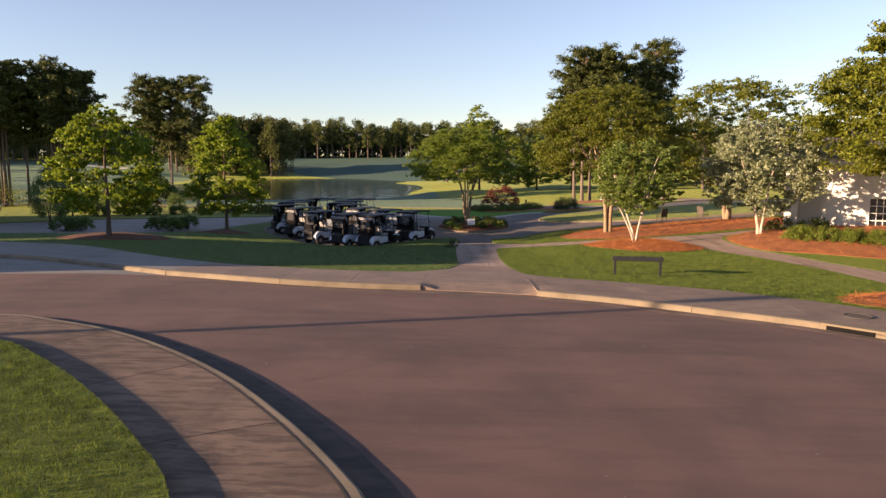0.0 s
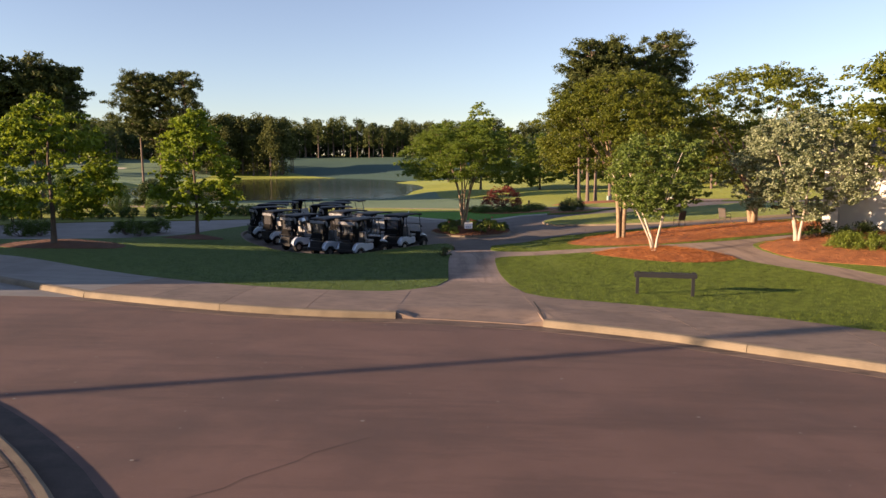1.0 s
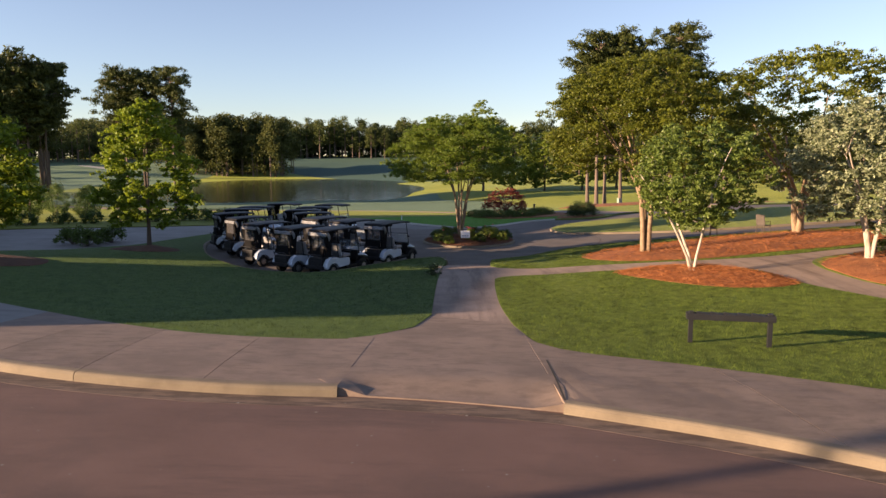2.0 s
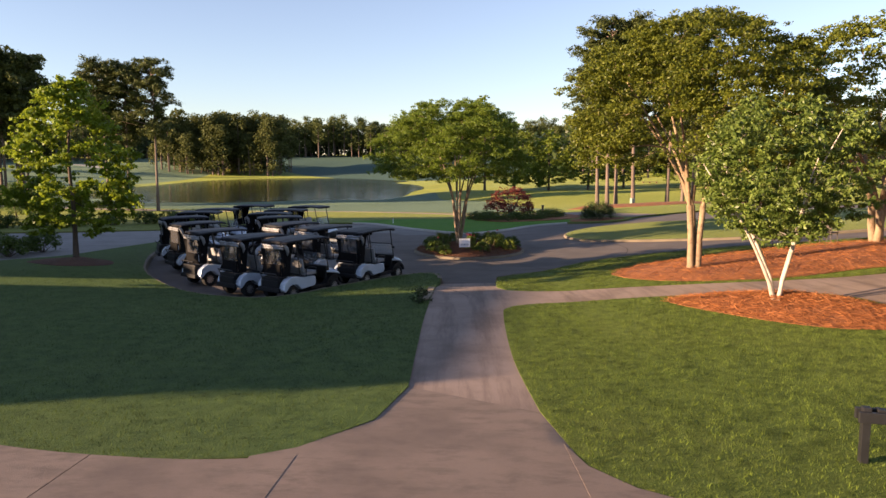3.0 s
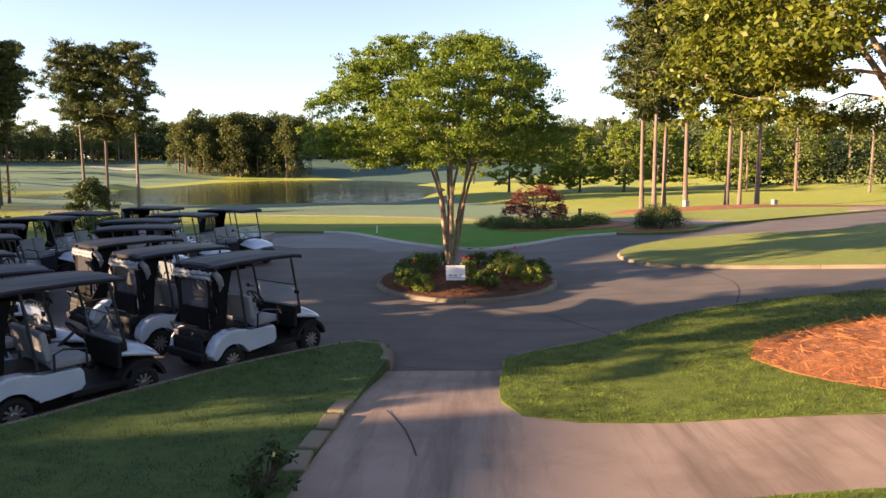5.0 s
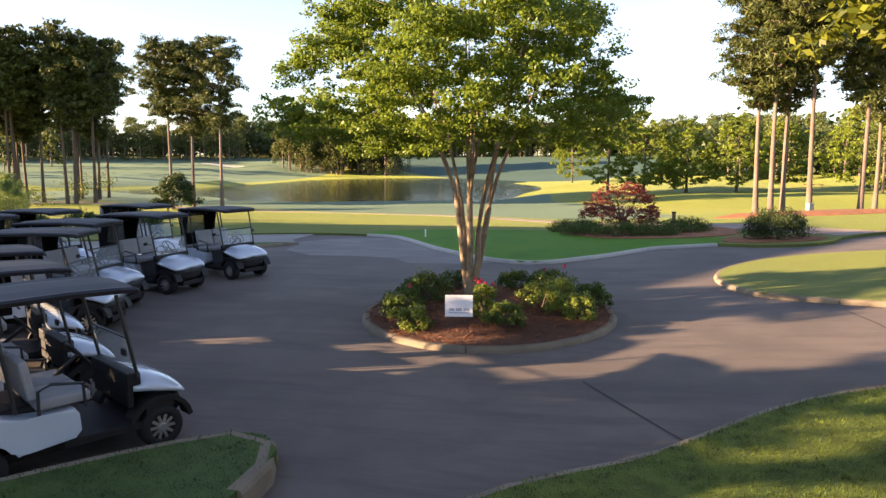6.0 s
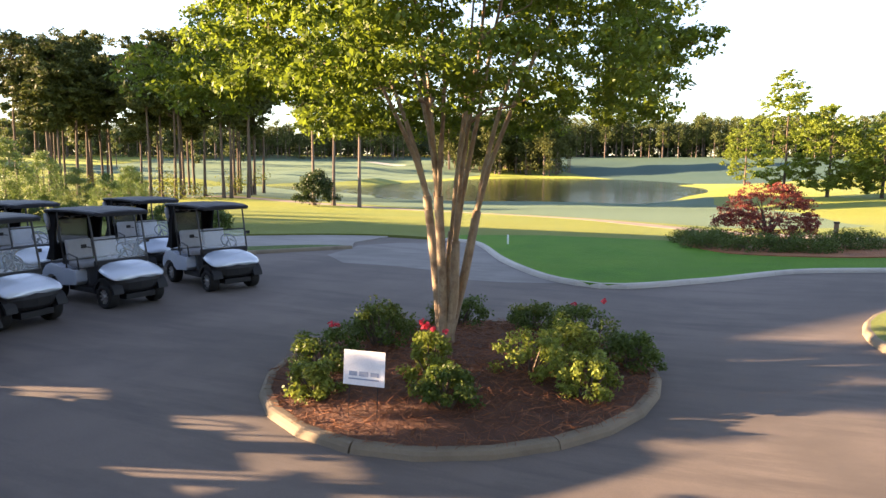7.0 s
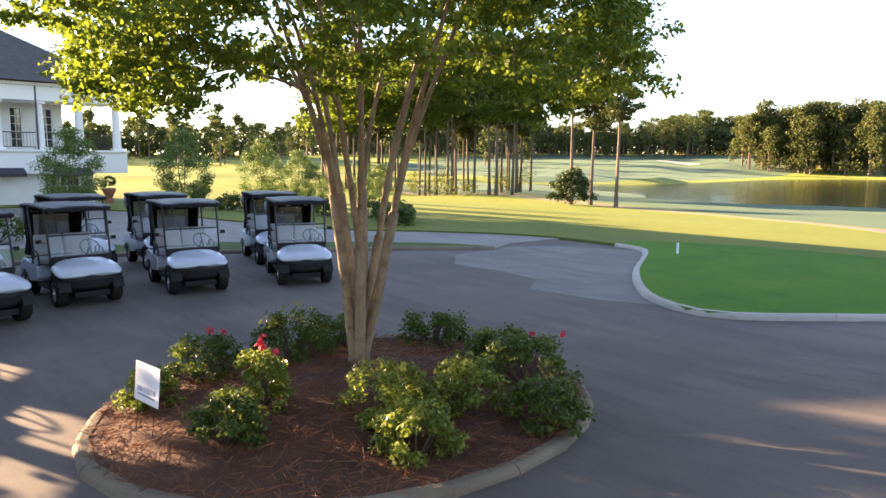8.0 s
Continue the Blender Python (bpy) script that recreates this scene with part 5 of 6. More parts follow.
def golf_cart(m):
    root = thing("golf_cart", m, "silver golf cart with black roof and grey seats parked in shade", "golf cart", "parked golf carts")
    # rear body: fenders with wheel arches and rocker
    arch = [(-0.84 + 0.31 * math.cos(radians(a)), 0.23 + 0.31 * math.sin(radians(a))) for a in range(0, 181, 15)]
    side = [(-1.17, 0.30), (-1.23, 0.38), (-1.18, 0.55), (-1.06, 0.67), (-0.90, 0.725), (-0.70, 0.72), (-0.48, 0.665), (-0.30, 0.64), (-0.02, 0.66), (0.02, 0.60), (0.03, 0.43), (-0.03, 0.36), (-0.46, 0.33)]
    bm = prism(side + arch[1:-1], -0.59, -0.36, 0.03)
    bm2 = prism(side + arch[1:-1], 0.36, 0.59, 0.03)
    part("fender", bm, M_BODY, root)
    part("fender", bm2, M_BODY, root)
    part("rear_deck", made((-0.78, 0, 0.60, 0.98, 0.74, 0.24), (-1.16, 0, 0.52, 0.26, 0.74, 0.22), bevel=0.03), M_PLASTIC, root)
    part("seat_base", made((-0.16, 0, 0.50, 0.48, 0.74, 0.38), bevel=0.03), M_SEATBASE, root)
    part("floor", made((0.42, 0, 0.30, 1.1, 1.08, 0.08), (0.2, 0, 0.22, 1.9, 0.6, 0.1), bevel=0.01), M_PLASTIC, root)
    # front cowl: a crowned hood that falls to the nose
    rows = []
    for x, w, zt, zb in [(0.58, 0.50, 0.85, 0.66), (0.70, 0.545, 0.835, 0.65), (0.82, 0.575, 0.805, 0.63), (0.93, 0.585, 0.765, 0.61), (1.03, 0.575, 0.715, 0.58), (1.10, 0.54, 0.66, 0.55), (1.14, 0.48, 0.605, 0.54)]:
        r = [(x, w * u, zt - (zt - zb) * (0.18 * u * u + 0.6 * abs(u) ** 6)) for u in (-1, -0.93, -0.8, -0.55, -0.25, 0, 0.25, 0.55, 0.8, 0.93, 1)]
        rows.append(r + [(x, w * 0.96, zb), (x, 0, zb - 0.02), (x, -w * 0.96, zb)])
    part("front_cowl", loft(rows), M_BODY, root, smooth=True)
    rows = []
    for y, x, zl, zh in [(-0.54, 0.98, 0.40, 0.54), (-0.46, 1.08, 0.35, 0.56), (-0.25, 1.15, 0.30, 0.56), (0, 1.17, 0.29, 0.56), (0.25, 1.15, 0.30, 0.56), (0.46, 1.08, 0.35, 0.56), (0.54, 0.98, 0.40, 0.54)]:
        rows.append([(x - 0.3, y, zl), (x - 0.04, y, zl), (x, y, zl + 0.05), (x + 0.01, y, zh - 0.08), (x - 0.03, y, zh), (x - 0.3, y, zh)])
    part("front_bumper", loft(rows), M_PLASTIC, root)
    for s in (-1, 1):
        arc_in = [(0.84 + 0.30 * math.cos(radians(a)), 0.23 + 0.30 * math.sin(radians(a))) for a in range(10, 171, 16)]
        arc_out = [(0.84 + 0.35 * math.cos(radians(a)), 0.24 + 0.34 * math.sin(radians(a))) for a in range(170, 9, -16)]
        part("wheel_arch", prism(arc_in + arc_out, s * 0.36, s * 0.56, 0.0), M_PLASTIC, root)
        part("headlight", made((1.085, s * 0.40, 0.585, 0.06, 0.13, 0.035), bevel=0.012), M_LAMP, root, "clear headlight lens")
        for x in (-0.84, 0.84):
            wheel(root, x, s * 0.47, s)
    part("dashboard", made((0.58, 0, 0.80, 0.14, 1.04, 0.14), (0.55, 0, 0.66, 0.06, 0.98, 0.34), bevel=0.02), M_PLASTIC, root)
    # bench
    bm = bmesh.new()
    for s in (-1, 1):
        box(bm, -0.10, s * 0.265, 0.745, 0.50, 0.51, 0.11, bevel=0.04, seg=3)
    part("seat", bm, M_SEAT, root)
    bm = bmesh.new()
    for s in (-1, 1):
        box(bm, 0, s * 0.265, 0.0, 0.085, 0.50, 0.40, Matrix.Translation((-0.40, 0, 1.0)) @ Matrix.Rotation(radians(-10), 4, "Y"), bevel=0.04, seg=3)
    part("backrest", bm, M_SEAT, root)
    for s in (-1, 1):
        bar([(-0.34, s * 0.56, 0.66), (-0.34, s * 0.57, 0.90), (-0.22, s * 0.575, 0.95), (0.06, s * 0.575, 0.90), (0.08, s * 0.56, 0.66)], r=0.017).ob("armrest", M_BLACK, root)
        bar([(0.62, s * 0.52, 0.80), (0.44, s * 0.53, 1.72)], r=0.02).ob("front_post", M_BLACK, root)
        bar([(-0.52, s * 0.50, 0.72), (-0.60, s * 0.51, 1.30), (-0.66, s * 0.51, 1.72)], r=0.02).ob("rear_post", M_BLACK, root)
    # roof, with drip lips
    rows = []
    for x, w, z in [(-1.08, 0.50, 1.735), (-1.04, 0.56, 1.765), (-0.7, 0.585, 1.79), (0.0, 0.59, 1.80), (0.48, 0.585, 1.785), (0.66, 0.56, 1.765), (0.70, 0.50, 1.74)]:
        rows.append([(x, -w, z - 0.05), (x, -w, z - 0.012), (x, -w + 0.05, z + 0.008), (x, -w + 0.16, z - 0.002), (x, -0.2, z + 0.018), (x, 0.2, z + 0.018), (x, w - 0.16, z - 0.002), (x, w - 0.05, z + 0.008), (x, w, z - 0.012), (x, w, z - 0.05)])
    part("roof", loft(rows), M_ROOF, root, "black moulded plastic roof")
    # two-part windscreen with its bars
    a, b, c = (0.60, 0.86), (0.535, 1.25), (0.455, 1.71)
    for (p, q) in ((a, b),):
        bm = bmesh.new()
        f = bm.faces.new([bm.verts.new((p[0], -0.50, p[1])), bm.verts.new((p[0], 0.50, p[1])), bm.verts.new((q[0], 0.50, q[1])), bm.verts.new((q[0], -0.50, q[1]))])
        bmesh.ops.solidify(bm, geom=[f], thickness=0.006)
        w = part("windscreen", bm, M_SHIELD, root, "clear folding windscreen pane")
        w.visible_shadow = False
    for q in (a, b):
        bar([(q[0], -0.51, q[1]), (q[0], 0.51, q[1])], r=0.013, sides=5).ob("screen_bar", M_BLACK, root)
    sw = ring(0.17, 0.014)
    sw.tube([(-0.17, 0, 0), (0.17, 0, 0)], [0.014, 0.014], 5)
    sw.tube([(0, 0, 0), (0, 0, -0.35)], [0.022, 0.025], 6)
    o = sw.ob("steering_wheel", M_BLACK, root, smooth=True)
    o.matrix_basis = pose(0.30, 0.26, 0.98, 0, 52, 0)
    # club bags well and rain cover behind the bench
    bm = made((-0.72, 0, 1.69, 0.5, 0.98, 0.08), bevel=0.02)
    for s in (-1, 1):
        curtain = prism([(-0.90, 0.76), (-0.84, 1.30), (-0.74, 1.70), (-1.02, 1.72), (-1.14, 1.50), (-1.02, 1.05), (-1.20, 0.76)], s * 0.47 - 0.02, s * 0.47 + 0.02)
        tmp = bpy.data.meshes.new("curtain")
        curtain.to_mesh(tmp)
        curtain.free()
        bm.from_mesh(tmp)
        bpy.data.meshes.remove(tmp)
        box(bm, 0, s * 0.40, 0, 0.03, 0.14, 0.98, Matrix.Translation((-1.08, 0, 1.24)) @ Matrix.Rotation(radians(-3), 4, "Y"))
    box(bm, -1.13, 0, 0.92, 0.04, 0.7, 0.34)
    box(bm, -1.10, 0, 1.62, 0.04, 0.7, 0.16)
    part("bag_cover", bm, M_CANVAS, root, "black canvas club rain cover")
    part("cover_window", made((-1.10, 0, 1.30, 0.008, 0.68, 0.5)), M_VINYL, root, "clear plastic cover window").visible_shadow = False
    # rain cover flap rolled up under the roof's rear edge
    g = Geo()
    for k, (z, r, x) in enumerate(((1.63, 0.05, -1.1), (1.57, 0.035, -1.12))):
        pts = [(x + 0.012 * math.sin(7 * i + k), -0.5 + i / 19, z + 0.014 * math.sin(2.3 * i + 2 * k)) for i in range(20)]
        g.tube(pts, [r * (0.85 + 0.2 * abs(math.sin(1.7 * i + k))) for i in range(20)], 7)
    for s in (-1, 1):
        g.tube([(-1.08, s * 0.49, 1.67), (-1.02, s * 0.515, 1.58), (-0.98, s * 0.52, 1.46), (-1.0, s * 0.51, 1.36)], [0.05, 0.06, 0.045, 0.01], 6)
    g.ob("rolled_cover", M_ROLL, root, "crumpled clear vinyl cover rolled up", smooth=True)
    for s in (-1, 1):
        bar([(0.50, s * 0.54, 1.12), (0.46, s * 0.62, 1.14)], r=0.01).ob("mirror_arm", M_BLACK, root)
        part("mirror", made((0.44, s * 0.65, 1.15, 0.03, 0.10, 0.07), bevel=0.012), M_PLASTIC, root)
    bar([(-1.22, -0.36, 0.66), (-1.32, -0.36, 0.84), (-1.32, 0.36, 0.84), (-1.22, 0.36, 0.66)], r=0.015).ob("bag_rail", M_BLACK, root)
    part("rear_bumper", made((-1.29, 0, 0.36, 0.1, 0.92, 0.14), bevel=0.03), M_PLASTIC, root)
    return root


def cart_pose(x, y, heading):
    """By the ground point of the front right wheel and the heading, degrees from east."""
    a = radians(heading)
    cx, cy = x - 0.84 * math.cos(a) - 0.47 * math.sin(a), y - 0.84 * math.sin(a) + 0.47 * math.cos(a)
    return pose(cx, cy, float(lot_level(cx, cy)[0]) + 0.002, 0, 0, heading)


CARTS = [(-0.7, 39.85, 57), (-2.3, 40.85, 55), (-3.7, 42.05, 50), (-2.5, 37.3, 54), (-3.95, 38.0, 52), (-5.75, 39.8, 50), (-7.25, 42.2, 42), (-8.55, 44.2, 30),
         (-4.65, 43.85, 15), (-5.6, 45.5, 3), (-5.5, 47.5, -8), (-5.05, 49.65, -20), (-9.0, 46.4, 2), (-8.9, 48.2, -5), (-8.0, 50.65, -15)]
_first = golf_cart(cart_pose(*CARTS[0]))
for _c in CARTS[1:]:
    copy_thing(_first, cart_pose(*_c))


# ---- clubhouse ----
def wall_with_holes(x0, x1, z0, z1, holes, t=0.3):
    """A wall in the plane y = 0, outside towards -y, with rectangular openings that go through."""
    xs = sorted({x0, x1, *[h[0] for h in holes], *[h[1] for h in holes]})
    zs = sorted({z0, z1, *[h[2] for h in holes], *[h[3] for h in holes]})
    bm = bmesh.new()
    for a, b in zip(xs, xs[1:]):
        for c, d in zip(zs, zs[1:]):
            mx, mz = (a + b) / 2, (c + d) / 2
            if not any(h[0] < mx < h[1] and h[2] < mz < h[3] for h in holes):
                box(bm, mx, t / 2, mz, b - a, t, d - c)
    bmesh.ops.remove_doubles(bm, verts=bm.verts, dist=1e-4)
    seen = {}
    for f in bm.faces:
        seen.setdefault(tuple(round(q, 3) for q in f.calc_center_median()), []).append(f)
    bmesh.ops.delete(bm, geom=[f for fs in seen.values() if len(fs) > 1 for f in fs], context="FACES")
    return bm


def window(parent, x0, x1, z0, z1, cols, rows, y=0.0):
    """Framed window with glazing bars; the frame stands a little proud."""
    root = new("window")
    root.parent = parent
    cx, cz, w, h = (x0 + x1) / 2, (z0 + z1) / 2, x1 - x0, z1 - z0
    part("frame", made((x0 + 0.04, y - 0.0, cz, 0.08, 0.14, h), (x1 - 0.04, y, cz, 0.08, 0.14, h), (cx, y, z1 - 0.04, w - 0.16, 0.14, 0.08), (cx, y, z0 + 0.04, w - 0.16, 0.14, 0.08)), M_TRIM, root)
    part("sill", made((cx, y - 0.09, z0 - 0.04, w + 0.16, 0.2, 0.07)), M_TRIM, root)
    bars = [(x0 + 0.08 + (w - 0.16) * i / cols, y + 0.03, cz, 0.03, 0.04, h - 0.16) for i in range(1, cols)]
    part("glazing_bar", made(*bars, *[(cx, y + 0.032, z0 + 0.08 + (h - 0.16) * i / rows, w - 0.16, 0.036, 0.03) for i in range(1, rows)]), M_TRIM, root)
    for i in range(cols):
        for j in range(rows):
            part("pane", made((x0 + 0.08 + (w - 0.16) * (i + 0.5) / cols, y + 0.055, z0 + 0.08 + (h - 0.16) * (j + 0.5) / rows, (w - 0.16) / cols, 0.012, (h - 0.16) / rows)), M_PANE, root)
    return root


def hip_roof(x0, x1, y0, y1, z, rise, over=0.6):
    x0, x1, y0, y1 = x0 - over, x1 + over, y0 - over, y1 + over
    d = (y1 - y0) / 2
    bm = bmesh.new()
    v = [bm.verts.new(q) for q in [(x0, y0, z), (x1, y0, z), (x1, y1, z), (x0, y1, z), (x0 + d, y0 + d, z + rise), (x1 - d, y0 + d, z + rise)]]
    for f in ((0, 1, 5, 4), (1, 2, 5), (2, 3, 4, 5), (3, 0, 4), (3, 2, 1, 0)):
        bm.faces.new([v[i] for i in f])
    return bm


def long_roof(section, x0, x1):
    """A roof section (y, z) drawn out along x."""
    bm = prism(section, x0, x1)
    bmesh.ops.transform(bm, matrix=Matrix(((0, 1, 0, 0), (1, 0, 0, 0), (0, 0, 1, 0), (0, 0, 0, 1))), verts=bm.verts)
    return bm


def clubhouse():
    """Front faces the yard; x runs along the front, its end at the origin, y into the house."""
    z0 = ground_at(-38, 50)
    root = thing("clubhouse", pose(-36.2, 55.6, z0 - 0.05, 0, 0, 0), "two-storey white painted brick clubhouse with colonnaded balcony", "building")
    L, E, W = 41.8, 23.0, 33.6  # whole front; the main block ends at E, the south wing begins at W
    # local x: from the corner along the front (towards -y in the world); local -y: towards the yard
    house = new("body")
    house.parent = root
    house.matrix_basis = Matrix(((0.06, -1, 0, 0), (-1, -0.06, 0, 0), (0, 0, 1, 0), (0, 0, 0, 1)))
    low = [(1.9, 3.0, 0.0, 2.0), (6.2, 8.0, 0.7, 1.75), (10.5, 12.3, 0.0, 1.75), (15, 16.8, 0.7, 1.75), (20, 21.8, 0.7, 1.75), (26, 27.8, 0.7, 1.75), (32, 33.8, 0.7, 1.75)]
    up = [(2.4, 3.1, 3.15, 5.5), (4.0, 4.7, 3.15, 5.5), (6.6, 7.6, 3.15, 5.5), (9.6, 10.6, 3.15, 5.5), (13, 14, 3.15, 5.5), (18, 19, 3.15, 5.5), (20.9, 21.9, 3.15, 5.5)]
    part("wall", wall_with_holes(1.2, L - 0.3, -0.5, 2.75, low), M_WHITE, house)
    part("wall", wall_with_holes(1.9, E - 0.3, 2.75, 6.5, up), M_WHITE, house).location = (0, 2.6, 0)
    part("wall", wall_with_holes(W + 0.3, L - 0.3, 3.04, 7.0, [(35.5, 36.5, 3.6, 5.6), (38.8, 39.8, 3.6, 5.6)]), M_WHITE, house)
    part("wall", made((1.35, 6.5, 1.1, 0.3, 12.4, 3.2), (2.05, 8, 4.6, 0.3, 10.2, 3.8), (E - 0.15, 7.8, 4.6, 0.3, 10.0, 3.8), (E / 2 + 0.9, 13, 3.0, E - 2.2, 0.3, 7.0), (L - 0.45, 2.4, 3.3, 0.3, 4.4, 7.4), (W + 0.45, 2.4, 5.0, 0.3, 4.4, 4.0), (W / 2 + L / 2, 4.75, 3.3, L - W - 0.6, 0.3, 7.4)), M_WHITE, house)
    part("balcony_floor", made((L / 2 - 0.9, 1.1, 2.32, L - 0.6, 3.2, 1.2), (L / 2 - 0.9, 1.05, 2.98, L - 0.4, 3.4, 0.12), bevel=0.02), M_TRIM, house)
    part("entablature", made((E / 2 - 0.3, 1.0, 6.1, E, 2.6, 0.8), (E / 2 - 0.3, 1.0, 6.58, E + 0.2, 3.0, 0.16), (E / 2 + 0.8, 7.5, 6.3, E - 2, 11, 0.5), bevel=0.02), M_TRIM, house)
    part("roof", hip_roof(-0.4, E, -0.6, 13, 6.7, 4.5, 0.4), M_SHINGLE, house, "dark grey shingle hip roof")
    # low link roof and the gabled south wing
    part("roof", long_roof([(2.7, 2.8), (2.7, 3.0), (7.0, 4.1), (11.0, 3.0), (11.0, 2.8)], E + 0.1, W - 0.1), M_SHINGLE, house, "dark grey low shingle roof")
    part("wall", made(((E + 27.8) / 2, 2.6, 4.6, 27.8 - E, 0.3, 3.5), (27.65, 4.6, 4.6, 0.3, 3.7, 3.5)), M_WHITE, house)
    part("roof", long_roof([(2.2, 6.3), (4.0, 6.75), (6.4, 6.3)], E + 0.45, 28.1), M_SHINGLE, house, "dark grey shingle roof of the small annex")
    part("wall", made(((30.6 + W) / 2, 2.6, 4.7, W - 30.6, 0.3, 3.7), (30.75, 4.6, 4.7, 0.3, 3.7, 3.7)), M_WHITE, house)
    part("roof", long_roof([(2.2, 6.55), (4.0, 7.45), (6.4, 6.55)], 30.9, W + 0.8), M_SHINGLE, house, "dark grey shingle roof of the small wing")
    bm = long_roof([(-0.9, 7.0), (2.1, 8.05), (5.6, 7.0)], W, L)
    for q in bm.verts:
        if q.co.x > L - 0.1 and q.co.z > 8:
            q.co.x += 1.0
    part("roof", bm, M_SHINGLE, house, "dark grey shingle gable roof with a jutting ridge")
    for i, x in enumerate([-0.25, 1.8, 3.85, 5.9, 7.95, 10.0, 12.05, 14.1, 16.15, 18.2, 20.3, 22.3]):
        bm = bmesh.new()
        bmesh.ops.create_cone(bm, cap_ends=True, segments=16, radius1=0.24, radius2=0.2, depth=2.5, matrix=Matrix.Translation((x, 0.05, 4.34)))
        box(bm, x, 0.05, 3.1, 0.58, 0.58, 0.14)
        box(bm, x, 0.05, 5.64, 0.54, 0.54, 0.16)
        part("column", bm, M_TRIM, house, smooth=False)
    rail = Geo()
    rail.tube([(0.3, 0.05, 3.98), (L - 1.6, 0.05, 3.98)], [0.03, 0.03], 5)
    rail.tube([(0.3, 0.05, 3.2), (L - 1.6, 0.05, 3.2)], [0.02, 0.02], 5)
    for k in range(int((L - 2) / 0.16)):
        rail.tube([(0.35 + k * 0.16, 0.05, 3.2), (0.35 + k * 0.16, 0.05, 3.98)], [0.009, 0.009], 4)
    rail.ob("railing", M_BLACK, house)
    side_rail = bar([(0.1, 0.3, 3.98), (0.1, 2.7, 3.98)], *[[(0.1, 0.3 + k * 0.16, 3.05), (0.1, 0.3 + k * 0.16, 3.98)] for k in range(15)], r=0.012, sides=4)
    side_rail.ob("railing", M_BLACK, house)
    for x in (18.5, 33):
        part("pillar", made((x, 0.6, 0.8, 0.7, 0.7, 2.6), bevel=0.02), M_WHITE, house)
    for h in low:
        window(house, *h, 3, 4, 0.1)
    for h in up:
        w = window(house, *h, 2, 5, 0.1)
        w.location = (0, 2.6, 0)
    for x0, x1 in ((1.55, 3.4), (4.9, 6.4), (10.1, 12.7)):
        bm = prism([(0.0, 2.3), (-1.1, 1.75), (-1.1, 1.58), (-1.04, 1.58), (0.0, 2.1)], x0, x1)
        bmesh.ops.transform(bm, matrix=Matrix(((0, 1, 0, 0), (1, 0, 0, 0), (0, 0, 1, 0), (0, 0, 0, 1))), verts=bm.verts)
        part("awning", bm, M_AWNING, house, "dark sloping canvas awning over the doorway")
    bar([(4.05, -0.28, 6.5), (4.05, -0.3, 2.9), (3.75, -0.62, 2.5), (3.7, -0.12, 2.0), (3.7, -0.1, 0.0)], r=0.055, sides=8).ob("downpipe", M_PIPE, house)
    return root


clubhouse()


def side_building():
    """Low white brick building by the path."""
    x0, y0 = 22.94, 29.87
    z0 = ground_at(19, 33)
    root = thing("golf_shop", pose(x0, y0, z0, 0, 0, 0), "low white painted brick building with paned window", "building")
    front = new("front")
    front.parent = root
    # local x runs along the front towards the corner, local y into the house
    front.matrix_basis = Matrix(((-0.8, 0.6, 0, 0), (0.6, 0.8, 0, 0), (0, 0, 1, 0), (0, 0, 0, 1)))
    holes = [(2.95, 4.18, 0.1, 1.6), (-4.5, -3.27, 0.1, 1.6)]
    part("wall", wall_with_holes(-9, 6.0, -0.6, 3.1, holes), M_WHITE, front)
    part("wall", made((5.85, 3.2, 1.25, 0.3, 5.8, 3.7), (-8.85, 4.3, 1.25, 0.3, 8.0, 3.7), (-0.6, 8.2, 1.25, 16.2, 0.3, 3.7)), M_WHITE, front)
    part("wing", made((6.9, 1.35, 1.25, 1.8, 0.3, 3.7), (7.5, 0.85, 1.25, 0.6, 0.72, 3.7), (7.65, 4.7, 1.25, 0.3, 6.4, 3.7)), M_WHITE, front)
    part("fascia", made((-1.5, -0.25, 3.22, 15.6, 0.3, 0.3), (7.0, 0.95, 3.22, 1.9, 0.3, 0.3)), M_TRIM, front)
    part("roof", hip_roof(-9, 7.8, -0.1, 8.3, 3.38, 2.4, 0.4), M_SHINGLE, front, "dark grey shingle roof")
    for h in holes:
        window(front, *h, 4, 4, 0.06)


side_building()
for _i in range(8):
    shrub("clipped_hedge", 15.5 + 0.86 * _i, 30.2 - 0.46 * _i, "clipped green hedge shrub before the white wall", L_HEDGE, 200 + _i, 0.7, 0.62, 0.74, 80, 130, 0.05, group="hedge by the white building")
shrub("dark_shrub", 15.9, 32.9, "dark rounded shrub at the corner of the building", L_DARK, 210, 0.9, 0.8, 0.7, 30, 55, 0.08)
shrub("dark_shrub", 17.2, 32.4, "dark rounded shrub at the corner of the building", L_DARK, 211, 0.9, 0.8, 0.7, 30, 55, 0.08)


# ---- the planted island ----
def island_mound(x, y):
    return island_level(x, y) - 0.01 + 0.2 * sm(0, 2.0, -signed_far(x, y, ISLAND))


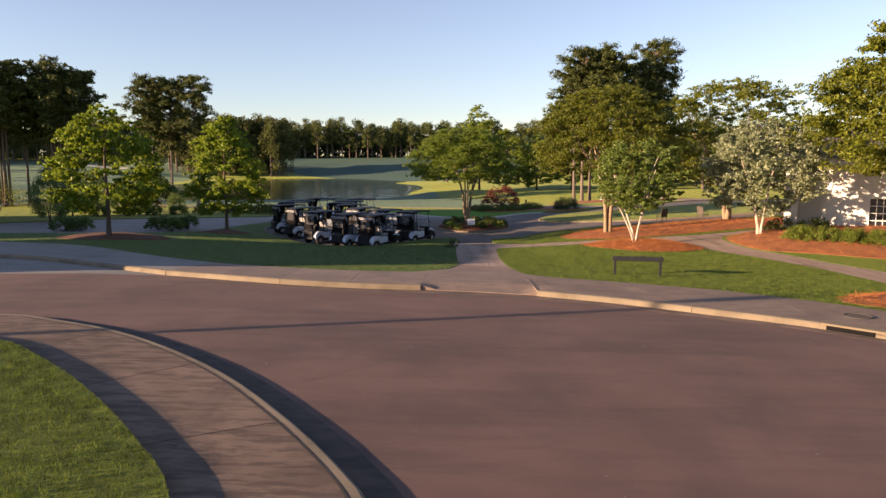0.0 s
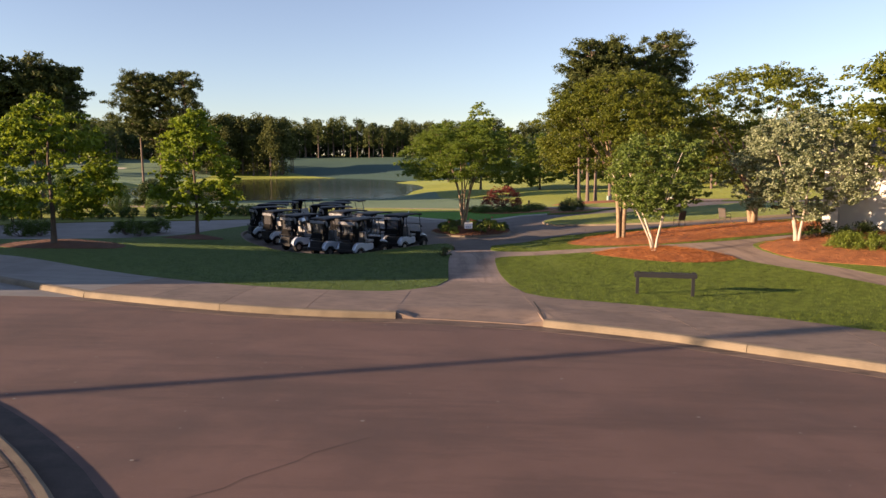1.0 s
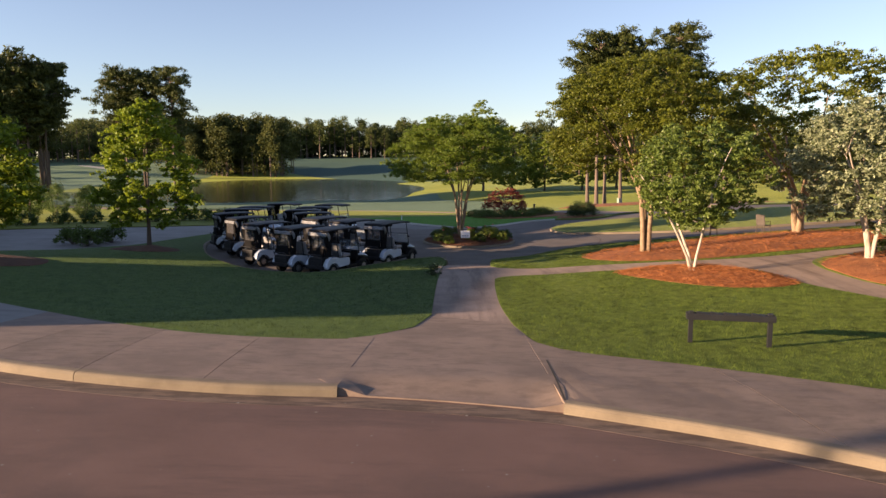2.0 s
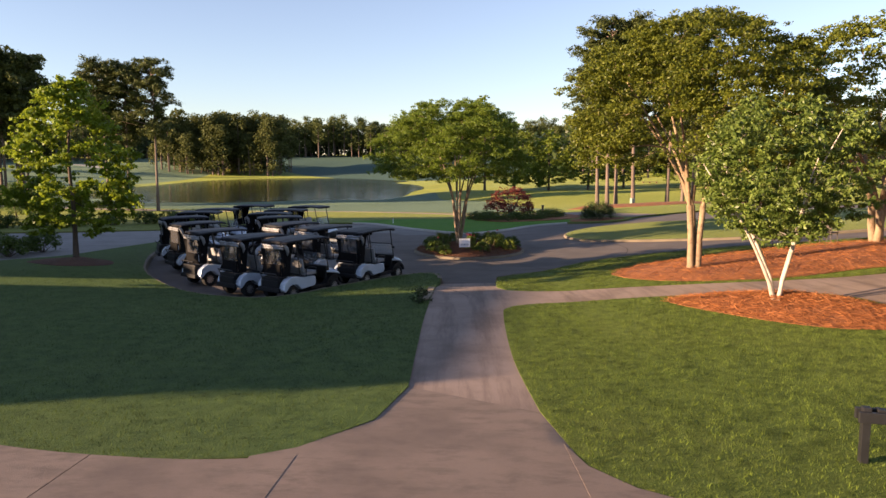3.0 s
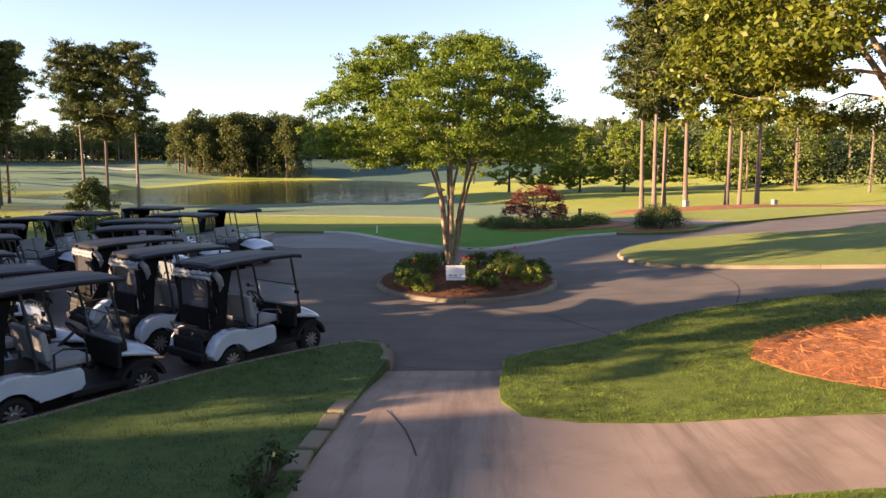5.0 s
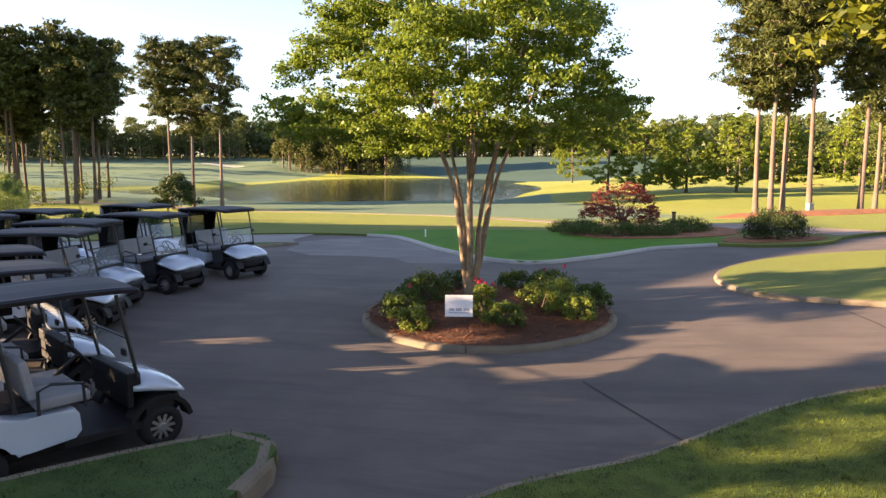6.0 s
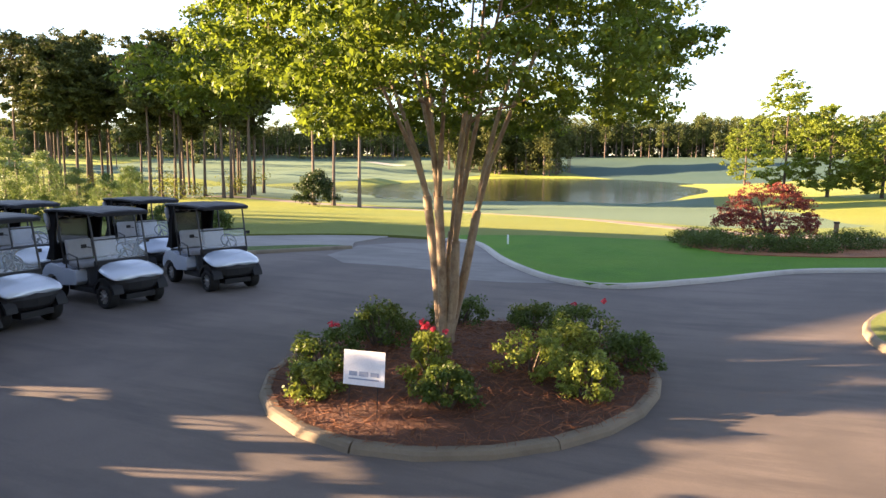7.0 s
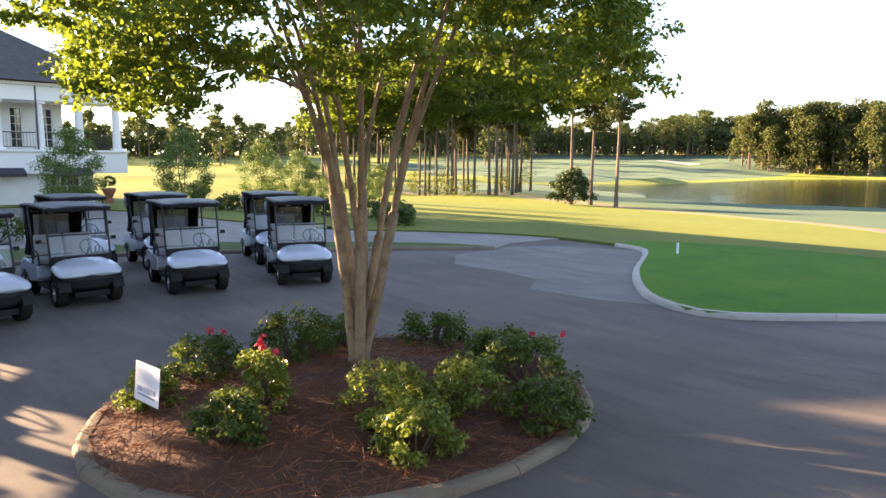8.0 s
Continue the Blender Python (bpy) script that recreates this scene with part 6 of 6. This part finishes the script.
def patch(name, outline, level, material, step, label, category, kind="structure"):
    """A bedded surface inside an outline."""
    from mathutils.geometry import delaunay_2d_cdt
    p = np.array(outline)
    gx, gy = np.meshgrid(np.arange(p[:, 0].min(), p[:, 0].max(), step), np.arange(p[:, 1].min(), p[:, 1].max(), step))
    gx, gy = gx.ravel(), gy.ravel()
    k = signed_far(gx, gy, list(outline)) < -step * 0.3
    pts = [Vector(q) for q in outline] + [Vector(q) for q in zip(gx[k], gy[k])]
    v, _, f, *_ = delaunay_2d_cdt(pts, [(i, (i + 1) % len(outline)) for i in range(len(outline))], [], 1, 1e-4)
    z = level(np.array([q[0] for q in v]), np.array([q[1] for q in v]))
    return tagged(add_mesh(name, [(q[0], q[1], float(h)) for q, h in zip(v, z)], [tuple(t) for t in f], material, smooth=True), label, category, kind=kind)


patch("mulch_bed", ISLAND, island_mound, M_STRAW_DARK, 0.3, "dark red-brown straw mulch on the planted island", "mulch")


def straws(name, outline, level, count, seed, label, mat, length=0.2, half=0.0045, spill=0.0):
    """Loose pine straw lying on a bed."""
    rng = np.random.default_rng(seed)
    p = np.array(outline)
    x = rng.uniform(p[:, 0].min() - spill, p[:, 0].max() + spill, count * 2)
    y = rng.uniform(p[:, 1].min() - spill, p[:, 1].max() + spill, count * 2)
    k = signed_far(x, y, list(outline)) < spill * rng.random(len(x)) ** 2 - 0.02
    x, y = x[k][:count], y[k][:count]
    z = level(x, y) + 0.012 + 0.03 * rng.random(len(x))
    a, ln = rng.random(len(x)) * math.pi, length * (0.5 + rng.random(len(x)))
    tilt = rng.normal(size=len(x)) * 0.22
    u = np.stack([np.cos(a), np.sin(a), tilt], 1) * ln[:, None] / 2
    w = np.stack([-np.sin(a), np.cos(a), 0.6 * rng.normal(size=len(x))], 1) * half
    c = np.stack([x, y, z + np.abs(tilt) * ln / 2], 1)
    g = Geo()
    g.quads(np.stack([c - u - w, c + u - w, c + u + w, c - u + w], 1))
    return tagged(g.ob(name, mat), label, "straw", kind="stuff")


straws("pine_straw", ISLAND, island_mound, 9000, 1, "loose brown pine straw on the island", M_NEEDLE_DARK, 0.13, 0.0028)
for _k, _n in (("bed_a", 17000), ("bed_b", 12000), ("bed_c", 14000), ("bed_d", 4000)):
    straws("pine_straw", STRAW_BEDS[_k], lambda x, y, b=STRAW_BEDS[_k]: mound(x, y, b), _n, len(_k) + _n, "loose orange pine straw on the bed", M_NEEDLE, 0.15, 0.0026, 0.22)

# roses and low shrubs under the myrtle
for _i, (_x, _y, _r, _h, _m, _l) in enumerate([
        (0.95, 44.85, 0.34, 0.45, L_ROSE, "small leafy rose bush beside the sign"), (0.55, 45.6, 0.46, 0.6, L_SHRUB, "leafy green rose bush by the kerb"),
        (0.7, 46.7, 0.5, 0.72, L_SHRUB, "dense green shrub by the kerb"), (0.35, 47.5, 0.42, 0.5, L_SHRUB, "dense green shrub by the kerb"),
        (2.05, 45.55, 0.3, 0.62, L_ROSE, "rose bush with pink flowers"), (2.5, 45.0, 0.36, 0.48, L_SHRUB, "leafy rose bush at the front of the island"),
        (3.0, 46.3, 0.44, 0.6, L_ROSE, "yellow-green rose bush in the sun"), (3.72, 46.15, 0.4, 0.52, L_ROSE, "yellow-green rose bush in the sun"),
        (3.35, 47.1, 0.42, 0.62, L_ROSE, "yellow-green rose bush on the mulch"), (2.3, 48.7, 0.46, 0.5, L_SHRUB, "dense dark shrub behind the trunk"),
        (3.1, 48.3, 0.55, 0.62, L_SHRUB, "dense dark shrub with a few red blooms"), (3.95, 47.6, 0.42, 0.5, L_SHRUB, "dense dark shrub at the island's edge"),
        (1.1, 48.6, 0.5, 0.55, L_SHRUB, "dense dark shrub behind the trunk")]):
    _s = shrub("rose_bush", _x, _y, _l, _m, 300 + _i, _r, _r, _h * 0.88, 34, 85, 0.05, z=float(island_mound(_x, _y)[0]) - 0.02, group="bushes on the island")
    if "pink" in _l or "red blooms" in _l or _i == 1:
        _g = Geo()
        _rng = np.random.default_rng(320 + _i)
        _p = np.array([(0.55 * _rng.uniform(-_r, _r), 0.55 * _rng.uniform(-_r, _r), _h * _rng.uniform(0.85, 1.05)) for _ in range(5 if "pink" in _l else 2)])
        _g.quads(leaf_quads(_rng, _p, np.full((len(_p), 3), 0.04), 14, 0.045, 0.04, 0.6))
        _g.ob("blossom", L_FLOWER, _s, "pink-red rose blossoms")

# yard sign on wire legs
_z = float(island_mound(1.78, 44.5)[0])
_sign = thing("yard_sign", pose(1.78, 44.5, _z, -6, 0, 7), "white yard sign with blue print on wire legs", "sign")
part("board", made((0, 0, 0.50, 0.46, 0.008, 0.36)), M_PAPER, _sign)
for _x, _w, _h in ((-0.12, 0.09, 0.045), (0.0, 0.10, 0.05), (0.12, 0.09, 0.045)):
    part("print_bar", made((_x, -0.0065, 0.44, _w, 0.004, _h)), M_PRINT, _sign)
part("print_bar", made((0.0, -0.0065, 0.385, 0.34, 0.004, 0.014)), M_PRINT, _sign)
for _x in (-0.16, 0.16):
    bar([(_x, 0, -0.08), (_x, 0, 0.34)], r=0.004, sides=5).ob("wire_leg", M_BLACK, _sign)

# ---- golf bag rack on the lawn ----
_z = ground_at(6.4, 22.9)
_rack = thing("bag_rack", pose(6.42, 22.88, _z, 0, 0, -11.5), "low black timber bag rack with carved top rail on lawn", "rack")
for _x in (-0.72, 0.72):
    part("post", made((_x, 0, 0.28, 0.085, 0.085, 0.72), bevel=0.006), M_BLACK, _rack)
part("rail", made((0, -0.06, 0.54, 1.62, 0.05, 0.12), bevel=0.006), M_BLACK, _rack)
part("rail", made((0, 0.062, 0.55, 1.62, 0.05, 0.12), bevel=0.006), M_BLACK, _rack)
for _i in range(5):
    _bm = bmesh.new()
    box(_bm, 0, 0, 0, 0.24, 0.10, 0.035, Matrix.Translation((-0.5 + 0.25 * _i, 0, 0.60)) @ Matrix.Rotation(radians(8), 4, "Y"), bevel=0.008)
    part("bag_rest", _bm, M_BLACK, _rack)

# ---- storm drain and cover in the sidewalk ----
_k = min(range(1, len(RIGHT_KERB) - 1), key=lambda i: (RIGHT_KERB[i][0] - 9.5) ** 2 + (RIGHT_KERB[i][1] - 15.0) ** 2)
_dx, _dy = RIGHT_KERB[_k + 1][0] - RIGHT_KERB[_k - 1][0], RIGHT_KERB[_k + 1][1] - RIGHT_KERB[_k - 1][1]
_drain = thing("storm_drain", pose(*RIGHT_KERB[_k], ground_at(*RIGHT_KERB[_k]) - 0.14, 0, 0, math.degrees(math.atan2(_dy, _dx))), "dark kerb inlet with pale concrete lip", "drain", kind="structure")
part("opening", made((-0.3, -0.06, 0.06, 0.95, 0.09, 0.115)), M_CANVAS, _drain)
part("lintel", made((0.1, 0.05, 0.15, 2.0, 0.34, 0.05), (-0.86, -0.04, 0.06, 0.16, 0.16, 0.15), (0.75, -0.06, 0.05, 1.1, 0.14, 0.09), bevel=0.012), M_KERB, _drain)
_cover = thing("manhole_cover", pose(9.95, 16.5, ground_at(9.95, 16.5) + 0.006, 0, 0, 0), "round rusty iron manhole cover in the sidewalk", "cover")
_bm = bmesh.new()
bmesh.ops.create_cone(_bm, cap_ends=True, segments=32, radius1=0.31, radius2=0.31, depth=0.016)
part("plate", _bm, M_IRON, _cover)
_g = ring(0.30, 0.014, 32, 5)
_g.ob("rim", M_IRON, _cover).location = (0, 0, 0.008)

# ---- chairs by the east drive ----
def garden_chair(x, y, turn):
    root = thing("garden_chair", pose(x, y, ground_at(x, y) + 0.0, 0, 0, turn), "dark metal garden chair facing the lawn", "chair", "garden chairs")
    part("seat", made((0, 0, 0.43, 0.46, 0.46, 0.035), bevel=0.012), M_IRON, root)
    bm = bmesh.new()
    box(bm, 0, 0, 0, 0.46, 0.03, 0.5, Matrix.Translation((0, 0.24, 0.70)) @ Matrix.Rotation(radians(-10), 4, "X"), bevel=0.012)
    part("backrest", bm, M_IRON, root)
    for sx in (-0.2, 0.2):
        for sy in (-0.2, 0.2):
            bar([(sx, sy, 0.42), (sx * 1.1, sy * 1.15, 0.0)], r=0.016).ob("leg", M_IRON, root)
        bar([(sx * 1.15, 0.22, 0.62), (sx * 1.15, -0.18, 0.63), (sx * 1.15, -0.2, 0.43)], r=0.014).ob("armrest", M_IRON, root)
    return root


garden_chair(13.4, 42.9, 200)
garden_chair(15.9, 42.9, 120)

# ---- small posts, boxes and stakes on the course ----
_p = thing("marker_post", pose(7.6, 64.6, ground_at(7.6, 64.6), 0, 0, 0), "short dark wooden marker post in the mulch", "post")
part("post", made((0, 0, 0.35, 0.14, 0.14, 0.9), bevel=0.012), M_BRICK, _p)
part("cap", made((0, 0, 0.83, 0.18, 0.18, 0.06), bevel=0.012), M_BLACK, _p)
_p = thing("white_stake", pose(-2.6, 61.4, ground_at(-2.6, 61.4), 0, 0, 0), "thin white stake in the lawn", "stake")
part("stake", made((0, 0, 0.14, 0.05, 0.05, 0.36), bevel=0.006), M_PAPER, _p)
for _x, _y in ((20.0, 88.5), (28.4, 91.0)):
    _p = thing("utility_box", pose(_x, _y, ground_at(_x, _y), 0, 0, 20), "pale green metal utility box under the pines", "utility box")
    part("cabinet", made((0, 0, 0.32, 0.4, 0.36, 0.74), bevel=0.02), M_UTIL, _p)
    part("lid", made((0, 0, 0.71, 0.44, 0.4, 0.05), bevel=0.015), M_UTIL, _p)
_p = thing("park_bench", pose(52.0, 196, ground_at(52, 196), 0, 0, 10), "long pale wooden bench far down the fairway", "bench")
part("seat", made((0, 0, 0.5, 4.4, 0.5, 0.1), bevel=0.02), M_BRICK, _p)
for _x in (-1.8, 0, 1.8):
    part("leg", made((_x, 0, 0.2, 0.2, 0.4, 0.6)), M_BRICK, _p)

# tall lamp post west of the drive, whose shadow crosses the road
_l = thing("street_lamp", pose(-30.6, 4.5, ground_at(-30.6, 4.5), 0, 0, 0), "tall dark metal street lamp beside the drive", "street lamp")
_g = Geo()
_g.tube([(0, 0, -0.2), (0, 0, 0.4), (0, 0, 6.9)], [0.2, 0.135, 0.11], 10)
_g.ob("pole", M_BLACK, _l, smooth=True)
part("lantern", made((0, 0, 7.15, 0.42, 0.42, 0.55), bevel=0.06), M_BLACK, _l)

# ---- planting by the clubhouse ----
_u = thing("planter", pose(-35.2, 54.95, ground_at(-35.2, 54.95), 0, 0, 0), "terracotta urn with a clipped round topiary by the door", "planter")
_rows = []
for _z, _r in ((-0.05, 0.26), (0.12, 0.24), (0.2, 0.16), (0.34, 0.2), (0.66, 0.36), (0.78, 0.4), (0.82, 0.36)):
    _rows.append([(_r * math.cos(k * math.tau / 16), _r * math.sin(k * math.tau / 16), _z) for k in range(16)])
part("urn", loft(_rows), surface("terracotta", (0.25, 0.09, 0.05), (0.38, 0.15, 0.09), 4, 40, 0.85, 0.3), _u, smooth=True)
_w, _c = shrub_parts(520, 0.4, 0.4, 0.75, 30, 60, 0.06, 0.78)
_c.ob("topiary", L_DARK, _u)
YOUNG = tree_parts(seed=401, height=4.6, base=0.7, radius=1.55, stems=2, tips=70, cluster=0.5, per=170, leaf=0.12, shape="egg", spread=0.12, trunk_r=0.05, flat=0.7)
_first = None
for _i, (_x, _y, _s) in enumerate([(-29.0, 51.5, 0.8), (-30.5, 57.5, 0.85), (-31.0, 62.5, 0.8), (-27.5, 64.0, 0.5), (-24.0, 63.0, 0.45), (-30.0, 69.5, 0.55), (-33.5, 66.5, 0.7), (-36.0, 75.0, 0.6)]):
    _s *= 1.08
    _m = pose(_x, _y, ground_at(_x, _y), 0, 0, _i * 50)
    if _first is None:
        _first = thing("young_tree", _m, "slender young tree with light green leaves near the clubhouse", "tree", "young trees by the clubhouse")
        YOUNG[0].ob("trunk", M_DARKBARK, _first)
        YOUNG[1].ob("crown", L_YOUNG, _first)
        _first.scale = (_s, _s, _s)
    else:
        copy_thing(_first, _m).scale = (_s, _s, _s)
HEDGE = shrub_parts(410, 0.9, 0.8, 0.8, 30, 60, 0.115)
_first = None
for _i, (_x, _y) in enumerate([(-16.0, 61.4), (-17.6, 62.2), (-19.2, 62.0), (-20.8, 60.6), (-22.6, 59.6), (-24.4, 59.0), (-26.2, 58.2), (-28.0, 57.0), (-17.4, 44.6), (-18.6, 45.6), (-17.0, 46.4), (-23.5, 45.2), (-24.4, 44.8), (-14.8, 60.2)]):
    _m = pose(_x, _y, ground_at(_x, _y), 0, 0, _i * 67)
    if _first is None:
        _first = thing("low_shrub", _m, "low dark green shrub beside the lane", "shrub", "shrubs beside the lane")
        HEDGE[0].ob("stem", M_DARKBARK, _first)
        HEDGE[1].ob("foliage", L_SHRUB, _first)
    else:
        copy_thing(_first, _m)
for _i, (_x, _y, _t) in enumerate([(0.62, 36.15, 84), (0.6, 35.55, 91), (0.57, 34.95, 86), (0.55, 34.35, 93)]):
    _e = thing("edging_stone", pose(_x, _y, ground_at(_x, _y) - 0.095, 0, 2 - _i, _t), "pale concrete edging block laid beside the path", "stone", "edging blocks by the path")
    part("block", made((0, 0, 0.06, 0.46, 0.22, 0.14), bevel=0.02), M_KERB, _e)
_b = shrub("path_shrub", 0.36, 33.8, "small straggly dark shrub at the path's edge", L_DARK, 430, 0.3, 0.5, 0.35, 14, 30, 0.06)

# ---- joints and cracks in the paving ----
def seam(line, level, width, label, mat=None):
    """A thin sealed joint lying in the paving."""
    o = strip_outline(smooth_line(line, 0.5), width)
    n = len(o) // 2
    v = [(x, y, float(level(x, y)[0]) + 0.004) for x, y in o]
    f = [(i, i + 1, 2 * n - 2 - i, 2 * n - 1 - i) for i in range(n - 1)]
    return tagged(add_mesh("paving_joint", v, f, mat or M_JOINT), label, "joint", kind="structure")


seam([(3.25, 43.95), (3.7, 43.0), (4.4, 41.7), (5.0, 40.6)], lot_level, 0.03, "dark open joint in the yard paving")
seam([(8.6, 47.3), (8.75, 45.6), (8.4, 44.2), (7.9, 43.0)], lot_level, 0.03, "dark open joint in the yard paving")
seam([(2.6, 38.7), (1.9, 38.75), (1.1, 38.85)], path_level, 0.025, "dark joint where path meets yard")
seam([(-2.2, 10.6), (-1.75, 10.95), (-1.6, 11.2), (-1.15, 11.65), (-1.0, 11.9), (-0.4, 12.4)], road_level, 0.008, "fine crack in the asphalt")
seam(beside(_isle[::2], 0.135), top_level, 0.028, "dark open joint between kerb and sidewalk")
seam([(2.63, 19.05), (2.66, 20.3), (2.68, 21.3)], lambda x, y: ground(x, y) + 0.004, 0.03, "dark joint at the edge of the ramp")
seam([(1.2, 36.1), (1.5, 35.4), (1.7, 34.6)], path_level, 0.02, "dark crack in the path")
seam([(7.5, 35.7), (7.7, 33.9)], path_level, 0.02, "pale joint across the side path", M_KERB)


# pale chips and leaf litter lying on the road
_g = Geo()
_rng = np.random.default_rng(88)
for _ in range(260):
    _x, _y = _rng.uniform(-6, 11), _rng.uniform(6, 19.2)
    if signed_far(_x, _y, ROAD)[()] < -0.3 and signed_far(_x, _y, NEAR_ISLE)[()] > 0.3:
        _s, _a = 0.006 + 0.02 * _rng.random() ** 3, _rng.random() * math.tau
        _z = float(road_level(_x, _y)[0]) + 0.006
        _q = [(_x + _s * math.cos(_a + k * 1.57) * (1 + 0.5 * (k % 2)), _y + _s * math.sin(_a + k * 1.57), _z + 0.004 * (k % 2)) for k in range(4)]
        _g.quads(np.array([_q]))
tagged(_g.ob("road_chips", M_PALE), "tiny pale chips and litter scattered on the road", "litter", kind="stuff")

# ---- grass blades on the lawns beside the way ----
def blades(name, outline, level, per_m2, seed, label, mat, high=0.055, limit=60000, fade=None):
    rng = np.random.default_rng(seed)
    p = np.array(outline)
    x0, x1, y0, y1 = p[:, 0].min(), p[:, 0].max(), p[:, 1].min(), p[:, 1].max()
    n = int((x1 - x0) * (y1 - y0) * per_m2)
    x, y = rng.uniform(x0, x1, n), rng.uniform(y0, y1, n)
    k = signed_far(x, y, list(outline)) < -0.01
    if fade:
        k &= rng.random(n) < sm(fade[0], fade[1], x)
    x, y = x[k][:limit], y[k][:limit]
    z = level(x, y)
    clump = 0.5 + 0.5 * np.sin(x * 5.1 + 2 * np.sin(y * 3.3)) * np.sin(y * 6.3 + 2 * np.sin(x * 2.7))
    h = high * (0.5 + 0.5 * rng.random(len(x)) + 0.25 * clump)
    a = rng.random(len(x)) * math.tau
    w = np.stack([np.cos(a), np.sin(a), np.zeros(len(x))], 1) * 0.0052
    lean = rng.normal(size=(len(x), 2)) * h[:, None] * 0.45
    c = np.stack([x, y, z - 0.005], 1)
    tip = c + np.stack([lean[:, 0], lean[:, 1], h], 1)
    v = np.stack([c - w, c + w, tip], 1).reshape(-1, 3)
    me = bpy.data.meshes.new(name)
    me.vertices.add(len(v))
    me.vertices.foreach_set("co", v.ravel())
    me.loops.add(len(v))
    me.loops.foreach_set("vertex_index", np.arange(len(v)))
    me.polygons.add(len(x))
    me.polygons.foreach_set("loop_start", np.arange(len(x)) * 3)
    me.update()
    me.materials.append(mat)
    return tagged(new(name, me), label, "grass", kind="stuff")


blades("grass", ISLE_LAWN, lambda x, y: ground(x, y) + 0.09, 950, 1, "short green grass blades", L_GRASS, 0.055, 250000)
blades("grass", LAWNS[1], ground, 1150, 2, "short green grass blades", L_GRASS, 0.045, 150000)
blades("grass", LAWNS[2], ground, 750, 3, "short green grass blades", L_GRASS, 0.045, 90000)
blades("grass", PATH_W[::-1] + [q for q in WALK_BACK_L[::-1] if q[0] > -15] + [(-15, 30), (-15, 38), (-9.4, 39.5)] + [q for q in LOT_SOUTH[::-1] if q[0] > -9], ground, 330, 4, "short grass blades with shade in their colour", L_SHADEGRASS, 0.045, 90000, (-15, -3))
